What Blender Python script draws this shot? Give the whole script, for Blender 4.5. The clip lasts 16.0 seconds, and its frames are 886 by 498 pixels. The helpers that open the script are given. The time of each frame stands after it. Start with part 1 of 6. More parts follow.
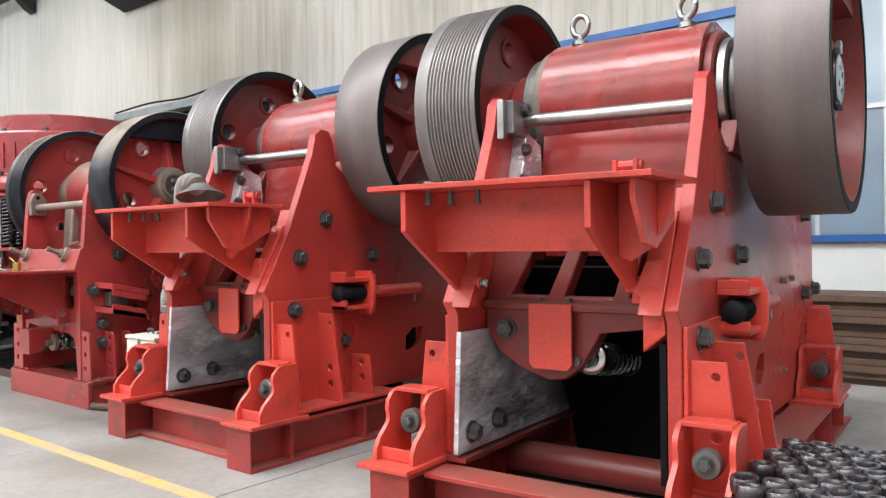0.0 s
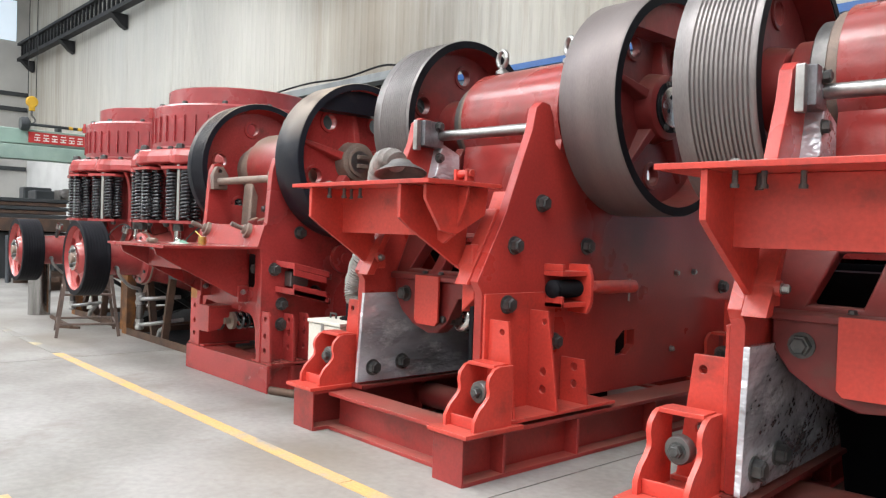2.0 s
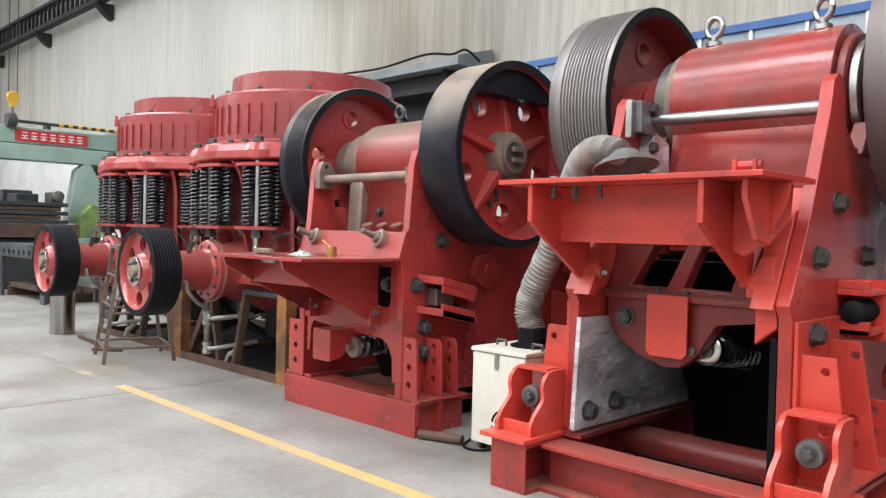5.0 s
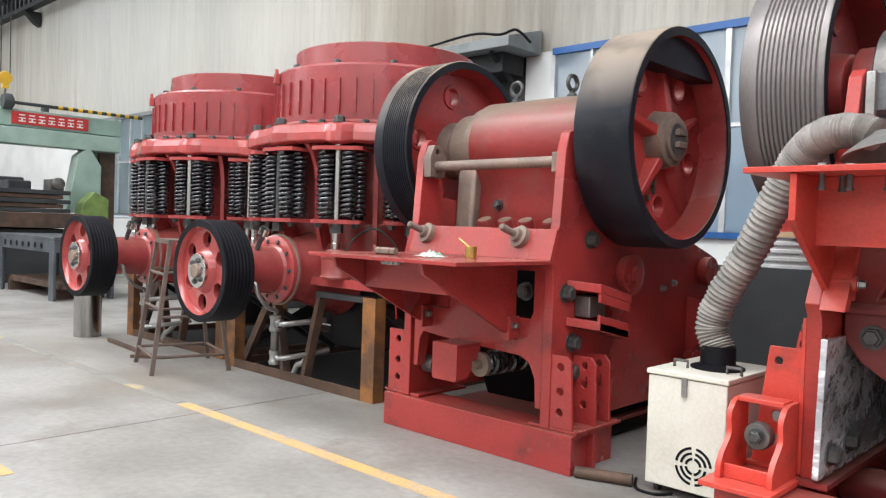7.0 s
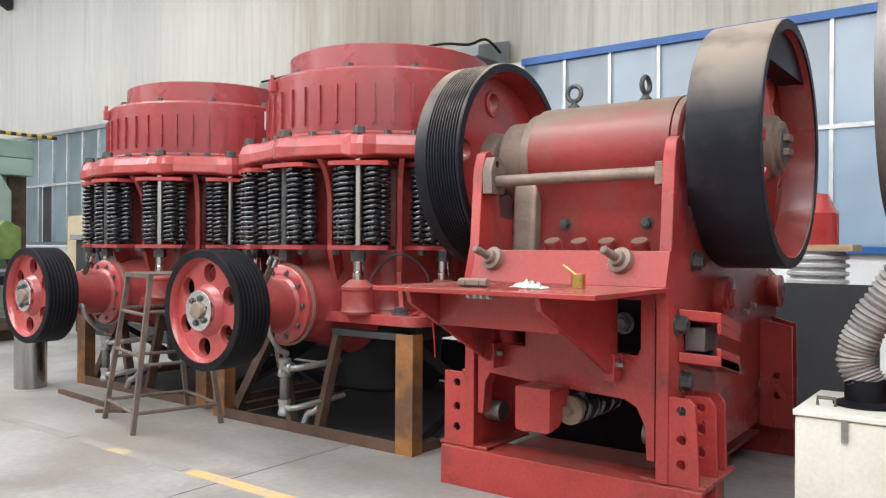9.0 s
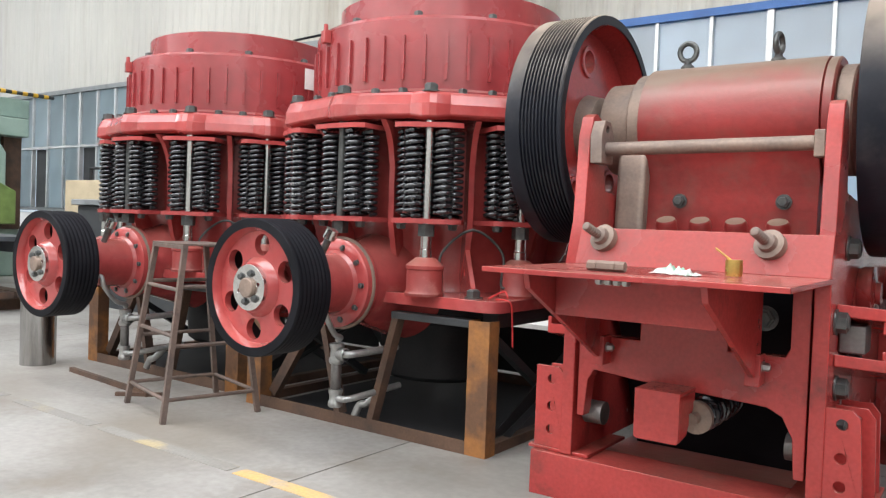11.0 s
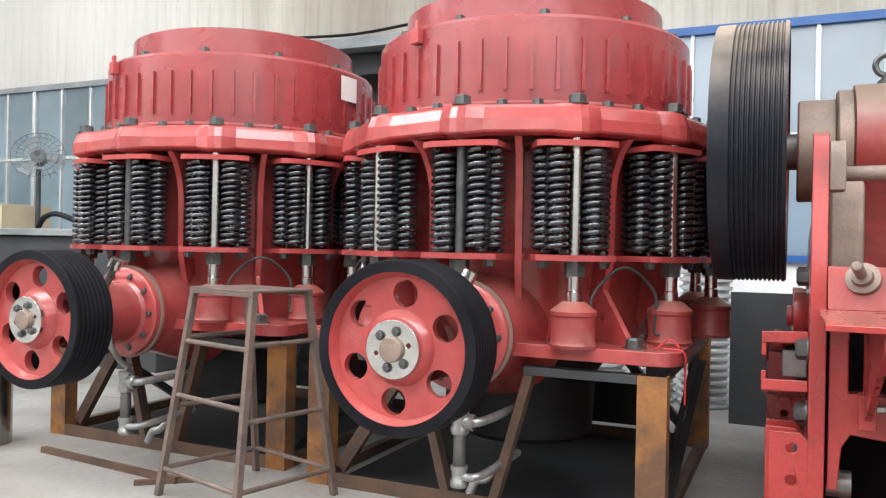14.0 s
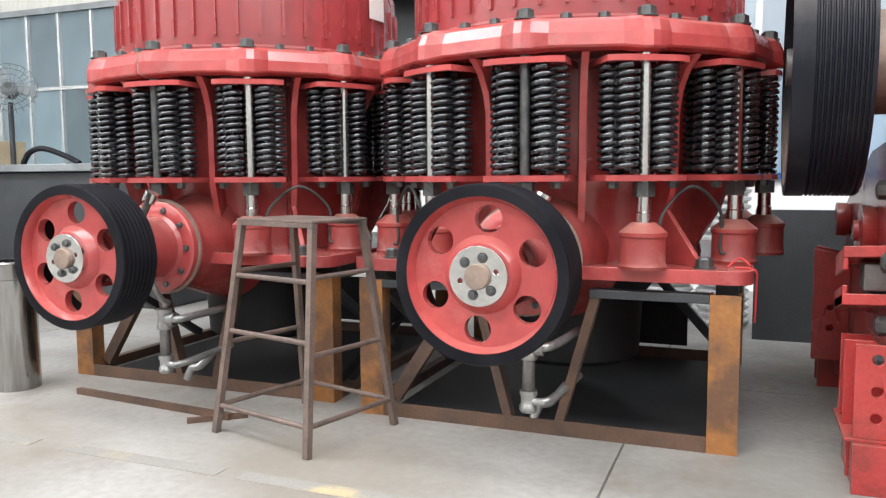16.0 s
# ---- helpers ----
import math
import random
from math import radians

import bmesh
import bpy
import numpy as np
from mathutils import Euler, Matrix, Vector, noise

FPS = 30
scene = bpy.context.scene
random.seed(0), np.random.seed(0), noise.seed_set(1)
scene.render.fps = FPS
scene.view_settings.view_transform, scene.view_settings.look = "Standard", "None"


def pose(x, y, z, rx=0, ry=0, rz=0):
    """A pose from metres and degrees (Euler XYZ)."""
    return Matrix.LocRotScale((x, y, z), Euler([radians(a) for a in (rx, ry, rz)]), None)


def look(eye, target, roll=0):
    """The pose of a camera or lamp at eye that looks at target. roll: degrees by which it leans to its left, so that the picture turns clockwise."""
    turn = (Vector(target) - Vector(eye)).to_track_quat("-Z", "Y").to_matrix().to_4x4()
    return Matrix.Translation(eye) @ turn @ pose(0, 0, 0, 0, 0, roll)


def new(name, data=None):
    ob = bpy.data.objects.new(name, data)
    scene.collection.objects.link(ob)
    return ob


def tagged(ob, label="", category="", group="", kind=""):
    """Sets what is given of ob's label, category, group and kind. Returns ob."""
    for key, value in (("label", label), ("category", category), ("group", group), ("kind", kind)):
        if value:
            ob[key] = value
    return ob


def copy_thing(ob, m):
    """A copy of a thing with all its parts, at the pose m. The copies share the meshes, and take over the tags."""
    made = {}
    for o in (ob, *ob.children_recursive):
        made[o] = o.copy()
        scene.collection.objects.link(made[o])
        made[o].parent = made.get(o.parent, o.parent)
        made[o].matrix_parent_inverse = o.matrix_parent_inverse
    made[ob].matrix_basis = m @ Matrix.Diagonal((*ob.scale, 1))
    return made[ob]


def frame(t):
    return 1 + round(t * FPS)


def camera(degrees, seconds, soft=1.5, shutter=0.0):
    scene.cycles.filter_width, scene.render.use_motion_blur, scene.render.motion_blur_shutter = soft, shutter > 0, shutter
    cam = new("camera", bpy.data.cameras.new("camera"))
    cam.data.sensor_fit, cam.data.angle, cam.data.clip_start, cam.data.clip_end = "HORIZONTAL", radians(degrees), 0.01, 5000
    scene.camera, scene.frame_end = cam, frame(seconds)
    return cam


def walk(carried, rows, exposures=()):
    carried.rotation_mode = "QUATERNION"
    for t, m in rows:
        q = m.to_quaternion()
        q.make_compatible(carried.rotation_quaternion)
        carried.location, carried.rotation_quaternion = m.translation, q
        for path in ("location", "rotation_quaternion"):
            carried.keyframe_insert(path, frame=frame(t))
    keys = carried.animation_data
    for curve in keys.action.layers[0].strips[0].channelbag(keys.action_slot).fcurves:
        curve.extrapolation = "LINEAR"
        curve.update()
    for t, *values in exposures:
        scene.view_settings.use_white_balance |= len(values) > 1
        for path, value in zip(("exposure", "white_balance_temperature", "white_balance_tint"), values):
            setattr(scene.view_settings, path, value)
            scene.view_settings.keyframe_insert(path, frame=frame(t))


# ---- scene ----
cam = camera(59.2, 16.0, soft=1.25)
METRES, EYE, TILT, LEAN, TURN = 8.0, 1.28, 0.0, 0.0, 39.0
ROWS = [
    (0.0, 0.0, 0.0, 0.0, -0.01, -0.44, 0.73),
    (0.5, -0.0129, 0.0126, -0.0012, 6.11, -0.53, -0.29),
    (1.0, -0.0329, 0.0269, -0.0008, 8.55, -0.28, -0.75),
    (1.5, -0.0555, 0.0459, -0.0036, 9.28, -0.95, -1.26),
    (2.0, -0.0791, 0.0689, -0.0029, 8.84, -1.18, -1.9),
    (2.5, -0.1124, 0.0841, -0.0053, 7.92, -1.13, -2.27),
    (3.0, -0.1463, 0.0971, -0.0026, 6.13, -1.29, -1.72),
    (3.5, -0.1754, 0.1201, -0.0033, 5.68, -1.17, -2.59),
    (4.0, -0.2092, 0.1372, -0.0048, 5.52, -1.42, -1.67),
    (4.5, -0.2419, 0.1483, -0.0026, 4.59, -1.8, -0.69),
    (5.0, -0.2708, 0.1744, -0.0027, 5.96, -1.04, -1.43),
    (7.5, -0.4334, 0.2905, -0.0015, 3.69, -1.55, -1.81),
    (8.0, -0.4647, 0.3195, -0.0009, 2.2, -0.88, -1.17),
    (8.5, -0.4904, 0.3367, -0.0011, -0.85, -0.17, -0.04),
    (9.0, -0.5114, 0.3469, 0.0001, -2.5, -0.12, -0.35),
    (11.5, -0.6025, 0.4476, -0.0041, -3.66, -2.16, -2.17),
    (12.0, -0.6418, 0.4736, -0.0017, -5.94, -1.94, -0.33),
    (12.5, -0.676, 0.5023, -0.0013, -7.07, -1.15, -0.71),
    (13.0, -0.7112, 0.5242, 0.001, -11.7, 0.39, -1.53),
    (13.5, -0.7304, 0.5374, 0.0016, -13.86, 0.84, -1.22),
    (14.0, -0.7437, 0.5462, 0.0035, -14.62, -0.02, -1.16),
    (14.5, -0.7588, 0.5461, 0.0014, -15.49, -2.69, -1.9),
    (15.0, -0.7703, 0.5507, -0.0009, -14.89, -4.74, -2.24),
    (15.5, -0.7818, 0.5632, -0.0019, -16.52, -5.17, -1.48),
    (16.0, -0.7986, 0.577, 0.0008, -17.52, -5.29, 0.32),
]
walk(cam, [(t, pose(0, 0, EYE, TILT, LEAN, TURN) @ pose(METRES * x, METRES * y, METRES * z, 90 + pitch, roll, yaw)) for t, x, y, z, yaw, pitch, roll in ROWS], exposures=[(0.0, 0.40), (5.0, 0.30), (9.0, 0.28), (12.0, 0.42), (16.0, 0.62)])

# ---------------------------------------------------------------- light
world = bpy.data.worlds.new("sky")
scene.world = world
world.use_nodes = True
wn = world.node_tree
sky = wn.nodes.new("ShaderNodeTexSky")
sky.sky_type, sky.sun_disc = "NISHITA", False
sky.sun_elevation, sky.sun_rotation = radians(50), radians(200)
wn.nodes["Background"].inputs["Strength"].default_value = 0.12
wn.links.new(sky.outputs[0], wn.nodes["Background"].inputs["Color"])
sun = new("sun", bpy.data.lights.new("sun", "SUN"))
sun.data.energy, sun.data.angle, sun.data.color = 1.0, radians(12), (1.0, 0.97, 0.92)
sun.matrix_world = look((0, 0, 0), (0.25, 0.62, -0.8))

HALL_X0, HALL_X1, HALL_Y0, WALL_Y, ROOF_Z = -36.0, 9.0, -9.5, 8.8, 10.5
SKYLIGHTS = [(-7.4, -5.0), (-2.2, 0.6), (3.4, 5.4)]
LIGHT_W = [1900, 3600, 450]
for (a, b), watts in zip(SKYLIGHTS, LIGHT_W):
    lamp = new("skylight_daylight", bpy.data.lights.new("skylight_daylight", "AREA"))
    lamp.data.shape, lamp.data.size, lamp.data.size_y = "RECTANGLE", 42.0, b - a - 0.1
    lamp.data.energy, lamp.data.color = watts, (0.95, 0.98, 1.0)
    lamp.matrix_world = pose((HALL_X0 + HALL_X1) / 2, (a + b) / 2, ROOF_Z + 0.05)
# fill light for the front faces, in an added, unseen south window
ADDED_SOUTH_WIN = (-30.0, 6.0, 5.6, 9.2)
lamp = new("added_fill_light", bpy.data.lights.new("added_fill_light", "AREA"))
lamp.data.shape, lamp.data.size, lamp.data.size_y = "RECTANGLE", ADDED_SOUTH_WIN[1] - ADDED_SOUTH_WIN[0], ADDED_SOUTH_WIN[3] - ADDED_SOUTH_WIN[2]
lamp.data.energy, lamp.data.color = 1250, (1.0, 0.985, 0.96)
lamp.matrix_world = pose((ADDED_SOUTH_WIN[0] + ADDED_SOUTH_WIN[1]) / 2, HALL_Y0 - 0.05, (ADDED_SOUTH_WIN[2] + ADDED_SOUTH_WIN[3]) / 2, 90, 0, 0)


# ---------------------------------------------------------------- materials
def srgb(r, g, b):
    return tuple((c / 255 / 12.92 if c / 255 <= 0.04045 else ((c / 255 + 0.055) / 1.055) ** 2.4) for c in (r, g, b))


def material(name, base, second, rough=0.5, metal=0.0, scale=3.0, fine=60.0, bump=0.15, dust=None, dust_amount=0.0, stretch=(1, 1, 1), spread=(0.4, 0.65), rough_var=0.15, vary=0.0, coat=0.0, world_space=False, stain_light_spots=(), spec=0.5, scuff_glint=None, scuff_glint_amount=0.5, scuff_glint_scale=7.0, depth=0.004):
    m = bpy.data.materials.new(name)
    m.use_nodes = True
    t, n = m.node_tree, m.node_tree.nodes
    bsdf = n["Principled BSDF"]
    coord, mapping = n.new("ShaderNodeTexCoord"), n.new("ShaderNodeMapping")
    mapping.inputs["Scale"].default_value = stretch
    place = n.new("ShaderNodeNewGeometry").outputs["Position"]
    t.links.new(place if world_space else coord.outputs["Object"], mapping.inputs["Vector"])
    large, small = n.new("ShaderNodeTexNoise"), n.new("ShaderNodeTexNoise")
    for node, s, d in ((large, scale, 6.0), (small, fine, 3.0)):
        node.inputs["Scale"].default_value, node.inputs["Detail"].default_value = s, d
        t.links.new(mapping.outputs[0], node.inputs["Vector"])
    ramp = n.new("ShaderNodeValToRGB")
    ramp.color_ramp.elements[0].position, ramp.color_ramp.elements[1].position = spread
    ramp.color_ramp.elements[0].color, ramp.color_ramp.elements[1].color = (*base, 1), (*second, 1)
    t.links.new(large.outputs["Fac"], ramp.inputs["Fac"])
    colour = ramp.outputs["Color"]
    grain = n.new("ShaderNodeMix")
    grain.data_type, grain.blend_type = "RGBA", "OVERLAY"
    grain.inputs["Factor"].default_value = 0.25
    t.links.new(colour, grain.inputs["A"])
    t.links.new(small.outputs["Fac"], grain.inputs["B"])
    colour = grain.outputs["Result"]
    if scuff_glint:
        marks, keep, wear_glint = n.new("ShaderNodeTexNoise"), n.new("ShaderNodeMapRange"), n.new("ShaderNodeMix")
        marks.inputs["Scale"].default_value, marks.inputs["Detail"].default_value, marks.inputs["Roughness"].default_value = scuff_glint_scale, 9.0, 0.68
        t.links.new(mapping.outputs[0], marks.inputs["Vector"])
        keep.inputs["From Min"].default_value, keep.inputs["From Max"].default_value = 0.54, 0.72
        keep.inputs["To Max"].default_value = scuff_glint_amount
        t.links.new(marks.outputs["Fac"], keep.inputs["Value"])
        wear_glint.data_type = "RGBA"
        t.links.new(keep.outputs[0], wear_glint.inputs["Factor"])
        t.links.new(colour, wear_glint.inputs["A"])
        wear_glint.inputs["B"].default_value = (*scuff_glint, 1)
        colour = wear_glint.outputs["Result"]
    # round tinted spots: stains, and light or shade put into the base colour
    for centre, radius, tone in stain_light_spots:
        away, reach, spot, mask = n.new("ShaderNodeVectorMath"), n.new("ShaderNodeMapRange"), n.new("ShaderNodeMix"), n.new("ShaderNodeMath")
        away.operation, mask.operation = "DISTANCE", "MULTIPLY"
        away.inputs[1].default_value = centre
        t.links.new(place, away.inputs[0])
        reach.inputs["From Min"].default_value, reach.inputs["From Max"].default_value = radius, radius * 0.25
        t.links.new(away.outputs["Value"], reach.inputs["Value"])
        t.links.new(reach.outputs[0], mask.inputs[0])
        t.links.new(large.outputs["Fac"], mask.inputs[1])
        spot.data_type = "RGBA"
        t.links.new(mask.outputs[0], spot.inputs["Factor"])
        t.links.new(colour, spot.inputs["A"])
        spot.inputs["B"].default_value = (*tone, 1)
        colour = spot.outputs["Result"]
    if vary:
        info, hsv, span = n.new("ShaderNodeObjectInfo"), n.new("ShaderNodeHueSaturation"), n.new("ShaderNodeMapRange")
        span.inputs["To Min"].default_value, span.inputs["To Max"].default_value = 1 - vary, 1 + vary
        t.links.new(info.outputs["Random"], span.inputs["Value"])
        t.links.new(span.outputs[0], hsv.inputs["Value"])
        t.links.new(colour, hsv.inputs["Color"])
        colour = hsv.outputs[0]
    if dust:
        geo, split = n.new("ShaderNodeNewGeometry"), n.new("ShaderNodeSeparateXYZ")
        t.links.new(geo.outputs["Normal"], split.inputs[0])
        up = n.new("ShaderNodeMapRange")
        up.inputs["From Min"].default_value, up.inputs["From Max"].default_value = 0.15, 0.95
        up.inputs["To Max"].default_value = dust_amount
        t.links.new(split.outputs["Z"], up.inputs["Value"])
        patch = n.new("ShaderNodeMath")
        patch.operation = "MULTIPLY"
        t.links.new(up.outputs[0], patch.inputs[0])
        lift = n.new("ShaderNodeMapRange")
        lift.inputs["From Min"].default_value, lift.inputs["From Max"].default_value = 0.25, 0.55
        t.links.new(large.outputs["Fac"], lift.inputs["Value"])
        t.links.new(lift.outputs[0], patch.inputs[1])
        mix = n.new("ShaderNodeMix")
        mix.data_type = "RGBA"
        t.links.new(patch.outputs[0], mix.inputs["Factor"])
        t.links.new(colour, mix.inputs["A"])
        mix.inputs["B"].default_value = (*dust, 1)
        colour = mix.outputs["Result"]
    t.links.new(colour, bsdf.inputs["Base Color"])
    rr = n.new("ShaderNodeMapRange")
    rr.inputs["To Min"].default_value, rr.inputs["To Max"].default_value = max(0.03, rough - rough_var), min(1, rough + rough_var)
    t.links.new(large.outputs["Fac"], rr.inputs["Value"])
    t.links.new(rr.outputs[0], bsdf.inputs["Roughness"])
    bsdf.inputs["Metallic"].default_value = metal
    bsdf.inputs["Specular IOR Level"].default_value = spec
    bsdf.inputs["Coat Weight"].default_value = coat
    bsdf.inputs["Coat Roughness"].default_value = 0.15
    bm_node = n.new("ShaderNodeBump")
    bm_node.inputs["Strength"].default_value, bm_node.inputs["Distance"].default_value = bump, depth
    t.links.new(small.outputs["Fac"], bm_node.inputs["Height"])
    t.links.new(bm_node.outputs[0], bsdf.inputs["Normal"])
    return m


DUST = (0.28, 0.2, 0.15)
BASE_RED = material("dusty_base_red", (0.33, 0.036, 0.031), (0.23, 0.026, 0.024), 0.38, scale=1.8, bump=0.12, dust=DUST, dust_amount=0.35, scuff_glint=(0.05, 0.028, 0.024), scuff_glint_amount=0.6, scuff_glint_scale=4)
ORANGE_RED = material("fresh_red_paint", (0.58, 0.059, 0.041), (0.43, 0.043, 0.032), 0.34, scale=1.6, bump=0.08, dust=DUST, dust_amount=0.18, scuff_glint=(0.06, 0.03, 0.025), scuff_glint_amount=0.5, scuff_glint_scale=4)
# first spot puts dim rear reflections into the colour; others darken below the flywheels
SIDE_RED = material("red_paint_dimmed_rear_dark_spots", (0.47, 0.048, 0.037), (0.33, 0.033, 0.028), 0.30, scale=1.6, bump=0.08, scuff_glint=(0.12, 0.03, 0.025), scuff_glint_amount=0.3, scuff_glint_scale=2.5, world_space=True, stain_light_spots=(((-3.8, 5.3, 0.9), 1.5, (0.20, 0.026, 0.025)), ((-3.8, 4.25, 1.36), 0.60, (0.03, 0.012, 0.012)), ((-1.25, 4.15, 1.36), 0.60, (0.03, 0.012, 0.012)), ((-3.8, 4.2, 1.36), 0.75, (0.035, 0.014, 0.014)), ((-1.2, 4.1, 1.36), 0.75, (0.035, 0.014, 0.014))))
CONE_RED = material("gloss_red_cone_paint", (0.39, 0.062, 0.059), (0.29, 0.047, 0.047), 0.20, scale=1.8, fine=14, bump=0.16, dust=DUST, dust_amount=0.22, scuff_glint=(0.45, 0.20, 0.17), scuff_glint_amount=0.28, scuff_glint_scale=5, coat=0.25, spec=0.4)
CRIMSON = material("gloss_red_paint", (0.37, 0.041, 0.038), (0.27, 0.031, 0.030), 0.25, scale=1.8, bump=0.08, dust=DUST, dust_amount=0.3, scuff_glint=(0.06, 0.03, 0.025), scuff_glint_amount=0.55, scuff_glint_scale=4)
OXIDE = material("cast_red_primer", (0.22, 0.026, 0.024), (0.14, 0.020, 0.019), 0.40, scale=2.2, fine=18, bump=0.5, dust=DUST, dust_amount=0.25, scuff_glint=(0.10, 0.05, 0.04), scuff_glint_amount=0.6, scuff_glint_scale=5)
DRUM_RED = material("cast_red_gloss", (0.30, 0.033, 0.029), (0.20, 0.024, 0.022), 0.28, scale=2.6, fine=8, bump=0.5, depth=0.012, dust=DUST, dust_amount=0.15, scuff_glint=(0.12, 0.05, 0.04), scuff_glint_amount=0.4, scuff_glint_scale=5, coat=0.2)
DUSTY_RED = material("dusty_red_primer", (0.29, 0.028, 0.026), (0.20, 0.022, 0.020), 0.38, scale=1.3, fine=28, bump=0.3, dust=(0.20, 0.135, 0.10), dust_amount=1.7, spread=(0.35, 0.6), scuff_glint=(0.17, 0.10, 0.075), scuff_glint_amount=0.45, scuff_glint_scale=3)
RIM = material("machined_rim", (0.165, 0.136, 0.130), (0.135, 0.112, 0.110), 0.46, metal=0.4, scale=0.9, fine=40, bump=0.06, stretch=(8, 1, 1), dust=(0.26, 0.23, 0.21), dust_amount=0.4)
PULLEY_RIM = material("machined_pulley_rim", (0.215, 0.195, 0.190), (0.165, 0.150, 0.147), 0.38, metal=0.5, scale=1.0, fine=40, bump=0.05, stretch=(5, 1, 1), dust=(0.26, 0.23, 0.21), dust_amount=0.4)
BLACK_RIM = material("black_rim_paint", (0.008, 0.009, 0.014), (0.014, 0.015, 0.021), 0.40, scale=2.5, bump=0.08, dust=(0.31, 0.25, 0.20), dust_amount=1.4, spec=0.22, scuff_glint=(0.05, 0.047, 0.045), scuff_glint_amount=0.35, scuff_glint_scale=6)
# also colours the crusher interiors, standing in for the shade inside
BLACK = material("black_paint_and_shade", (0.006, 0.006, 0.008), (0.013, 0.013, 0.016), 0.55, scale=3, bump=0.1, spec=0.1)
SPRING = material("black_spring_steel", (0.014, 0.015, 0.018), (0.03, 0.031, 0.034), 0.18, metal=0.0, scale=5, bump=0.05, coat=0.6)
STEEL = material("bare_steel", (0.44, 0.43, 0.42), (0.30, 0.29, 0.28), 0.38, metal=1.0, scale=5, fine=50, bump=0.12)
TURNED = material("turned_steel_bar", (0.40, 0.39, 0.38), (0.22, 0.215, 0.21), 0.20, metal=1.0, scale=3, fine=25, bump=0.1, stretch=(6, 6, 0.5), rough_var=0.1)
BRIGHT = material("bright_turned_steel", (0.70, 0.69, 0.67), (0.55, 0.54, 0.53), 0.22, metal=1.0, scale=7, bump=0.05)
DULL = material("dull_steel", (0.20, 0.19, 0.185), (0.12, 0.115, 0.11), 0.48, metal=0.8, scale=6, bump=0.2)
HOOD = material("dirty_sheet_metal", (0.20, 0.19, 0.18), (0.11, 0.105, 0.10), 0.5, metal=0.4, scale=6, bump=0.2)
CAP_RED = material("deep_red_cap", (0.31, 0.041, 0.044), (0.235, 0.032, 0.035), 0.28, scale=1.6, fine=10, bump=0.14, dust=DUST, dust_amount=0.2, scuff_glint=(0.30, 0.10, 0.09), scuff_glint_amount=0.22, scuff_glint_scale=4, coat=0.25)
CUP_RED = material("dull_red_cup_paint", (0.30, 0.045, 0.040), (0.22, 0.034, 0.031), 0.42, scale=4, fine=16, bump=0.3, dust=DUST, dust_amount=0.4, scuff_glint=(0.42, 0.20, 0.17), scuff_glint_amount=0.4, scuff_glint_scale=9)
FRAME_GREY = material("blue_grey_steel", (0.115, 0.125, 0.14), (0.07, 0.078, 0.088), 0.45, metal=0.3, scale=3, bump=0.15)
BOLT = material("blackened_bolt", (0.075, 0.078, 0.078), (0.12, 0.12, 0.115), 0.42, metal=0.6, scale=20, bump=0.1)
BUSHING = material("dark_machined_steel", (0.13, 0.12, 0.125), (0.06, 0.057, 0.06), 0.30, metal=0.85, scale=14, bump=0.15)
DUSTY_STEEL = material("dusty_steel", (0.26, 0.19, 0.15), (0.17, 0.13, 0.11), 0.6, metal=0.3, scale=4, bump=0.3)
# white marks put the film's bright reflections into the colour
WRAP = material("steel_under_film", (0.62, 0.62, 0.66), (0.27, 0.27, 0.29), 0.09, metal=0.3, scale=3.0, fine=6, bump=1.0, depth=0.05, spread=(0.36, 0.64), stretch=(1, 0.8, 1.8), coat=1.0, rough_var=0.06, scuff_glint=(0.90, 0.90, 0.94), scuff_glint_amount=1.1, scuff_glint_scale=4.0)
CLAMP = material("machined_grey_steel", (0.22, 0.22, 0.235), (0.13, 0.13, 0.14), 0.42, metal=0.6, scale=8, bump=0.2)
RUST = material("rusty_channel", (0.30, 0.125, 0.035), (0.13, 0.065, 0.035), 0.7, metal=0.1, scale=5, fine=45, bump=0.35, spread=(0.42, 0.62))
RUST_DARK = material("brown_rusted_steel", (0.13, 0.075, 0.05), (0.075, 0.05, 0.04), 0.65, metal=0.3, scale=5, bump=0.35)
STOOL = material("weathered_tube", (0.17, 0.12, 0.10), (0.11, 0.085, 0.075), 0.6, metal=0.3, scale=8, bump=0.25)
DARK_GREY = material("dark_steel_sheet", (0.056, 0.060, 0.064), (0.038, 0.041, 0.044), 0.5, metal=0.3, scale=2.0, bump=0.1, spread=(0.35, 0.7))
GREY = material("grey_paint", (0.20, 0.215, 0.22), (0.14, 0.15, 0.155), 0.5, scale=2.5, bump=0.1)
CREAM = material("cream_enamel", (0.70, 0.68, 0.60), (0.60, 0.57, 0.49), 0.45, scale=2.5, bump=0.06, spread=(0.45, 0.75))
HOSE = material("grey_hose_fabric", (0.30, 0.28, 0.26), (0.20, 0.19, 0.175), 0.7, scale=9, bump=0.3)
RUBBER = material("black_rubber", (0.02, 0.02, 0.02), (0.04, 0.038, 0.036), 0.6, scale=9, bump=0.2)
GALV = material("galvanised_pipe", (0.42, 0.42, 0.41), (0.30, 0.30, 0.29), 0.38, metal=0.75, scale=9, bump=0.2)
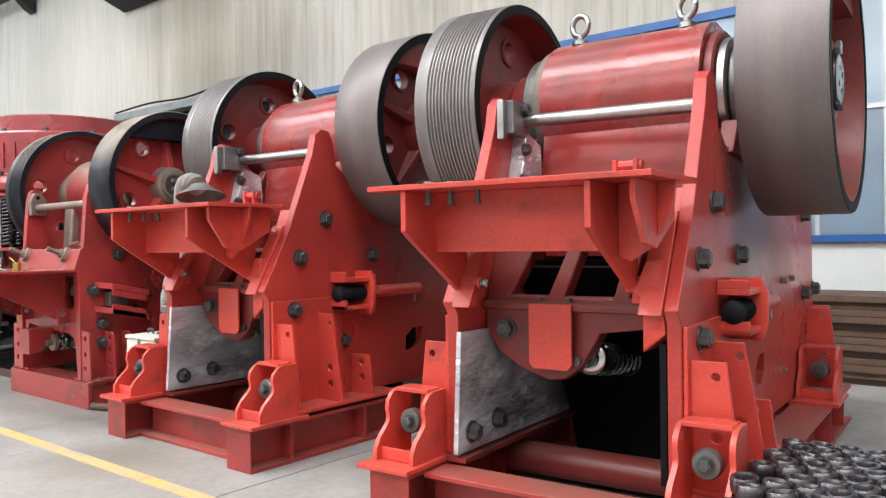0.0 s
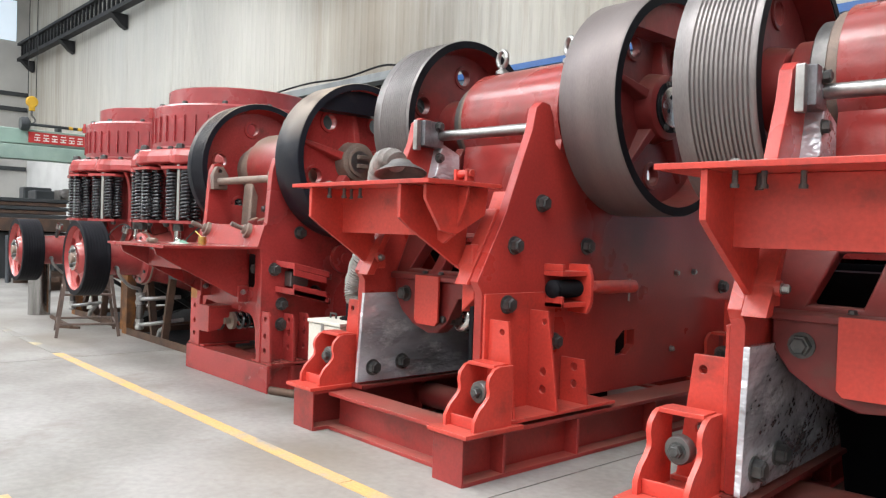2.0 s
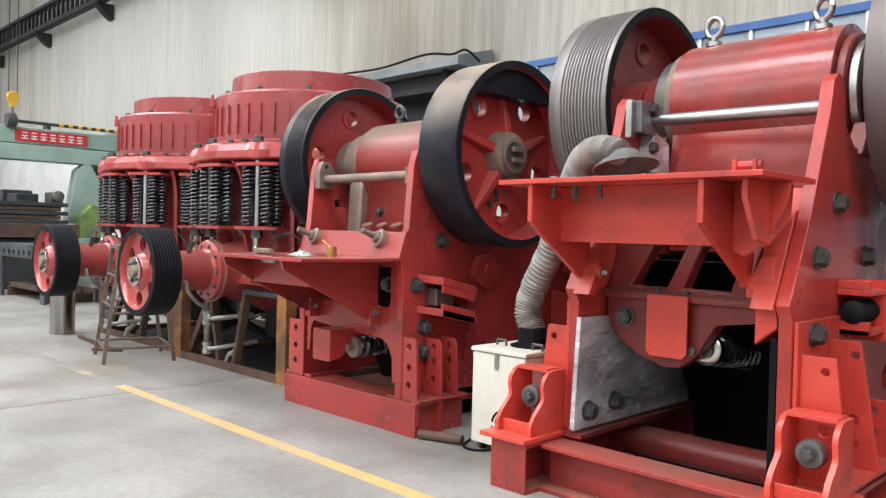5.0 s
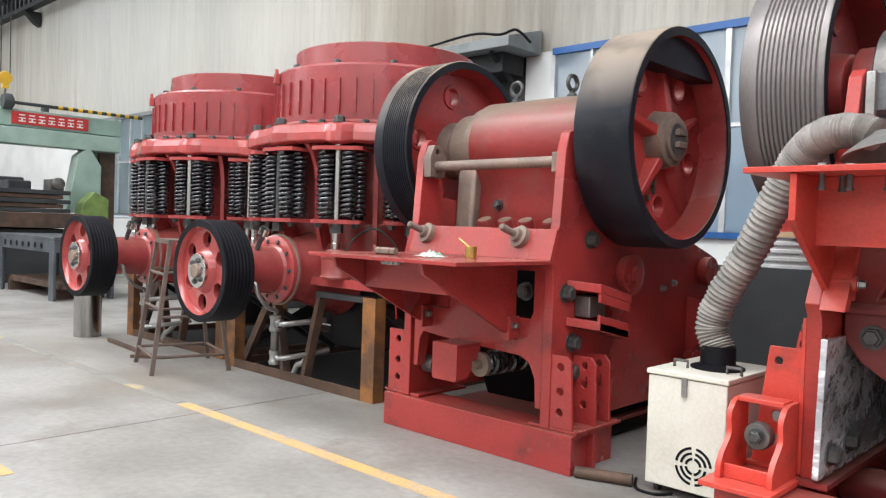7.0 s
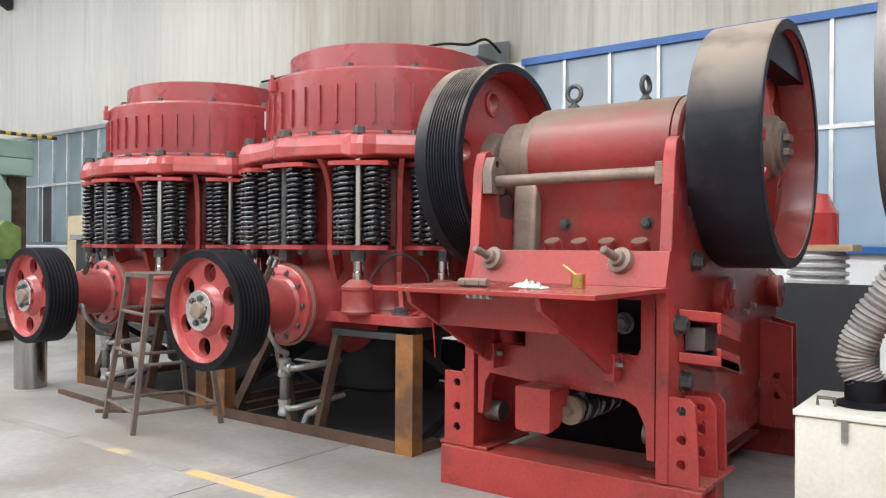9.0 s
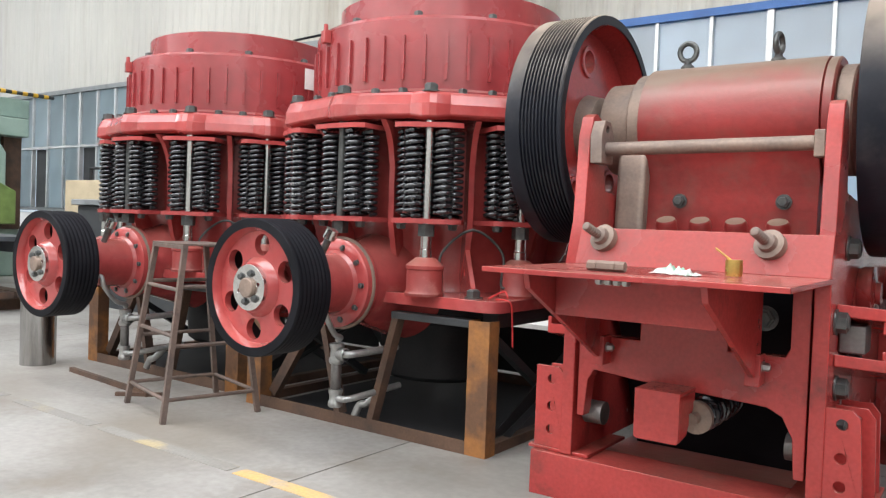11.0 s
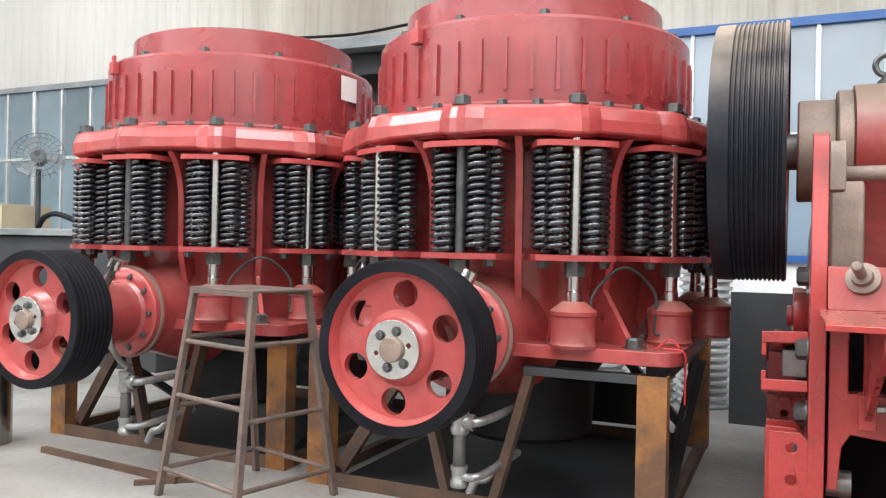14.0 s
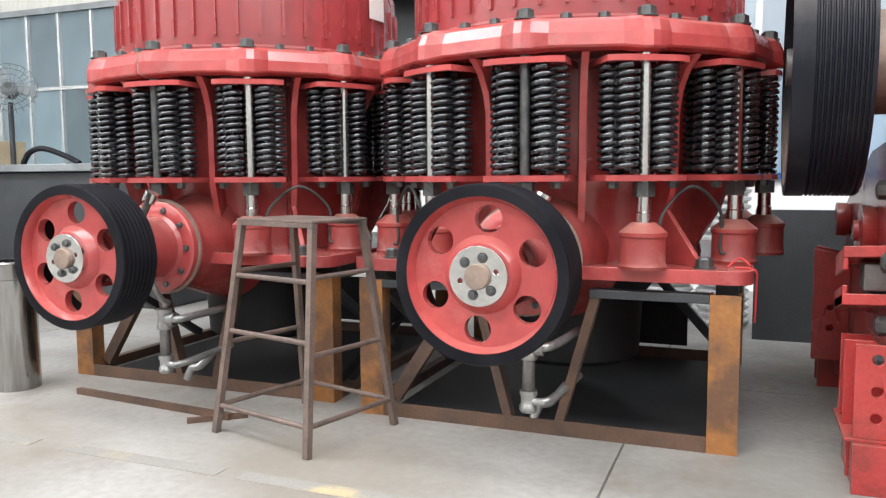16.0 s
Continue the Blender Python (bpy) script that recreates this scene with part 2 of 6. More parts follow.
# first spot: oil stain, darkened further for the shadow beside the small crusher
CONCRETE = material("worn_concrete", (0.325, 0.312, 0.294), (0.215, 0.202, 0.184), 0.5, scale=0.9, fine=22, bump=0.10, spread=(0.38, 0.64), vary=0.03, world_space=True, scuff_glint=(0.19, 0.165, 0.138), scuff_glint_amount=0.95, scuff_glint_scale=1.5, stain_light_spots=(((-5.75, 3.0, 0.0), 0.9, (0.09, 0.085, 0.08)), ((-4.3, 2.3, 0.0), 0.8, (0.20, 0.165, 0.125)), ((-9.6, 2.5, 0.0), 0.9, (0.215, 0.185, 0.15)), ((-7.9, 3.0, 0.0), 0.9, (0.13, 0.12, 0.105)), ((-11.6, 2.4, 0.0), 1.3, (0.22, 0.19, 0.155))))
JOINT = material("dark_joint", (0.12, 0.115, 0.11), (0.09, 0.088, 0.085), 0.9, scale=4)
YELLOW_LINE = material("worn_yellow_paint", (0.58, 0.37, 0.14), (0.46, 0.34, 0.20), 0.6, scale=4, fine=60, bump=0.15, spread=(0.40, 0.62), world_space=True, scuff_glint=(0.34, 0.31, 0.28), scuff_glint_amount=1.3, scuff_glint_scale=4)
FADED_LINE = material("faded_yellow_paint", (0.40, 0.325, 0.20), (0.245, 0.232, 0.212), 0.6, scale=2.6, fine=60, bump=0.1, spread=(0.36, 0.46), world_space=True, scuff_glint=(0.24, 0.226, 0.207), scuff_glint_amount=1.4, scuff_glint_scale=3)
# pale spots at x -24 and -17.5 lighten the wall in place of light
CLADDING = material("stained_and_lightened_cladding", (0.42, 0.405, 0.36), (0.31, 0.285, 0.24), 0.6, scuff_glint=(0.235, 0.195, 0.145), scuff_glint_amount=0.75, scuff_glint_scale=1.3, scale=0.6, fine=6, bump=0.05, stretch=(2.0, 1, 0.14), spread=(0.36, 0.70), vary=0.02, world_space=True, stain_light_spots=(((-10.4, 8.8, 4.6), 1.9, (0.07, 0.05, 0.035)), ((-12.6, 8.8, 4.3), 1.6, (0.12, 0.095, 0.07)), ((-24.0, 8.8, 6.0), 8.0, (0.48, 0.485, 0.47)), ((-17.5, 8.8, 5.0), 3.0, (0.48, 0.47, 0.44)), ((-13.0, 8.8, 5.8), 2.4, (0.26, 0.22, 0.17)), ((-5.0, 8.8, 5.4), 2.2, (0.34, 0.30, 0.24))))
WHITE_WALL = material("white_wall_paint", (0.72, 0.72, 0.71), (0.62, 0.62, 0.61), 0.7, scale=1.0, bump=0.1)
PLAIN_WALL = material("grey_hall_wall", (0.50, 0.49, 0.46), (0.40, 0.39, 0.37), 0.75, scale=0.6, bump=0.15)
ROOF = material("roof_sheet", (0.42, 0.42, 0.42), (0.34, 0.34, 0.34), 0.7, scale=0.5, bump=0.1)
BLUE = material("blue_frame_paint", (0.02, 0.10, 0.31), (0.017, 0.08, 0.25), 0.4, scale=3, bump=0.05)
ALU = material("aluminium_frame", (0.62, 0.63, 0.63), (0.5, 0.51, 0.51), 0.4, metal=0.4, scale=3, bump=0.05)
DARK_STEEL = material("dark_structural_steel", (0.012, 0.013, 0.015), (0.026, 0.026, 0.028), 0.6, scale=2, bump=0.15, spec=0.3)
GREEN = material("pale_green_machine_paint", (0.33, 0.44, 0.38), (0.25, 0.35, 0.30), 0.45, scale=2, bump=0.08)
LIME = material("lime_green_paint", (0.20, 0.30, 0.09), (0.14, 0.21, 0.06), 0.45, scale=4, bump=0.08)
SIGN_RED = material("sign_red", (0.55, 0.03, 0.03), (0.48, 0.03, 0.03), 0.5, scale=3, bump=0.03)
SIGN_WHITE = material("sign_white", (0.8, 0.75, 0.72), (0.72, 0.68, 0.65), 0.5, scale=3, bump=0.03)
YELLOW = material("yellow_paint", (0.72, 0.42, 0.03), (0.6, 0.34, 0.03), 0.4, scale=4, bump=0.05)
TIMBER = material("pale_timber", (0.42, 0.29, 0.17), (0.32, 0.21, 0.12), 0.7, scale=3, fine=30, stretch=(1, 6, 6), bump=0.25)
CARDBOARD = material("cardboard", (0.52, 0.43, 0.29), (0.45, 0.37, 0.25), 0.8, scale=3, bump=0.1)
RAG = material("white_rag", (0.62, 0.63, 0.60), (0.22, 0.40, 0.30), 0.9, scale=9, bump=0.4, spread=(0.50, 0.58))
BRASS = material("brass", (0.62, 0.44, 0.13), (0.48, 0.33, 0.10), 0.3, metal=0.9, scale=12, bump=0.1)
WHITE_PLATE = material("pale_cast_plates", (0.62, 0.62, 0.62), (0.45, 0.45, 0.45), 0.4, metal=0.3, scale=5, bump=0.1)


def frosted(name, tint):
    m = bpy.data.materials.new(name)
    m.use_nodes = True
    t, n = m.node_tree, m.node_tree.nodes
    n.remove(n["Principled BSDF"])
    trans, gloss, mix, noise_tex, ramp, coord = (n.new(k) for k in ("ShaderNodeBsdfTranslucent", "ShaderNodeBsdfGlossy", "ShaderNodeMixShader", "ShaderNodeTexNoise", "ShaderNodeValToRGB", "ShaderNodeTexCoord"))
    noise_tex.inputs["Scale"].default_value = 0.8
    info, shade, tone = n.new("ShaderNodeObjectInfo"), n.new("ShaderNodeMapRange"), n.new("ShaderNodeHueSaturation")
    shade.inputs["To Min"].default_value, shade.inputs["To Max"].default_value = 0.78, 1.06
    t.links.new(info.outputs["Random"], shade.inputs["Value"])
    t.links.new(shade.outputs[0], tone.inputs["Value"])
    t.links.new(ramp.outputs[0], tone.inputs["Color"])
    t.links.new(coord.outputs["Object"], noise_tex.inputs["Vector"])
    t.links.new(noise_tex.outputs["Fac"], ramp.inputs["Fac"])
    ramp.color_ramp.elements[0].position, ramp.color_ramp.elements[1].position = 0.35, 0.65
    ramp.color_ramp.elements[0].color, ramp.color_ramp.elements[1].color = (*tint, 1), (*[c * 0.8 for c in tint], 1)
    t.links.new(tone.outputs[0], trans.inputs["Color"])
    gloss.inputs["Roughness"].default_value, mix.inputs[0].default_value = 0.2, 0.12
    t.links.new(trans.outputs[0], mix.inputs[1])
    t.links.new(gloss.outputs[0], mix.inputs[2])
    t.links.new(mix.outputs[0], n["Material Output"].inputs["Surface"])
    return m

OUTSIDE = bpy.data.materials.new("overcast_distance")
OUTSIDE.use_nodes = True
_o = OUTSIDE.node_tree.nodes["Principled BSDF"]
_o.inputs["Emission Color"].default_value, _o.inputs["Emission Strength"].default_value = (0.74, 0.87, 1.0, 1), 0.52
_o.inputs["Base Color"].default_value = (0.6, 0.65, 0.7, 1)
PANE = frosted("frosted_pane", (0.80, 0.86, 0.90))
PANE_GREY = frosted("grimy_pane", (0.70, 0.75, 0.75))


# ---------------------------------------------------------------- shape helpers
def put(axis, u, v, w):
    """u, v across and w along the axis; x: (y, z), y: (x, z), z: (x, y)."""
    return {"x": (w, u, v), "y": (u, w, v), "z": (u, v, w)}[axis]


def box(bm, x0, x1, y0, y1, z0, z1):
    v = [bm.verts.new((x, y, z)) for x in (x0, x1) for y in (y0, y1) for z in (z0, z1)]
    for f in ((0, 1, 3, 2), (4, 6, 7, 5), (0, 4, 5, 1), (2, 3, 7, 6), (0, 2, 6, 4), (1, 5, 7, 3)):
        bm.faces.new([v[i] for i in f])
    return bm


def circle(cu, cv, r, seg=24, turn=0.0):
    return [(cu + r * math.cos(turn + 2 * math.pi * i / seg), cv + r * math.sin(turn + 2 * math.pi * i / seg)) for i in range(seg)]


def prism(bm, outline, axis, a, b, holes=()):
    from mathutils.geometry import tessellate_polygon
    loops = [list(outline)] + [list(h) for h in holes]
    tris = tessellate_polygon([[Vector((u, v, 0)) for u, v in l] for l in loops]) if len(loops) > 1 or len(outline) > 4 else None
    flat = [p for l in loops for p in l]
    lo = [bm.verts.new(put(axis, u, v, a)) for u, v in flat]
    hi = [bm.verts.new(put(axis, u, v, b)) for u, v in flat]
    start = 0
    for l in loops:
        k = len(l)
        for i in range(k):
            p, q = start + i, start + (i + 1) % k
            bm.faces.new((lo[p], lo[q], hi[q], hi[p]))
        start += k
    if tris is None:
        bm.faces.new(lo[::-1])
        bm.faces.new(hi)
    else:
        for t in tris:
            for side in (lo, hi):
                try:
                    bm.faces.new([side[i] for i in t])
                except ValueError:
                    pass
    return bm


def lathe(bm, profile, axis="z", at=(0, 0, 0), seg=48, closed=False):
    """Turns (radius, along) pairs about an axis through at; closed joins the last to the first."""
    cu, cv, w0 = {"x": (at[1], at[2], at[0]), "y": (at[0], at[2], at[1]), "z": (at[0], at[1], at[2])}[axis]
    rings = []
    for r, w in profile:
        if r < 1e-6:
            rings.append([bm.verts.new(put(axis, cu, cv, w0 + w))])
        else:
            rings.append([bm.verts.new(put(axis, cu + r * math.cos(2 * math.pi * i / seg), cv + r * math.sin(2 * math.pi * i / seg), w0 + w)) for i in range(seg)])
    pairs = list(zip(rings, rings[1:])) + ([(rings[-1], rings[0])] if closed else [])
    for p, q in pairs:
        for i in range(seg):
            j = (i + 1) % seg
            if len(p) == 1 and len(q) == 1:
                continue
            if len(p) == 1:
                bm.faces.new((p[0], q[i], q[j]))
            elif len(q) == 1:
                bm.faces.new((p[i], q[0], p[j]))
            else:
                bm.faces.new((p[i], q[i], q[j], p[j]))
    return bm


def sweep(bm, path, r, seg=10, smooth=0, radii=None):
    """A round tube along a path; smooth adds points between the given ones."""
    pts = [Vector(p) for p in path]
    if smooth and len(pts) > 2:
        full = []
        for i in range(len(pts) - 1):
            p0, p1, p2, p3 = pts[max(i - 1, 0)], pts[i], pts[i + 1], pts[min(i + 2, len(pts) - 1)]
            for k in range(smooth):
                s = k / smooth
                full.append(0.5 * ((2 * p1) + (p2 - p0) * s + (2 * p0 - 5 * p1 + 4 * p2 - p3) * s * s + (3 * p1 - p0 - 3 * p2 + p3) * s ** 3))
        pts = full + [pts[-1]]
    side, rings = None, []
    for i, p in enumerate(pts):
        d = (pts[min(i + 1, len(pts) - 1)] - pts[max(i - 1, 0)]).normalized()
        if side is None:
            side = d.orthogonal().normalized()
        side = (side - d * side.dot(d)).normalized()
        up = d.cross(side)
        rad = radii(i, len(pts)) if radii else r
        rings.append([bm.verts.new(p + rad * (math.cos(2 * math.pi * k / seg) * side + math.sin(2 * math.pi * k / seg) * up)) for k in range(seg)])
    for a, b in zip(rings, rings[1:]):
        for k in range(seg):
            j = (k + 1) % seg
            bm.faces.new((a[k], b[k], b[j], a[j]))
    bm.faces.new(rings[0][::-1])
    bm.faces.new(rings[-1])
    return bm


def bar(bm, p, q, w, h):
    """A rectangular bar from p to q."""
    p, q = Vector(p), Vector(q)
    d = (q - p).normalized()
    s = d.cross(Vector((0, 0, 1))) if abs(d.z) < 0.95 else d.cross(Vector((0, 1, 0)))
    s.normalize()
    u = s.cross(d)
    ends = [[bm.verts.new(c + a * s * w / 2 + b * u * h / 2) for a, b in ((-1, -1), (1, -1), (1, 1), (-1, 1))] for c in (p, q)]
    bm.faces.new(ends[0][::-1])
    bm.faces.new(ends[1])
    for i in range(4):
        j = (i + 1) % 4
        bm.faces.new((ends[0][i], ends[0][j], ends[1][j], ends[1][i]))
    return bm


def B():
    return bmesh.new()


def mesh_of(name, bm, mat, angle=35):
    bmesh.ops.recalc_face_normals(bm, faces=bm.faces)
    me = bpy.data.meshes.new(name)
    bm.to_mesh(me)
    bm.free()
    me.materials.append(mat)
    me.polygons.foreach_set("use_smooth", [True] * len(me.polygons))
    me.set_sharp_from_angle(angle=radians(angle))
    return me


def bevelled(ob, width):
    mod = ob.modifiers.new("bevel", "BEVEL")
    mod.width, mod.segments, mod.limit_method, mod.angle_limit = width, 2, "ANGLE", radians(40)
    mod.harden_normals = True
    return ob


def part(name, bm, mat, parent, label="", bevel=0.0):
    ob = new(name, mesh_of(name, bm, mat))
    ob.parent = parent
    if bevel:
        bevelled(ob, bevel)
    return tagged(ob, label)


def piece(name, me, parent, m=None):
    ob = new(name, me)
    ob.parent = parent
    if m is not None:
        ob.matrix_basis = m
    return ob


def thing(name, label, category, group="", kind=""):
    return tagged(new(name), label, category, group, kind)


def whole(name, bm, mat, label, category, group="", kind="", bevel=0.0):
    ob = new(name, mesh_of(name, bm, mat))
    if bevel:
        bevelled(ob, bevel)
    return tagged(ob, label, category, group, kind)


def hex_bolt(name, r, h, mat):
    """A hexagon head on a washer, pointing along +z from the origin."""
    bm = B()
    lathe(bm, [(0, 0), (r * 1.25, 0), (r * 1.25, h * 0.15), (0, h * 0.15)], seg=18)
    prism(bm, circle(0, 0, r, 6), "z", h * 0.15, h * 0.85)
    lathe(bm, [(r * 0.85, h * 0.85), (r * 0.7, h), (0, h)], seg=6)
    return mesh_of(name, bm, mat)


BOLT_BIG = hex_bolt("bolt", 0.042, 0.05, BOLT)
BOLT_MID = hex_bolt("bolt", 0.028, 0.035, BOLT)
BOLT_SMALL = hex_bolt("bolt", 0.018, 0.03, STEEL)
BOLT_HUB = hex_bolt("bolt", 0.017, 0.018, BOLT)
TO_X, TO_MX, TO_MY = (0, 90, 0), (0, -90, 0), (90, 0, 0)


# ---------------------------------------------------------------- the hall
def hall():
    floor = B()
    box(floor, HALL_X0, HALL_X1, HALL_Y0, WALL_Y + 0.4, -0.3, -0.008)
    floor_ob = whole("floor", floor, JOINT, "worn grey concrete workshop floor cast in large slabs", "floor", kind="structure")
    step = 5.0
    sx, sy = step - 0.012, 4.6 - 0.012
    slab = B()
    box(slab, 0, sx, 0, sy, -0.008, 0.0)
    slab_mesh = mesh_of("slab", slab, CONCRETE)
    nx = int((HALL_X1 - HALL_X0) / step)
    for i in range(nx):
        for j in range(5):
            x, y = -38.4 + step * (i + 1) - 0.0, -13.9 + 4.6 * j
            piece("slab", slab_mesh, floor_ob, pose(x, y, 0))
    line = B()
    box(line, -8.7, -4.0, 2.245, 2.335, 0, 0.003)
    box(line, -3.994, 3.0, 2.245, 2.335, 0, 0.003)
    whole("floor_line", line, YELLOW_LINE, "worn yellow walkway line painted on the concrete floor", "floor marking", kind="structure")
    faded = B()
    for a, b in ((-9.9, -8.75), (-10.9, -10.0), (-12.6, -11.1)):
        box(faded, a, b, 2.25, 2.34, 0, 0.003)
    whole("floor_line", faded, FADED_LINE, "almost worn away pale yellow floor line", "floor marking", kind="structure")
    near = B()
    for a, b in ((-8.25, -7.87), (-6.35, -5.95), (-4.76, -4.62)):
        box(near, a, b, 0.86, 0.96, 0, 0.003)
    whole("floor_line", near, YELLOW_LINE, "worn yellow dashes along the other edge of the walkway", "floor marking", kind="structure")

    # north wall: masonry foot, cladding above, windows between
    wall = B()
    top, z0 = ROOF_Z, 3.85
    box(wall, HALL_X0, HALL_X1, WALL_Y, WALL_Y + 0.25, z0, top)
    box(wall, HALL_X0, HALL_X1, WALL_Y, WALL_Y + 0.25, 0, 1.24)
    box(wall, HALL_X0, -27.0, WALL_Y, WALL_Y + 0.25, 1.24, z0)
    box(wall, -15.2, -14.6, WALL_Y, WALL_Y + 0.25, 1.24, z0)
    box(wall, -10.9, -10.4, WALL_Y, WALL_Y + 0.25, 1.24, z0)
    north = whole("wall_north", wall, WHITE_WALL, "long workshop wall with white foot and pale cladding above the windows", "wall", kind="structure")
    sheet = B()
    w, n = 0.86, 4
    prof = []
    for k in range(n):
        a = k * w / n
        prof += [(a, 0.0), (a + w / n * 0.60, 0.0), (a + w / n * 0.74, 0.011), (a + w / n * 0.86, 0.011)]
    prof.append((w, 0.0))
    lo = [sheet.verts.new((u, -0.004 - d, z0 - 0.02)) for u, d in prof]
    hi = [sheet.verts.new((u, -0.004 - d, top)) for u, d in prof]
    for i in range(len(prof) - 1):
        sheet.faces.new((lo[i], lo[i + 1], hi[i + 1], hi[i]))
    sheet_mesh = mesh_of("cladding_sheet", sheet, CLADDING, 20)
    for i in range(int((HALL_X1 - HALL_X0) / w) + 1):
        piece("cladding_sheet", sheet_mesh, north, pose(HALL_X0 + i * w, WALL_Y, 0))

    def window(name, x0, x1, z_lo, z_hi, step, rail, frame_mat, edge_mat, pane_mat, label, ajar=()):
        win = thing(name, label, "window", kind="structure")
        f = B()
        box(f, x0, x1, WALL_Y - 0.05, WALL_Y + 0.1, z_hi - 0.02, z_hi + 0.07)
        box(f, x0, x1, WALL_Y - 0.07, WALL_Y + 0.1, z_lo - 0.07, z_lo)
        part("window_frame", f, edge_mat, win)
        k = int(round((x1 - x0) / step))
        step = (x1 - x0) / k
        m = B()
        for i in range(k + 1):
            wd = 0.035 if i % 4 == 0 else 0.02
            box(m, x0 + i * step - wd, x0 + i * step + wd, WALL_Y - 0.03, WALL_Y + 0.06, z_lo, z_hi - 0.02)
        part("mullion", m, frame_mat, win)
        r = B()
        box(r, x0, x1, WALL_Y - 0.04, WALL_Y + 0.05, rail - 0.025, rail + 0.025)
        part("transom", r, frame_mat, win)
        for lo_z, hi_z in ((z_lo, rail - 0.025), (rail + 0.025, z_hi - 0.02)):
            p = B()
            box(p, 0, step - 0.05, 0, 0.006, 0, hi_z - lo_z)
            me = mesh_of("pane", p, pane_mat)
            dark = mesh_of("open_pane", box(B(), 0, step - 0.05, 0, 0.006, 0, hi_z - lo_z), DARK_GREY) if ajar else None
            for i in range(k):
                if i in ajar and lo_z < rail:
                    piece("open_pane", dark, win, pose(x0 + i * step + 0.025, WALL_Y + 0.07, lo_z))
                else:
                    piece("pane", me, win, pose(x0 + i * step + 0.025, WALL_Y + 0.02, lo_z))

    window("window_1", -10.4, HALL_X1 - 0.2, 1.31, 3.78, 0.63, 2.6, ALU, BLUE, PANE, "long band of frosted panes with a blue frame")
    window("window_2", -27.0, -15.2, 1.35, 3.84, 0.66, 2.68, ALU, GREY, PANE_GREY, "long band of hazy panes in grey metal frames with two sashes open", ajar=(5, 8))

    for x0, x1 in ((-27.5, -15.0), (-10.6, HALL_X1 + 0.2)):
        d = B()
        box(d, x0, x1, WALL_Y + 1.2, WALL_Y + 1.25, 0.6, 5.5)
        whole("backdrop", d, OUTSIDE, "pale overcast sky behind the frosted panes", "backdrop", kind="structure")
    shutter = thing("door_1", "closed dark grey roller shutter under a canopy", "shutter", kind="structure")
    slat = B()
    prism(slat, [(0, 0), (0.03, 0.015), (0.03, 0.085), (0, 0.1)], "x", -14.6, -10.9)
    slat_mesh = mesh_of("slat", slat, DARK_GREY)
    for i in range(38):
        piece("slat", slat_mesh, shutter, pose(0, WALL_Y + 0.1, i * 0.1))
    cover = B()
    box(cover, -14.6, -10.9, WALL_Y + 0.16, WALL_Y + 0.25, 0, 3.85)
    part("backing", cover, DARK_GREY, shutter)

    can = thing("canopy", "weathered grey sheet canopy bracketed to the wall above the shutter", "canopy")
    c = B()
    prism(c, [(8.0, 3.78), (8.0, 3.92), (WALL_Y - 0.04, 4.14), (WALL_Y - 0.04, 3.78)], "x", -14.9, -10.6)
    part("sheet", c, GREY, can, bevel=0.01)
    c = B()
    box(c, -14.6, -10.9, 8.25, WALL_Y - 0.06, 3.5, 3.775)
    part("roller_housing", c, DARK_STEEL, can)
    for x in (-14.5, -11.0):
        c = B()
        bar(c, (x, WALL_Y - 0.04, 3.3), (x, 8.1, 3.76), 0.05, 0.05)
        part("bracket", c, DARK_STEEL, can)
    c = B()
    sweep(c, [(-14.9, 8.05, 3.96), (-13.6, 8.0, 3.99), (-12.4, 8.0, 3.95), (-11.3, 8.0, 4.02), (-10.8, 8.05, 3.96), (-10.55, 8.1, 4.0), (-10.45, 8.3, 3.85)], 0.018, 6, smooth=5)
    part("cable", c, BLACK, can)

    upper = thing("wall_duct", "dark sheet metal box fixed high on the wall", "duct")
    c = B()
    prism(c, [(7.9, 6.62), (WALL_Y - 0.04, 6.3), (WALL_Y - 0.04, 7.1), (7.9, 7.1)], "x", -15.8, -12.4)
    part("body", c, DARK_STEEL, upper)

    # crane rail with brackets
    rail = thing("crane_rail", "dark lattice crane runway on wall brackets", "crane rail", kind="structure")
    c = B()
    box(c, HALL_X0 + 0.3, -17.5, 8.28, 8.52, 7.55, 7.68)
    box(c, HALL_X0 + 0.3, -17.5, 8.28, 8.52, 8.18, 8.28)
    part("chord", c, DARK_STEEL, rail)
    post = B()
    box(post, -0.05, 0.05, 8.36, 8.44, 7.68, 8.18)
    me = mesh_of("post", post, DARK_STEEL)
    for i in range(46):
        piece("post", me, rail, pose(-35.4 + i * 0.39, 0, 0))
    bk = B()
    prism(bk, [(8.25, 7.55), (WALL_Y - 0.04, 7.55), (WALL_Y - 0.04, 7.12), (8.6, 7.2)], "x", -0.14, 0.14)
    me = mesh_of("bracket", bk, DARK_STEEL)
    for i in range(4):
        piece("bracket", me, rail, pose(-35.2 + i * 5.02, 0, 0))

    # other walls, roof
    w = B()
    box(w, HALL_X0 - 0.3, HALL_X0, HALL_Y0, WALL_Y + 0.25, 0, ROOF_Z)
    west = whole("wall_west", w, PLAIN_WALL, "far grey end wall of the hall with bright windows high up", "wall", kind="structure")
    for y in (-6.0, -1.0, 4.0, 6.6):
        p = B()
        box(p, HALL_X0 + 0.02, HALL_X0 + 0.06, y, y + 1.7, 8.4, 10.0)
        part("pane", p, OUTSIDE, west)
    for z in (3.2, 5.6, 6.2):
        p = B()
        box(p, HALL_X0 + 0.01, HALL_X0 + 0.12, HALL_Y0, WALL_Y - 0.05, z, z + 0.16)
        part("girt", p, DARK_GREY, west)
    w = B()
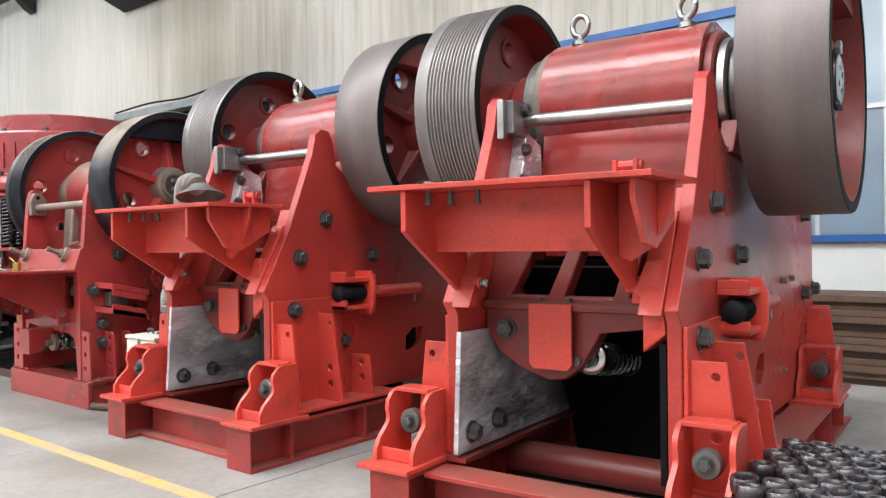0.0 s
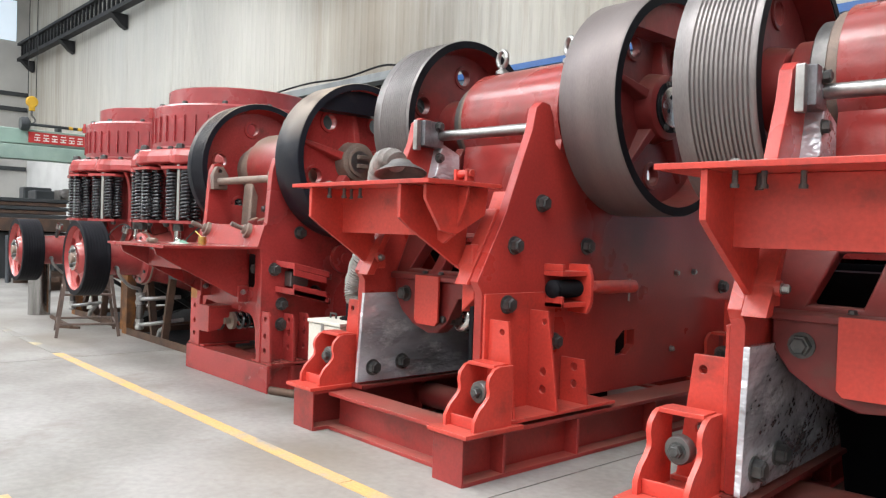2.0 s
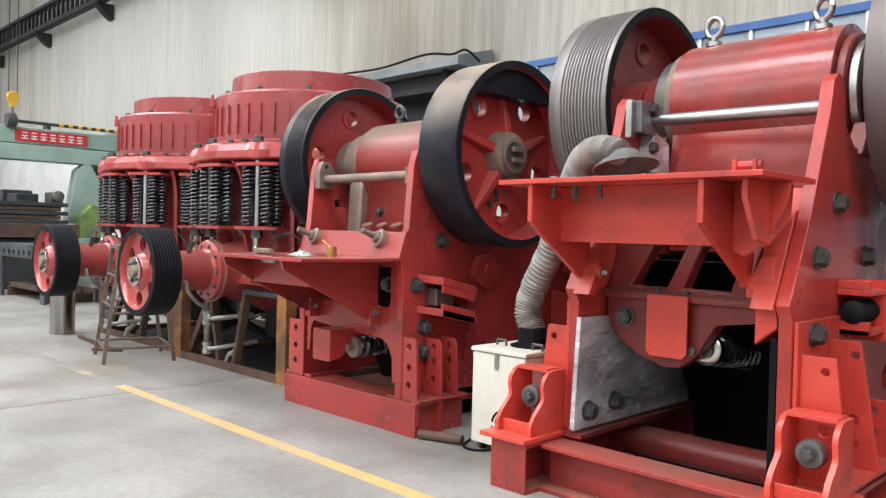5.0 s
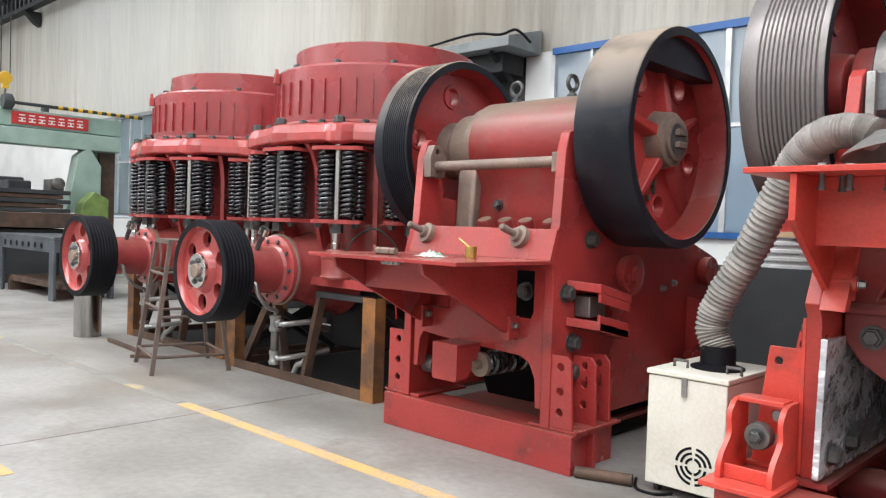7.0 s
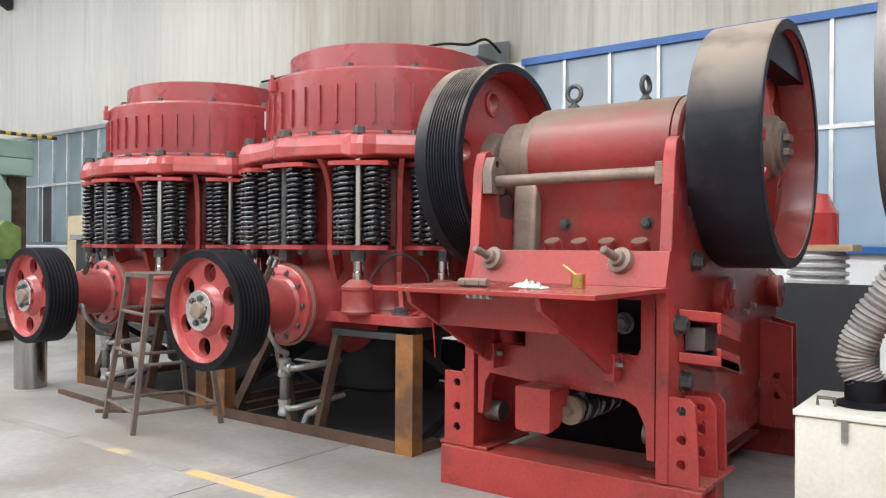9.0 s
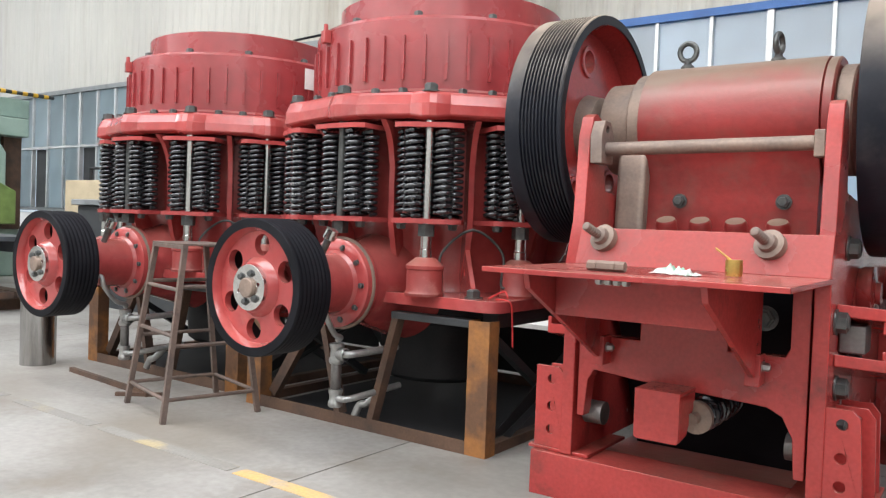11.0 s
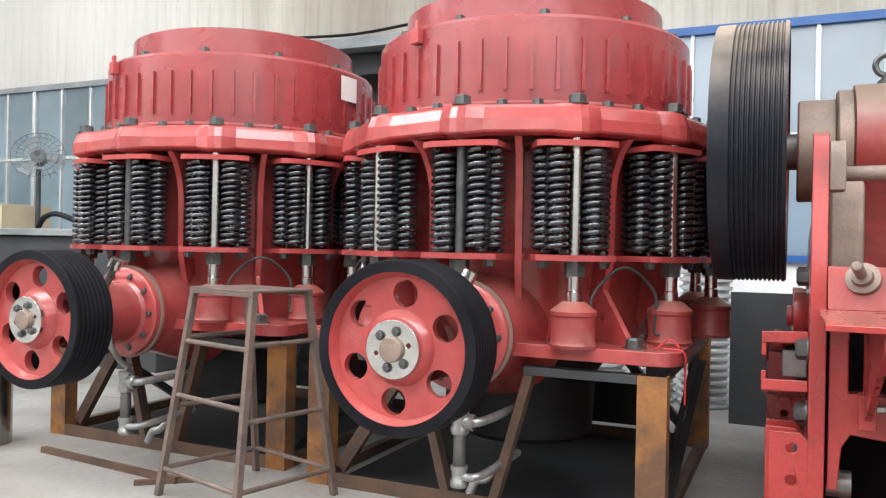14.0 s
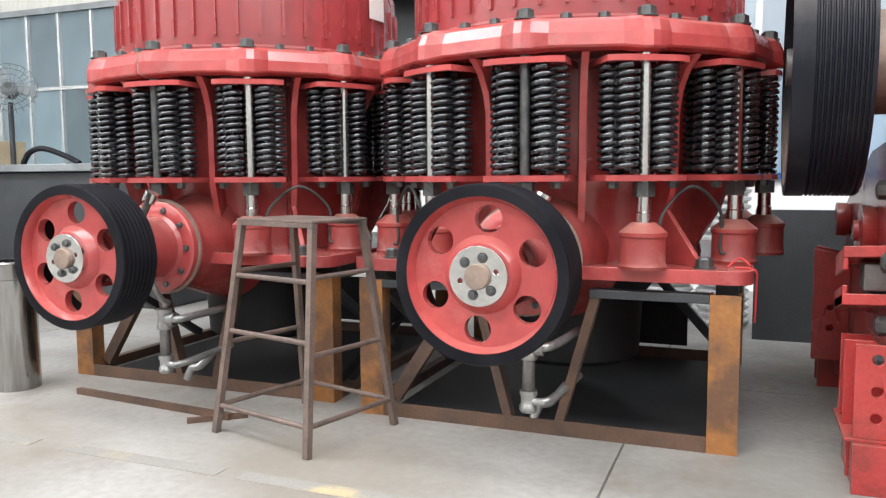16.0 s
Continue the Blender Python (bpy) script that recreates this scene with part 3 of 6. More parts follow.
    box(w, HALL_X1, HALL_X1 + 0.3, HALL_Y0, WALL_Y + 0.25, 0, ROOF_Z)
    whole("wall_east", w, PLAIN_WALL, "plain grey end wall of the hall", "wall", kind="structure")
    w = B()
    x0, x1, z0, z1 = ADDED_SOUTH_WIN
    box(w, HALL_X0, HALL_X1, HALL_Y0 - 0.3, HALL_Y0, 0, z0)
    box(w, HALL_X0, HALL_X1, HALL_Y0 - 0.3, HALL_Y0, z1, ROOF_Z)
    box(w, HALL_X0, x0, HALL_Y0 - 0.3, HALL_Y0, z0, z1)
    box(w, x1, HALL_X1, HALL_Y0 - 0.3, HALL_Y0, z0, z1)
    # unseen window, added to house the fill light
    glass = thing("window_3", "unseen high window band added in the south wall for fill light", "window", kind="structure")
    p = B()
    box(p, x0, x1, HALL_Y0 - 0.2, HALL_Y0 - 0.19, z0, z1)
    part("pane", p, PANE, glass)
    for k in range(37):
        p = B()
        box(p, x0 + k - 0.03, x0 + k + 0.03, HALL_Y0 - 0.04, HALL_Y0 + 0.02, z0, z1)
        part("mullion", p, ALU, glass)
    whole("wall_south", w, PLAIN_WALL, "plain grey long wall of the hall", "wall", kind="structure")
    r = B()
    edges = [HALL_Y0 - 0.3] + [v for s in SKYLIGHTS for v in s] + [WALL_Y + 0.3]
    for a, b in zip(edges[::2], edges[1::2]):
        box(r, HALL_X0 - 0.3, HALL_X1 + 0.3, a, b, ROOF_Z, ROOF_Z + 0.15)
    whole("ceiling", r, ROOF, "grey sheet roof with long skylight strips", "ceiling", kind="structure")
    for x in range(-33, 9, 6):
        c = B()
        box(c, x - 0.1, x + 0.1, HALL_Y0, WALL_Y, 9.7, 9.85)
        box(c, x - 0.1, x + 0.1, HALL_Y0, WALL_Y, 10.35, 10.48)
        for k in range(17):
            y = HALL_Y0 + 0.3 + k
            bar(c, (x, y, 9.8), (x, y + 0.5, 10.4), 0.06, 0.06)
            bar(c, (x, y + 0.5, 10.4), (x, y + 1.0, 9.8), 0.06, 0.06)
        whole("roof_truss", c, DARK_STEEL, "dark steel lattice roof truss", "roof truss", group="roof trusses", kind="structure")



hall()


# ---------------------------------------------------------------- wheels
def wheel(name, parent, x_out, x_in, cy, cz, R, rim_mat, face_mat, web_mat, grooves=0, web_at=0.45, holes=5, hole_r=0.06, hole_at=0.62, spokes=5, hub_r=0.15, hub_out=0.0, cap_mat=None, cap_r=0.1, weight=True, turn=0.3, thick=0.055, spoke_end=0.8, cap_bolts=4, groove_span=(0.08, 0.92), lugs=False):
    """A wheel on an x axis; its open face is at x_out, its back at x_in."""
    s = 1 if x_out > x_in else -1
    wd = abs(x_out - x_in)
    prof = [(R - thick, 0.0), (R - 0.004, 0.0), (R, 0.006)]
    if grooves:
        a, b = wd * groove_span[0], wd * groove_span[1]
        p = (b - a) / grooves
        for k in range(grooves):
            q = a + k * p
            prof += [(R, q + p * 0.1), (R - 0.010, q + p * 0.32), (R - 0.010, q + p * 0.55), (R, q + p * 0.8)]
    prof += [(R, wd - 0.006), (R - 0.004, wd), (R - thick, wd)]
    rim = B()
    lathe(rim, [(r, x_out - s * w) for r, w in prof], "x", (0, cy, cz), 96, closed=True)
    rim = part(name, rim, rim_mat, parent)
    ring = B()
    lathe(ring, [(R - thick - 0.002, x_out + s * 0.003), (R - 0.006, x_out + s * 0.003), (R - 0.006, x_out - s * 0.002), (R - thick - 0.002, x_out - s * 0.002)], "x", (0, cy, cz), 96, closed=True)
    part("rim_face", ring, face_mat, rim)
    xw = x_out - s * wd * web_at
    web = B()
    hs = [circle(cy + hole_at * R * math.cos(turn + 2 * math.pi * (i + 0.5) / holes), cz + hole_at * R * math.sin(turn + 2 * math.pi * (i + 0.5) / holes), hole_r, 20) for i in range(holes)]
    prism(web, circle(cy, cz, R - thick + 0.004, 80), "x", xw - s * 0.05, xw, hs)
    for h in hs:
        c = (sum(p[0] for p in h) / 20, sum(p[1] for p in h) / 20)
        lathe(web, [(hole_r + 0.002, xw + s * 0.012), (hole_r + 0.022, xw + s * 0.012), (hole_r + 0.026, xw), (hole_r + 0.002, xw)], "x", (0, *c), 20, closed=True)
    inner = [(R - thick - 0.002, x_out - s * 0.006), (R - thick - 0.015, x_out - s * wd * 0.2), (R - thick - 0.03, xw), (R - thick + 0.003, xw)]
    lathe(web, inner + [(R - thick + 0.003, x_out - s * 0.006)], "x", (0, cy, cz), 80, closed=True)
    part("web", web, web_mat, rim)
    hub_x = x_out - s * wd * 0.12 + s * hub_out
    for i in range(spokes):
        a = turn + 2 * math.pi * i / spokes
        sp = B()
        r0, r1 = hub_r * 0.8, R * spoke_end
        h0, h1 = abs(hub_x - xw) * 0.8, abs(hub_x - xw) * 0.18
        wdt0, wdt1 = 0.05, 0.022
        pts = []
        for r, h, w in ((r0, h0, wdt0), (r1, h1, wdt1)):
            for k, hh in ((-1, 0), (-0.6, h), (0.6, h), (1, 0)):
                u, v = r * math.cos(a) - k * w * math.sin(a), r * math.sin(a) + k * w * math.cos(a)
                pts.append(sp.verts.new((xw + s * (hh - 0.002), cy + u, cz + v)))
        for f in ((0, 1, 2, 3), (7, 6, 5, 4), (0, 4, 5, 1), (1, 5, 6, 2), (2, 6, 7, 3)):
            sp.faces.new([pts[j] for j in f])
        part("spoke", sp, web_mat, rim, bevel=0.008)
    hub = B()
    lathe(hub, [(0, xw - s * 0.12), (hub_r, xw - s * 0.12), (hub_r * 1.12, xw), (hub_r, hub_x - s * 0.01), (hub_r - 0.015, hub_x), (0, hub_x)], "x", (0, cy, cz), 40)
    hub = part("hub", hub, web_mat if cap_mat == DULL else cap_mat or web_mat, rim)
    cap = B()
    lathe(cap, [(cap_r, hub_x), (cap_r, hub_x + s * 0.02), (cap_r - 0.01, hub_x + s * 0.025), (0, hub_x + s * 0.025)], "x", (0, cy, cz), 32)
    part("end_cap", cap, BRIGHT if cap_mat == DULL else cap_mat or DULL, rim)
    if cap_mat == DULL:
        for i in range(4):
            a = 0.5 + math.pi * i / 2
            d = B()
            lathe(d, [(0, hub_x + s * 0.0262), (0.014, hub_x + s * 0.0262), (0.014, hub_x + s * 0.02), (0, hub_x + s * 0.02)], "x", (0, cy + 0.06 * math.cos(a), cz + 0.06 * math.sin(a)), 14)
            part("tapped_hole", d, BLACK, rim)
        d = B()
        lathe(d, [(cap_r + 0.002, hub_x + s * 0.01), (cap_r + 0.03, hub_x + s * 0.01), (cap_r + 0.03, hub_x - s * 0.002), (cap_r + 0.002, hub_x - s * 0.002)], "x", (0, cy, cz), 32, closed=True)
        part("seal_ring", d, BLACK, rim)
        d = B()
        box(d, *sorted((hub_x + s * 0.006, hub_x + s * 0.03)), cy - 0.028, cy + 0.028, cz + cap_r + 0.004, cz + cap_r + 0.062)
        part("shaft_key", d, STEEL, rim, bevel=0.004)
        for da in (-1.2, 1.9, 4.3):
            piece("bolt", BOLT_HUB, rim, pose(hub_x + s * 0.01, cy + (cap_r + 0.016) * math.cos(da), cz + (cap_r + 0.016) * math.sin(da), *(TO_X if s > 0 else TO_MX)))
    for i in range(cap_bolts):
        a = 0.5 + 2 * math.pi * i / cap_bolts
        piece("bolt", BOLT_SMALL, rim, pose(hub_x + s * 0.025, cy + cap_r * 0.55 * math.cos(a), cz + cap_r * 0.55 * math.sin(a), *(TO_X if s > 0 else TO_MX)))
    if lugs:
        for dz in (0.035, -0.035):
            d = B()
            box(d, *sorted((hub_x + s * 0.02, hub_x + s * 0.055)), cy - 0.05, cy + 0.05, cz + dz - 0.017, cz + dz + 0.017)
            part("end_lug", d, cap_mat, rim, bevel=0.006)
        for da in (0.2, 0.9, 1.6, 2.3, 3.0):
            piece("bolt", BOLT_HUB, rim, pose(xw + s * 0.002, cy - 0.10 + 0.06 * math.cos(da * 2), cz - 0.27 + 0.06 * math.sin(da * 2), *(TO_X if s > 0 else TO_MX)))
    if weight:
        seg = B()
        a0, a1 = radians(42), radians(138)
        arc = [(cy + (R - thick - 0.004) * math.cos(a0 + (a1 - a0) * i / 20), cz + (R - thick - 0.004) * math.sin(a0 + (a1 - a0) * i / 20)) for i in range(21)]
        prism(seg, arc, "x", xw, x_out - s * 0.035)
        part("counterweight", seg, web_mat if rim_mat != BLACK_RIM else rim_mat, rim, bevel=0.006)
    return rim


# ---------------------------------------------------------------- large jaw crusher
def i_section(a, b, mid, h, flange=0.022, web=0.012):
    return [(a, 0), (b, 0), (b, flange), (mid + web, flange), (mid + web, h - flange), (b, h - flange), (b, h), (a, h), (a, h - flange), (mid - web, h - flange), (mid - web, flange), (a, flange)]


def jaw_large():
    jc = thing("jaw_crusher", "large orange-red jaw crusher with brown machined flywheels on a beam base", "jaw crusher", "jaw crushers")
    # base: two side beams, front and rear beams, cross pipe
    LEN = 3.42
    for sx in (-1, 1):
        b = B()
        xo, xi = sx * 0.785, sx * 0.56
        lo, hi = min(xo, xi), max(xo, xi)
        mid = sx * 0.68
        prism(b, i_section(lo, hi, mid, 0.25), "y", 0.05, LEN)
        part("side_beam", b, BASE_RED, jc, bevel=0.003)
        b = B()
        box(b, lo + 0.002, hi - 0.002, 0.038, 0.05, 0.0, 0.249)
        part("end_plate", b, BASE_RED, jc, bevel=0.003)
        st = B()
        box(st, -0.10, 0.10, -0.01, 0.01, 0.021, 0.224)
        me = mesh_of("stiffener", st, BASE_RED)
        for y in (0.34, 0.95, 1.75, 2.55, 3.1):
            piece("stiffener", me, jc, pose(sx * 0.68, y, 0))
    for y in (0.15, LEN - 0.3):
        b = B()
        prism(b, i_section(y, y + 0.19, y + 0.10, 0.235), "x", -0.56, 0.56)
        part("cross_beam", b, BASE_RED, jc, bevel=0.003)
    b = B()
    sweep(b, [(-0.56, 0.98, 0.13), (0.56, 0.98, 0.13)], 0.085, 20)
    part("cross_pipe", b, OXIDE, jc)
    b = B()
    box(b, -0.56, -0.44, 0.32, 2.9, 0.252, 0.275)
    part("sill_bar", b, OXIDE, jc)
    # foot brackets
    prof = [(0.0, 0.0), (0.0, 0.05), (0.03, 0.10), (0.075, 0.14), (0.098, 0.165), (0.102, 0.19), (0.092, 0.225), (0.10, 0.265), (0.135, 0.30), (0.17, 0.312), (0.27, 0.312), (0.27, 0.0)]
    cheek = B()
    prism(cheek, prof, "x", -0.011, 0.011)
    cheek = mesh_of("foot_cheek", cheek, ORANGE_RED)
    for sx in (-1, 1):
        for y0 in (0.07, LEN - 0.85):
            pad = B()
            box(pad, sx * 0.69 - 0.15, sx * 0.69 + 0.14, y0 - 0.06, y0 + 0.36, 0.25, 0.272)
            part("foot_pad", pad, ORANGE_RED, jc, bevel=0.003)
            for dx in (-0.105, 0.105):
                piece("foot_cheek", cheek, jc, pose(sx * 0.69 + dx, y0 + 0.02, 0.272))
            tp = B()
            box(tp, sx * 0.69 - 0.095, sx * 0.69 + 0.095, y0 + 0.17, y0 + 0.28, 0.572, 0.592)
            lip = B()
            box(lip, sx * 0.69 - 0.093, sx * 0.69 + 0.093, y0 + 0.05, y0 + 0.066, 0.273, 0.33)
            part("foot_lip", lip, ORANGE_RED, jc, bevel=0.003)
            part("foot_bridge", tp, ORANGE_RED, jc, bevel=0.003)
            rl = B()
            lathe(rl, [(0, 0), (0.052, 0), (0.058, 0.01), (0.058, 0.045), (0.036, 0.055), (0.036, 0.08), (0, 0.08)], "y", (0, 0, 0), 24)
            o = part("screw_pad", rl, DULL, jc)
            o.location = (sx * 0.69, y0 + 0.15, 0.44)
            piece("bolt", BOLT_MID, jc, pose(sx * 0.69, y0 + 0.152, 0.44, *TO_MY))
    # side plates with ears, mirrored
    side = [(0.36, 0.275), (0.36, 0.94), (0.32, 1.0), (0.53, 1.39), (0.72, 1.86), (0.75, 1.99), (0.80, 2.03), (0.87, 2.02), (0.90, 1.96), (0.93, 1.80), (1.05, 1.72), (1.55, 1.70), (2.2, 1.62), (3.30, 1.46), (3.33, 0.28)]
    hole = [(1.60, 0.50), (1.72, 0.50), (1.80, 0.56), (1.80, 0.66), (1.68, 0.66), (1.60, 0.60)]
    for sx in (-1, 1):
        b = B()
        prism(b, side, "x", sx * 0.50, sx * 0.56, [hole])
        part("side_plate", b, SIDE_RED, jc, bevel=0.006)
        # sloping flange along the front edge
        b = B()
        prism(b, [(0.30, 0.98), (0.52, 1.40), (0.56, 1.40), (0.36, 0.98)], "x", sx * 0.40, sx * 0.498)
        part("edge_flange", b, ORANGE_RED, jc, bevel=0.004)
        # lower doubler and gusset fins outside
        b = B()
        box(b, sx * 0.562, sx * 0.58, 0.37, 0.95, 0.28, 0.935)
        part("doubler", b, ORANGE_RED, jc, bevel=0.004)
        for y, z1, w, cut in ((0.40, 0.80, 0.2, 0.06), (0.73, 0.84, 0.22, 0.09), (1.02, 0.55, 0.2, 0.03), (2.95, 0.82, 0.2, 0.06), (3.15, 0.82, 0.17, 0.06)):
            f = B()
            if sx > 0:
                pts = [(0.58, 0.29), (0.58 + w, 0.29), (0.58 + w - cut, z1), (0.58, z1)]
            else:
                pts = [(-0.58 - w, 0.29), (-0.58, 0.29), (-0.58, z1), (-0.58 - w + cut, z1)]
            hx = sx * (0.58 + w * 0.5)
            prism(f, pts, "y", y, y + 0.018, [circle(hx, 0.40, 0.024, 14), circle(hx, 0.50, 0.024, 14)] + ([circle(hx, z1 - 0.06, 0.018, 12)] if z1 > 0.7 else []))
            part("gusset", f, ORANGE_RED, jc, bevel=0.003)
        fp = B()
        box(fp, min(sx * 0.58, sx * 0.795), max(sx * 0.58, sx * 0.795), 0.38, 1.28, 0.273, 0.292)
        part("gusset_foot", fp, ORANGE_RED, jc, bevel=0.003)
        for y, z in ((0.60, 1.20), (1.25, 1.205), (0.82, 1.446), (0.535, 0.874), (0.97, 0.64), (2.93, 1.437), (2.93, 0.92), (3.28, 0.93)):
            piece("bolt", BOLT_BIG, jc, pose(sx * (0.582 if z < 0.93 and y < 0.95 else 0.562), y, z, *(TO_X if sx > 0 else TO_MX)))
        for y, z in ((2.28, 1.03), (2.51, 1.036), (2.25, 0.5)):
            piece("bolt", BOLT_SMALL, jc, pose(sx * 0.562, y, z, *(TO_X if sx > 0 else TO_MX)))
        # toggle adjuster: claw, wedge and handle
        x0 = 0.562
        lo_, hi_ = sorted((sx * x0, sx * (x0 + 0.14)))
        for z, up in ((0.865, -1), (1.045, 1)):
            b = B()
            prism(b, [(lo_, 0.86), (hi_, 0.86), (hi_, 1.12), (lo_, 1.20)], "z", z - 0.014, z + 0.014)
            box(b, lo_, hi_, 0.86, 0.885, z - 0.014 if up < 0 else z + 0.014, z + 0.05 if up < 0 else z + 0.055)
            part("adjuster_claw", b, ORANGE_RED, jc, bevel=0.004)
        b = B()
        prism(b, [(lo_, 0.81), (hi_ if sx > 0 else lo_ - 0.03, 0.81), (hi_ + 0.03 if sx > 0 else hi_, 0.88), (hi_ + 0.03 if sx > 0 else hi_, 1.03), (hi_, 1.10), (lo_, 1.10)] if sx > 0 else [(lo_ - 0.03, 0.88), (lo_, 0.81), (hi_, 0.81), (hi_, 1.10), (lo_, 1.10), (lo_ - 0.03, 1.03)], "y", 1.085, 1.115)
        part("adjuster_plate", b, ORANGE_RED, jc, bevel=0.005)
        for z in (0.87, 1.04):
            b = B()
            box(b, lo_ + 0.02, hi_ - 0.02, 1.116, 1.17, z - 0.035, z + 0.035)
            part("adjuster_stop", b, ORANGE_RED, jc, bevel=0.006)
        b = B()
        lathe(b, [(0, 0.84), (0.03, 0.84), (0.052, 0.855)] + [(0.054 - 0.016 * (k % 2), 0.87 + 0.0105 * k) for k in range(20)] + [(0.05, 1.084), (0, 1.084)], "y", (sx * (x0 + 0.07), 0, 0.955), 20)
        part("wedge_screw", b, BLACK, jc, "black greased adjusting screw")
        b = B()
        sweep(b, [(sx * (x0 + 0.07), 1.116, 0.955), (sx * (x0 + 0.07), 1.22, 0.955)], 0.05, 6)
        sweep(b, [(sx * (x0 + 0.07), 1.22, 0.955), (sx * (x0 + 0.07), 1.66, 0.955)], 0.042, 18)
        part("adjuster_tube", b, ORANGE_RED, jc)
        b = B()
        sweep(b, [(sx * (x0 + 0.07), 1.625, 1.0), (sx * (x0 + 0.07), 1.62, 0.86)], 0.007, 8)
        part("cotter_pin", b, STEEL, jc)
    # closing panels: rear wall, black fill for inner shade, lower front jaw frame
    b = B()
    box(b, -0.50, 0.50, 3.22, 3.30, 0.30, 1.44)
    part("rear_panel", b, ORANGE_RED, jc)
    # black back, wall and fill put the interior shade into solid shapes
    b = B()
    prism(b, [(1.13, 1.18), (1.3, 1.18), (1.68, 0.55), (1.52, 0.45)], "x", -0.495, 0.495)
    part("jaw_shade_back", b, BLACK, jc)
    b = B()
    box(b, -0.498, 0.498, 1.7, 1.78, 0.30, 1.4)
    part("shade_wall", b, BLACK, jc)
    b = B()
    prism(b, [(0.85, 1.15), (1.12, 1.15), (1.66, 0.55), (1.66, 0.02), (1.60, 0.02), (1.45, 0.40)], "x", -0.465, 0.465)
    part("jaw_shade_fill", b, BLACK, jc)
    # lower jaw cross casting in front, with pocket windows
    b = B()
    outl = [(-0.497, 0.97), (0.497, 0.97), (0.497, 1.26), (-0.497, 1.26)]
    hol = [[(-0.36, 1.02), (-0.16, 1.02), (-0.10, 1.23), (-0.28, 1.23)], [(-0.07, 1.02), (0.17, 1.02), (0.20, 1.23), (-0.02, 1.23)], [(0.25, 1.02), (0.42, 1.02), (0.40, 1.23), (0.28, 1.23)]]
    prism(b, outl, "y", 0.0, 0.10, hol)
    for v in b.verts:
        v.co.y += 0.60 + 0.4 * (v.co.z - 0.97)
    part("jaw_crosshead", b, OXIDE, jc, bevel=0.012)
    b = B()
    prism(b, [(-0.49, 0.975), (0.42, 0.975), (0.42, 0.90), (0.12, 0.86), (0.02, 0.70), (-0.06, 0.635), (-0.16, 0.625), (-0.30, 0.67), (-0.42, 0.75), (-0.49, 0.85)], "y", 0.60, 0.70)
    part("jaw_lower_lip", b, OXIDE, jc, bevel=0.012)
    b = B()
    prism(b, [(0.565, 0.955), (0.565, 0.985), (0.585, 0.998), (0.72, 0.998), (0.72, 0.955)], "x", -0.497, 0.43)
    part("jaw_ledge", b, OXIDE, jc, bevel=0.008)
    b = B()
    prism(b, [(0.40, 0.82), (0.40, 1.03), (0.36, 1.06), (0.42, 1.2), (0.47, 1.2), (0.497, 0.9)], "y", 0.36, 0.50)
    part("side_cheek", b, ORANGE_RED, jc, bevel=0.01)
    for x, z in ((-0.37, 0.86),):
        piece("bolt", BOLT_BIG, jc, pose(x, 0.60, z, *TO_MY))
    # bare steel liner plate with film on the inner side
    b = B()
    prism(b, [(0.30, 0.29), (1.5, 0.29), (1.5, 0.55), (0.62, 0.86), (0.34, 0.86)], "x", -0.497, -0.47)
    part("liner_plate", b, WRAP, jc, "bare steel liner plate with plastic film", bevel=0.004)
    for y, z in ((0.42, 0.38), (0.66, 0.40)):
        piece("bolt", BOLT_BIG, jc, pose(-0.47, y, z, *TO_X))
    # right liner is black: the shade on this side is its colour
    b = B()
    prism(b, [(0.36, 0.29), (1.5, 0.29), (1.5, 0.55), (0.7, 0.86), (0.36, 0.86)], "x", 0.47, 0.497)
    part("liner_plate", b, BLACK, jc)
    # hanging guard plate
    b = B()
    prism(b, [(-0.225, 0.99), (-0.005, 0.99), (-0.005, 0.71), (-0.028, 0.685), (-0.202, 0.685), (-0.225, 0.71)], "y", 0.548, 0.563)
    part("guard_plate", b, ORANGE_RED, jc, bevel=0.003)
    for x in (-0.19, -0.04):
        piece("bolt", BOLT_HUB, jc, pose(x, 0.60, 0.998))
    # tension rod with spring
    b = B()
    lathe(b, [(0.03, 0.05), (0.05, 0.05), (0.054, 0.065), (0.076, 0.068), (0.084, 0.075), (0.084, 0.10), (0.03, 0.10)], "y", (0.0, 0.66, 0.727), 32, closed=True)
    part("spring_seat", b, BRIGHT, jc, "bright turned steel spring seat")
    b = B()
    helix = [(0.07 * math.cos(k * 0.5), 0.765 + 0.0045 * k, 0.72 - 0.0007 * k + 0.07 * math.sin(k * 0.5)) for k in range(110)]
    sweep(b, helix, 0.015, 6)
    part("tension_spring", b, SPRING, jc)
    b = B()
    sweep(b, [(0.0, 0.58, 0.727), (0.0, 1.4, 0.66)], 0.022, 10)
    part("tension_rod", b, DULL, jc)
    b = B()
    prism(b, circle(0.0, 0.727, 0.046, 6), "y", 0.665, 0.708)
    prism(b, circle(0.0, 0.727, 0.042, 6, 0.4), "y", 0.635, 0.664)
    part("lock_nut", b, BOLT, jc)
    # pitman drum and body
    cy, cz, r = 1.46, 2.045, 0.36
    ang = [radians(a) for a in range(-35, 216, 6)]
    outline = [(cy + r * math.cos(a), cz + r * math.sin(a)) for a in ang] + [(1.12, 1.62), (1.16, 1.2), (1.72, 1.2), (1.80, 1.7)]
    b = B()
    prism(b, outline, "x", -0.44, 0.42)
    part("pitman_drum", b, DRUM_RED, jc, "dark red cast pitman drum", bevel=0.008)
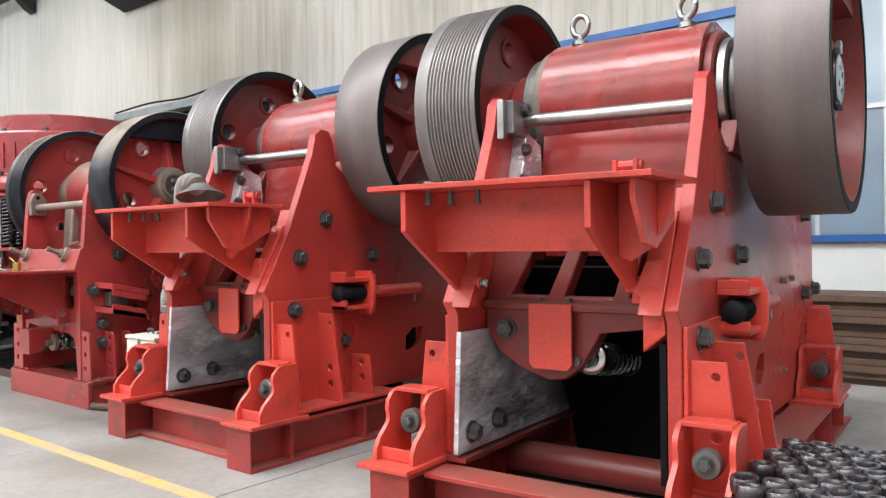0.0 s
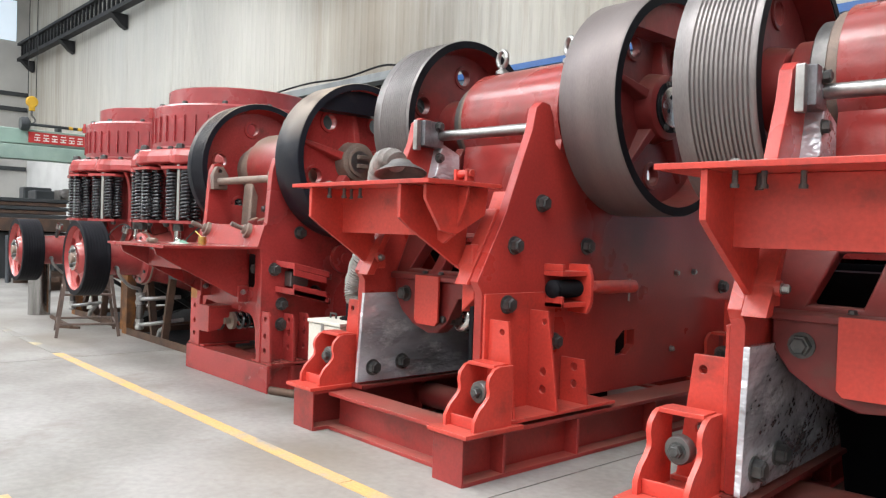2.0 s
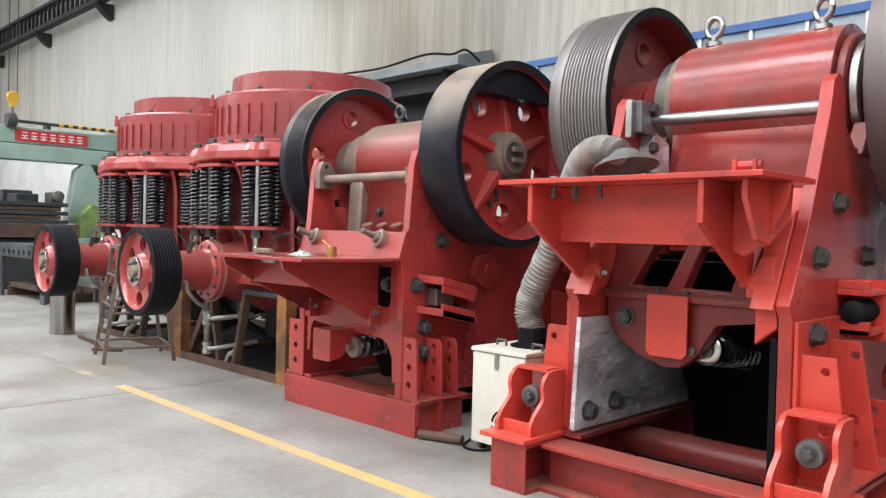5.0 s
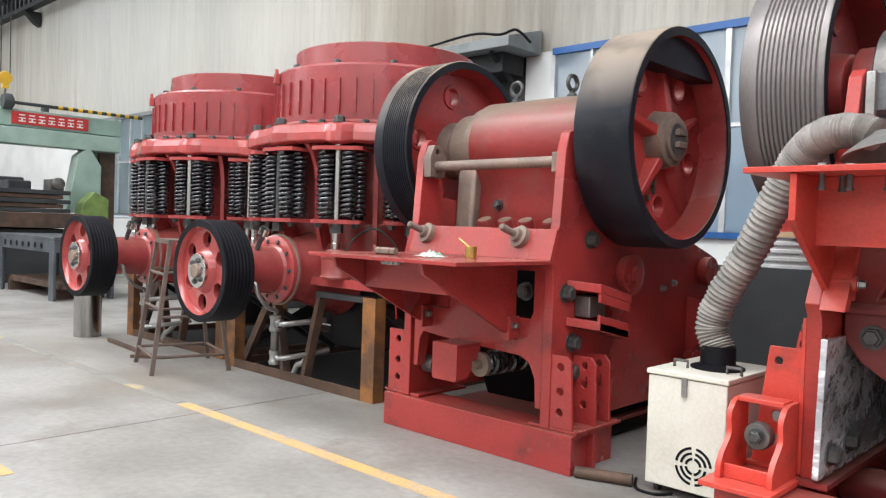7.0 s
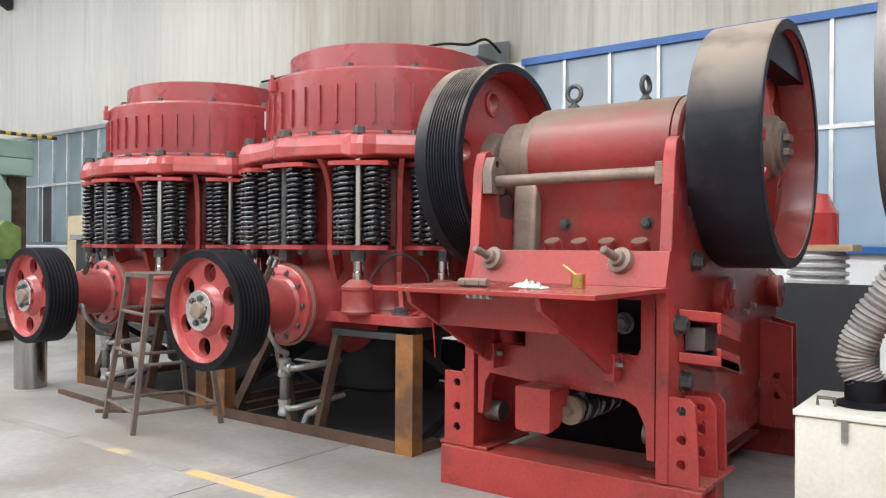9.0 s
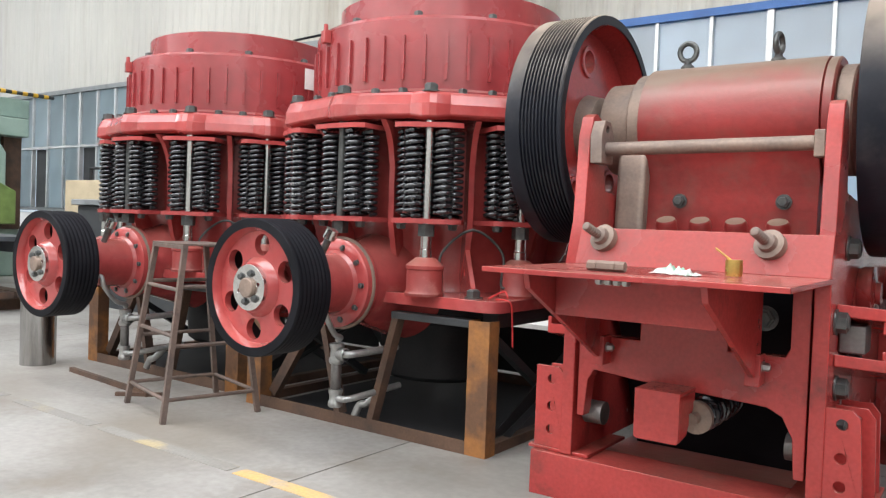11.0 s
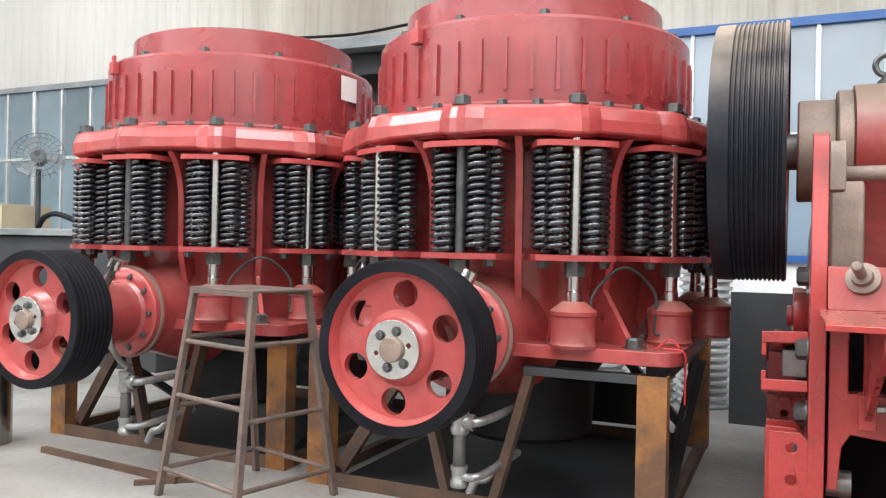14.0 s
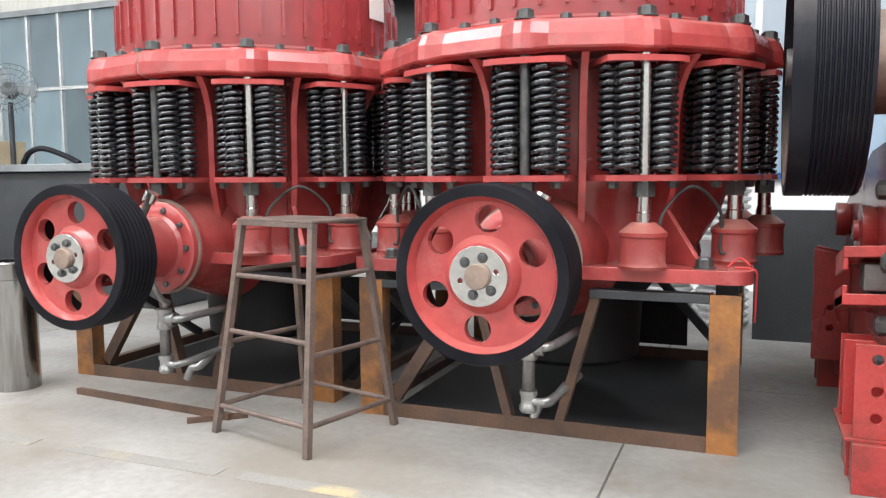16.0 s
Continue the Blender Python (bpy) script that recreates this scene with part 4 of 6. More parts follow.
    for x0, x1, rr, mat in ((-0.50, -0.44, 0.335, DUSTY_STEEL), (-0.58, -0.50, 0.30, DULL), (-0.70, -0.58, 0.22, OXIDE), (0.42, 0.47, 0.31, OXIDE), (0.47, 0.52, 0.27, STEEL), (0.52, 0.60, 0.23, DULL)):
        b = B()
        lathe(b, [(0, x0), (rr - 0.01, x0), (rr, x0 + 0.008), (rr, x1 - 0.008), (rr - 0.01, x1), (0, x1)], "x", (0, cy, cz), 48)
        part("bearing_ring", b, mat, jc)
    b = B()
    sweep(b, [(-1.10, cy, cz), (0.95, cy, cz)], 0.09, 24)
    part("shaft", b, DULL, jc)
    for sx in (-1, 1):
        b = B()
        prism(b, [(1.08, 1.69), (1.8, 1.66), (1.7, 1.86), (1.2, 1.86)], "x", sx * 0.50, sx * 0.585)
        part("bearing_housing", b, OXIDE, jc, bevel=0.01)
    for x in (-0.31, 0.29):
        b = B()
        pts = [(0.054 * math.cos(2 * math.pi * k / 20), 0, 0.056 * math.sin(2 * math.pi * k / 20)) for k in range(21)]
        sweep(b, pts, 0.017, 14)
        lathe(b, [(0, -0.11), (0.045, -0.11), (0.045, -0.085), (0.022, -0.07), (0.022, -0.05), (0, -0.05)], "z", (0, 0, 0), 16)
        o = part("eye_bolt", b, STEEL, jc, "bright steel lifting eye bolt")
        o.matrix_basis = pose(x, cy - 0.10, cz + r + 0.085, 0, 0, -12 if x < 0 else -24)
    # wheels
    wheel("flywheel", jc, 1.03, 0.65, cy + 0.02, cz, 0.65, RIM, BLACK, OXIDE, hub_out=-0.02, cap_mat=DULL, cap_r=0.12, hub_r=0.19, cap_bolts=0, web_at=0.46, holes=5, hole_r=0.06)
    wheel("belt_pulley", jc, -0.69, -1.09, cy + 0.02, cz, 0.65, PULLEY_RIM, BLACK, OXIDE, grooves=13, groove_span=(0.06, 0.80), web_at=0.42, holes=5, hole_r=0.062, hub_r=0.2, cap_mat=OXIDE, cap_r=0.12, spokes=0, weight=False, turn=0.9, cap_bolts=0)
    # tie rod across the front with its steel mounting
    b = B()
    sweep(b, [(-0.50, 0.915, 1.913), (0.49, 0.84, 1.888)], 0.034, 20)
    part("tie_rod", b, STEEL, jc, "bare round steel bar")
    b = B()
    prism(b, [(-0.50, 0.78), (-0.46, 0.78), (-0.46, 0.74), (-0.40, 0.74), (-0.40, 0.80), (-0.42, 0.80), (-0.42, 0.93), (-0.50, 0.93)], "z", 1.83, 2.0)
    part("rod_bracket", b, CLAMP, jc, "bare steel clamp bracket", bevel=0.006)
    b = B()
    prism(b, [(0.84, 1.54), (1.1, 1.54), (1.08, 1.8), (0.92, 1.86)], "x", -0.56, -0.42)
    part("bracket_block", b, WRAP, jc, "steel bearing block under crumpled plastic film", bevel=0.008)
    for y, z in ((0.86, 1.60), (0.89, 1.76), (0.88, 1.97)):
        piece("bolt", BOLT_MID, jc, pose(-0.42, y, z, *TO_X))
    b = B()
    box(b, -0.475, -0.435, 0.70, 0.742, 1.80, 2.0)
    part("clamp_jaw", b, STEEL, jc, bevel=0.006)
    # motor shelf
    b = B()
    box(b, -0.67, 0.605, -0.09, 0.44, 1.505, 1.528)
    part("shelf_plate", b, ORANGE_RED, jc, bevel=0.003)
    b = B()
    box(b, -0.48, 0.35, 0.16, 0.18, 1.24, 1.504)
    part("shelf_panel", b, ORANGE_RED, jc, bevel=0.003)
    for x, tip in ((-0.49, 1.06), (0.355, 1.08)):
        b = B()
        prism(b, [(-0.07, 1.504), (-0.07, 1.33), (0.0, 1.28), (0.34, tip), (0.40, tip + 0.02), (0.44, 1.504)], "x", x - 0.013, x + 0.013)
        part("shelf_gusset", b, ORANGE_RED, jc, bevel=0.003)
    b = B()
    prism(b, [(-0.03, 1.504), (-0.03, 1.43), (0.08, 1.27), (0.19, 1.25), (0.40, 1.36), (0.42, 1.504)], "x", 0.50, 0.524)
    part("shelf_gusset", b, ORANGE_RED, jc, bevel=0.003)
    b = B()
    prism(b, [(0.37, 1.504), (0.499, 1.504), (0.499, 1.25), (0.42, 1.20), (0.37, 1.22)], "y", 0.19, 0.208)
    part("shelf_panel", b, ORANGE_RED, jc, bevel=0.003)
    b = B()
    prism(b, [(0.525, 1.504), (0.60, 1.504), (0.59, 1.43), (0.525, 1.29)], "y", 0.19, 0.208)
    part("shelf_panel", b, ORANGE_RED, jc, bevel=0.003)
    for x in (-0.44, 0.385):
        b = B()
        sweep(b, [(x - 0.06, 0.39, 1.09), (x + 0.06, 0.39, 1.09)], 0.03, 12)
        box(b, x - 0.035, x + 0.035, 0.38, 0.45, 1.02, 1.13)
        part("hinge_lug", b, ORANGE_RED, jc, bevel=0.004)
        piece("bolt", BOLT_SMALL, jc, pose(x + 0.06, 0.39, 1.09, *TO_X))
    b = B()
    prism(b, [(0.40, 0.98), (0.43, 0.98), (0.63, 1.503), (0.60, 1.503)], "x", 0.385, 0.498)
    part("inclined_strip", b, ORANGE_RED, jc, bevel=0.004)
    b = B()
    for x in (0.27, 0.36):
        box(b, x - 0.01, x + 0.01, 0.40, 0.46, 1.529, 1.62)
    sweep(b, [(0.255, 0.43, 1.595), (0.385, 0.43, 1.595)], 0.022, 10)
    part("shelf_clevis", b, ORANGE_RED, jc, bevel=0.003)
    washer = B()
    lathe(washer, [(0, 0), (0.026, 0), (0.026, 0.006), (0.02, 0.007), (0.02, 0.016), (0, 0.018)], "z", (0, 0, 0), 16)
    washer = mesh_of("stud_washer", washer, BRIGHT)
    stud = B()
    lathe(stud, [(0, -0.06), (0.016, -0.06), (0.016, -0.046), (0.011, -0.045), (0.011, 0), (0, 0)], "z", (0, 0, 0), 10)
    stud = mesh_of("stud_end", stud, DULL)
    for x, y in ((-0.42, 0.02), (-0.39, 0.16), (-0.34, 0.07), (-0.28, 0.18), (-0.22, 0.10)):
        piece("stud_washer", washer, jc, pose(x, y, 1.528))
        piece("stud_end", stud, jc, pose(x, y, 1.505))
    return jc


CR_A = jaw_large()
CR_A.matrix_basis = pose(-4.36, 2.65, 0)
CR_B = copy_thing(CR_A, pose(-1.74, 2.585, 0, 0, 0, 4.5))


# ---------------------------------------------------------------- smaller, older jaw crusher
def jaw_small():
    jc = thing("jaw_crusher", "older dusty crimson jaw crusher with black-rimmed flywheels and empty shelf", "jaw crusher", "jaw crushers")
    for y in (0.0, 1.75):
        b = B()
        prism(b, [(y, 0), (y + 0.03, 0), (y + 0.03, 0.19), (y + 0.21, 0.19), (y + 0.21, 0), (y + 0.24, 0), (y + 0.24, 0.208), (y, 0.208)], "x", -0.70, 0.72)
        part("base_beam", b, CRIMSON, jc, bevel=0.003)
        for x in (-0.69, 0.44, 0.55, 0.66):
            b = B()
            box(b, x, x + 0.02, y + 0.031, y + 0.46 if y < 1 else y + 0.209, 0.0, 0.189)
            part("base_rib", b, CRIMSON, jc)
    for sx in (-1, 1):
        b = B()
        lo, hi = sorted((sx * 0.42, sx * 0.73))
        box(b, lo, hi, 0.03, 0.47, 0.209, 0.225)
        part("bracket_foot", b, CRIMSON, jc, bevel=0.003)
        f = B()
        lo, hi = sorted((sx * 0.535, sx * 0.70))
        hx = (lo + hi) / 2
        prism(f, [(lo, 0.226), (hi, 0.226), (hi - 0.02, 0.58), (hi - 0.05, 0.61), (lo, 0.61)], "y", 0.03, 0.05, [circle(hx, 0.31, 0.022, 14), circle(hx, 0.42, 0.022, 14), circle(hx, 0.55, 0.022, 14)])
        part("bracket_plate", f, CRIMSON, jc, bevel=0.003)
        for y in (0.22, 0.36):
            f = B()
            lo, hi = sorted((sx * 0.565, sx * 0.72))
            hx = (lo + hi) / 2
            prism(f, [(lo, 0.226), (hi, 0.226), (hi - 0.01, 0.55), (hi - 0.04, 0.59), (lo, 0.59)], "y", y, y + 0.018, [circle(hx, 0.33, 0.022, 14), circle(hx, 0.44, 0.022, 14), circle(hx, 0.54, 0.02, 14)])
            part("bracket_plate", f, CRIMSON, jc, bevel=0.003)
        for y, w in ((1.55, 0.19), (1.8, 0.16)):
            f = B()
            lo, hi = sorted((sx * 0.565, sx * (0.565 + w)))
            hx = (lo + hi) / 2
            prism(f, [(lo, 0.21), (hi, 0.21), (hi - 0.01 if sx > 0 else hi, 0.82), (lo, 0.86)], "y", y, y + 0.018, [circle(hx, 0.40, 0.022, 14), circle(hx, 0.52, 0.022, 14)])
            part("bracket_plate", f, CRIMSON, jc, bevel=0.003)
        side = [(0.02, 0.21), (0.02, 0.98), (0.0, 1.10), (0.06, 1.30), (0.09, 1.70), (0.12, 1.79), (0.16, 1.81), (0.21, 1.79), (0.24, 1.70), (0.28, 1.45), (0.95, 1.40), (1.95, 1.12), (2.0, 0.24), (1.2, 0.22)]
        b = B()
        prism(b, side, "x", sx * 0.50, sx * 0.56)
        part("side_plate", b, CRIMSON, jc, bevel=0.006)
        for y, z in ((0.13, 0.93), (0.35, 1.22), (0.5, 0.75), (0.2, 0.66), (0.2, 0.5)):
            piece("bolt", BOLT_BIG, jc, pose(sx * 0.562, y, z, *(TO_X if sx > 0 else TO_MX)))
        for y, z in ((1.2, 0.92), (1.35, 0.95)):
            piece("bolt", BOLT_SMALL, jc, pose(sx * 0.562, y, z, *(TO_X if sx > 0 else TO_MX)))
        # wedge holder: two lugs with a steel wedge
        for z in (0.77, 0.97):
            b = B()
            a, c = sx * 0.562, sx * 0.74
            pts = [(a, 0.14), (c, 0.20), (c, 0.52), (a, 0.66)]
            if sx < 0:
                pts = pts[::-1]
            prism(b, pts, "z", z - 0.024, z + 0.024, [circle(sx * 0.68, 0.42, 0.022, 12)])
            lo, hi = sorted((sx * 0.72, sx * 0.74))
            box(b, lo, hi, 0.20, 0.50, z - 0.075 if z > 0.9 else z - 0.024, z - 0.024 if z > 0.9 else z + 0.06)
            for v in b.verts:
                v.co.z -= 0.22 * (v.co.y - 0.18)
            part("wedge_lug", b, CRIMSON, jc, bevel=0.005)
        b = B()
        lo, hi = sorted((sx * 0.562, sx * 0.66))
        box(b, lo, hi, 0.22, 0.38, 0.80, 0.915)
        part("wedge", b, DULL, jc, "bare steel wedge", bevel=0.008)
        b = B()
        lathe(b, [(0, 0), (0.11, 0), (0.12, sx * 0.02), (0.12, sx * 0.06), (0.05, sx * 0.07), (0.05, sx * 0.09), (0, sx * 0.09)], "x", (sx * 0.56, 0.75, 1.02), 28)
        part("side_boss", b, CRIMSON, jc)
        b = B()
        lathe(b, [(0, 0), (0.09, 0), (0.10, sx * 0.02), (0.10, sx * 0.07), (0, sx * 0.07)], "x", (sx * 0.56, 1.78, 1.02), 24)
        part("side_boss", b, CRIMSON, jc)
    # front plate with cut-outs
    b = B()
    front = [(-0.49, 0.40), (-0.455, 0.40), (-0.44, 0.57), (-0.41, 0.62), (-0.2, 0.60), (0.34, 0.57), (0.40, 0.54), (0.44, 0.46), (0.45, 0.30), (0.49, 0.30), (0.49, 1.16), (-0.49, 1.16)]
    prism(b, front, "y", 0.04, 0.12, [[(0.18, 0.78), (0.40, 0.78), (0.42, 0.82), (0.42, 1.04), (0.18, 1.04)], [(-0.42, 0.78), (-0.2, 0.78), (-0.2, 1.04), (-0.42, 1.04)]])
    part("front_plate", b, CRIMSON, jc, bevel=0.008)
    # black shapes fill the hollow, so its shade is built in as colour
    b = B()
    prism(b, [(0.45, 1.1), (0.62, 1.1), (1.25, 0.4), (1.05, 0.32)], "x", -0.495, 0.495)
    part("jaw_shade_back", b, BLACK, jc)
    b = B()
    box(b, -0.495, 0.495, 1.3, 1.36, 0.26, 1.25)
    part("shade_wall", b, BLACK, jc)
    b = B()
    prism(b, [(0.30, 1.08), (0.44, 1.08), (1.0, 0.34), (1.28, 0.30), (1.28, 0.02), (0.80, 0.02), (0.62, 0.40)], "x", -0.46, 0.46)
    part("jaw_shade_fill", b, BLACK, jc)
    b = B()
    box(b, -0.50, 0.50, 1.90, 1.96, 0.25, 1.12)
    part("rear_panel", b, CRIMSON, jc)
    b = B()
    box(b, -0.52, 0.52, 0.241, 1.74, 0.12, 0.14)
    part("base_deck", b, OXIDE, jc)
    for x in (-0.49, 0.40):
        b = B()
        sweep(b, [(x, 0.16, 0.40), (x + 0.09, 0.16, 0.40)], 0.055, 18)
        part("toggle_pin", b, DULL, jc)
    for x, z in ((0.30, 0.92),):
        piece("bolt", BOLT_BIG, jc, pose(x, 0.13 if z > 0.7 else 0.2, z, *TO_MY))
    # guard box and tension spring
    b = B()
    prism(b, [(-0.135, 0.61), (0.055, 0.61), (0.055, 0.41), (0.045, 0.40), (-0.125, 0.40), (-0.135, 0.41)], "y", -0.16, -0.145)
    box(b, -0.135, 0.055, -0.145, 0.1, 0.595, 0.61)
    prism(b, [(-0.145, 0.405), (-0.145, 0.594), (0.04, 0.594), (0.04, 0.55), (-0.06, 0.42)], "x", 0.041, 0.055)
    part("guard_plate", b, CRIMSON, jc, bevel=0.003)
    b = B()
    lathe(b, [(0, -0.05), (0.025, -0.05), (0.025, 0), (0.07, 0.0), (0.07, 0.03), (0, 0.03)], "y", (0.065, 0.02, 0.485), 24)
    part("spring_seat", b, DUSTY_STEEL, jc)
    b = B()
    sweep(b, [(0.065 + 0.06 * math.cos(k * 0.5), 0.06 + 0.0045 * k, 0.485 + 0.06 * math.sin(k * 0.5)) for k in range(110)], 0.016, 6)
    part("tension_spring", b, SPRING, jc)
    # drum
    cy, cz, r = 0.67, 1.795, 0.295
    ang = [radians(a) for a in range(-35, 216, 6)]
    outline = [(cy + r * math.cos(a), cz + r * math.sin(a)) for a in ang] + [(0.47, 1.53), (0.44, 1.15), (0.85, 1.05), (0.95, 1.55)]
    b = B()
    prism(b, outline, "x", -0.39, 0.42)
    part("pitman_drum", b, DUSTY_RED, jc, "dust-covered red pitman drum", bevel=0.008)
    for x0, x1, rr, mat in ((-0.46, -0.39, 0.275, DUSTY_STEEL), (-0.62, -0.46, 0.235, DUSTY_STEEL), (0.42, 0.47, 0.29, DUSTY_RED), (0.47, 0.54, 0.25, DUSTY_STEEL)):
        b = B()
        lathe(b, [(0, x0), (rr - 0.01, x0), (rr, x0 + 0.008), (rr, x1 - 0.008), (rr - 0.01, x1), (0, x1)], "x", (0, cy, cz), 40)
        part("bearing_ring", b, mat, jc)
    b = B()
    sweep(b, [(-0.97, cy, cz), (0.90, cy, cz)], 0.085, 24)
    part("shaft", b, DULL, jc)
    b = B()
    prism(b, [(0.37, 1.12), (0.80, 1.12), (0.80, 1.64), (0.46, 1.70), (0.40, 1.62)], "x", -0.499, -0.35)
    part("bracket_block", b, DUSTY_STEEL, jc, bevel=0.03)
    for x in (-0.19, 0.28):
        piece("bolt", BOLT_MID, jc, pose(x, 0.457, 1.415, *TO_MY))
    for x in (-0.22, -0.06, 0.10, 0.28):
        b = B()
        lathe(b, [(0, -0.12), (0.05, -0.12), (0.05, 0.045), (0.042, 0.058), (0.02, 0.06), (0, 0.06)], "z", (0, 0, 0), 20)
        o = part("spring_cap", b, DUSTY_RED, jc)
        o.matrix_basis = pose(x, 0.38, 1.27, 24, 0, 0)
    for x in (-0.26, 0.175):
        b = B()
        pts = [(0.042 * math.cos(2 * math.pi * k / 18), 0, 0.045 * math.sin(2 * math.pi * k / 18)) for k in range(19)]
        sweep(b, pts, 0.014, 8)
        lathe(b, [(0, -0.10), (0.034, -0.10), (0.034, -0.075), (0.018, -0.06), (0.018, -0.04), (0, -0.04)], "z", (0, 0, 0), 14)
        o = part("eye_bolt", b, BOLT, jc)
        o.matrix_basis = pose(x, cy + 0.02, cz + r + 0.09, 0, 0, 5 if x < 0 else 82)
    wheel("flywheel", jc, 0.93, 0.605, cy + 0.02, cz, 0.61, BLACK_RIM, BLACK_RIM, CRIMSON, hub_r=0.15, cap_mat=DUSTY_STEEL, cap_r=0.12, hub_out=-0.02, web_at=0.5, hole_r=0.06, turn=0.35, thick=0.05, cap_bolts=0, lugs=True)
    wheel("belt_pulley", jc, -0.66, -0.965, cy + 0.02, cz, 0.61, BLACK_RIM, BLACK_RIM, CRIMSON, grooves=11, web_at=0.42, hole_r=0.06, hub_r=0.18, cap_mat=DUSTY_STEEL, cap_r=0.1, spokes=0, weight=False, turn=1.1, cap_bolts=0, thick=0.05, groove_span=(0.04, 0.74))
    # tie rod
    b = B()
    sweep(b, [(-0.455, 0.15, 1.64), (-0.41, 0.15, 1.64), (-0.40, 0.15, 1.64), (0.455, 0.14, 1.64)], 0.031, 18)
    part("tie_rod", b, DUSTY_STEEL, jc)
    b = B()
    prism(b, [(0.09, 1.57), (0.22, 1.57), (0.23, 1.70), (0.18, 1.77), (0.12, 1.77), (0.085, 1.70)], "x", -0.499, -0.44, [circle(0.15, 1.73, 0.018, 14)])
    part("rod_bracket", b, DUSTY_STEEL, jc, bevel=0.006)
    b = B()
    box(b, 0.455, 0.498, 0.105, 0.175, 1.58, 1.69)
    part("rod_bracket", b, DUSTY_STEEL, jc, bevel=0.006)
    # shelf with tilted back board
    b = B()
    box(b, -0.53, 0.57, -0.76, 0.0, 1.085, 1.105)
    part("shelf_plate", b, CRIMSON, jc, bevel=0.003)
    for k in range(7):
        b = B()
        y = -0.62 + 0.08 * k
        x = -0.35 + 0.07 * (k % 3)
        box(b, x, x + 0.5 - 0.05 * (k % 2), y, y + 0.012, 1.104, 1.1075)
        part("adjusting_slot", b, OXIDE, jc)
    b = B()
    prism(b, [(-0.02, 1.105), (0.0, 1.105), (0.055, 1.27), (0.035, 1.27)], "x", -0.50, 0.56)
    part("back_board", b, CRIMSON, jc, bevel=0.003)
    for x in (-0.38, 0.33):
        b = B()
        lathe(b, [(0, 0.03), (0.062, 0.03), (0.062, -0.012), (0.04, -0.016), (0.036, -0.04)] + [(0.017 + 0.004 * (k % 2), -0.042 - 0.008 * k) for k in range(13)] + [(0, -0.145)], "y", (0, 0, 0), 18)
        o = part("adjusting_screw", b, DUSTY_STEEL, jc)
        o.matrix_basis = pose(x, 0.012, 1.225, -22, 0, -14)
    for x in (-0.36, 0.30):
        b = B()
        prism(b, [(-0.72, 1.084), (-0.70, 1.03), (-0.06, 0.70), (0.03, 0.70), (0.03, 1.084)], "x", x - 0.012, x + 0.012)
        part("shelf_gusset", b, CRIMSON, jc, bevel=0.003)
        b = B()
        box(b, x - 0.03, x + 0.03, -0.05, 0.04, 0.66, 0.79)
        part("hinge_lug", b, CRIMSON, jc, bevel=0.006)
        piece("bolt", BOLT_SMALL, jc, pose(x + 0.03, -0.01, 0.74, *TO_X))
    b = B()
    box(b, -0.345, 0.285, -0.5, -0.48, 0.92, 1.084)
    part("shelf_panel", b, CRIMSON, jc, bevel=0.003)
    for k in range(4):
        piece("bolt", BOLT_SMALL, jc, pose(-0.14 + 0.035 * k, -0.55, 1.085, 180, 0, 0))
    return jc


CR_C = jaw_small()
CR_C.matrix_basis = pose(-6.76, 3.0, 0)


# ---------------------------------------------------------------- cone crushers
def spring_mesh():
    b = B()
    turns, r, wire, h = 14.0, 0.0475, 0.0118, 0.485
    pts = [(r * math.cos(2 * math.pi * k / 14), r * math.sin(2 * math.pi * k / 14), h * k / (14 * turns)) for k in range(int(14 * turns) + 1)]
    sweep(b, pts, wire, 6)
    return mesh_of("spring", b, SPRING, 60)


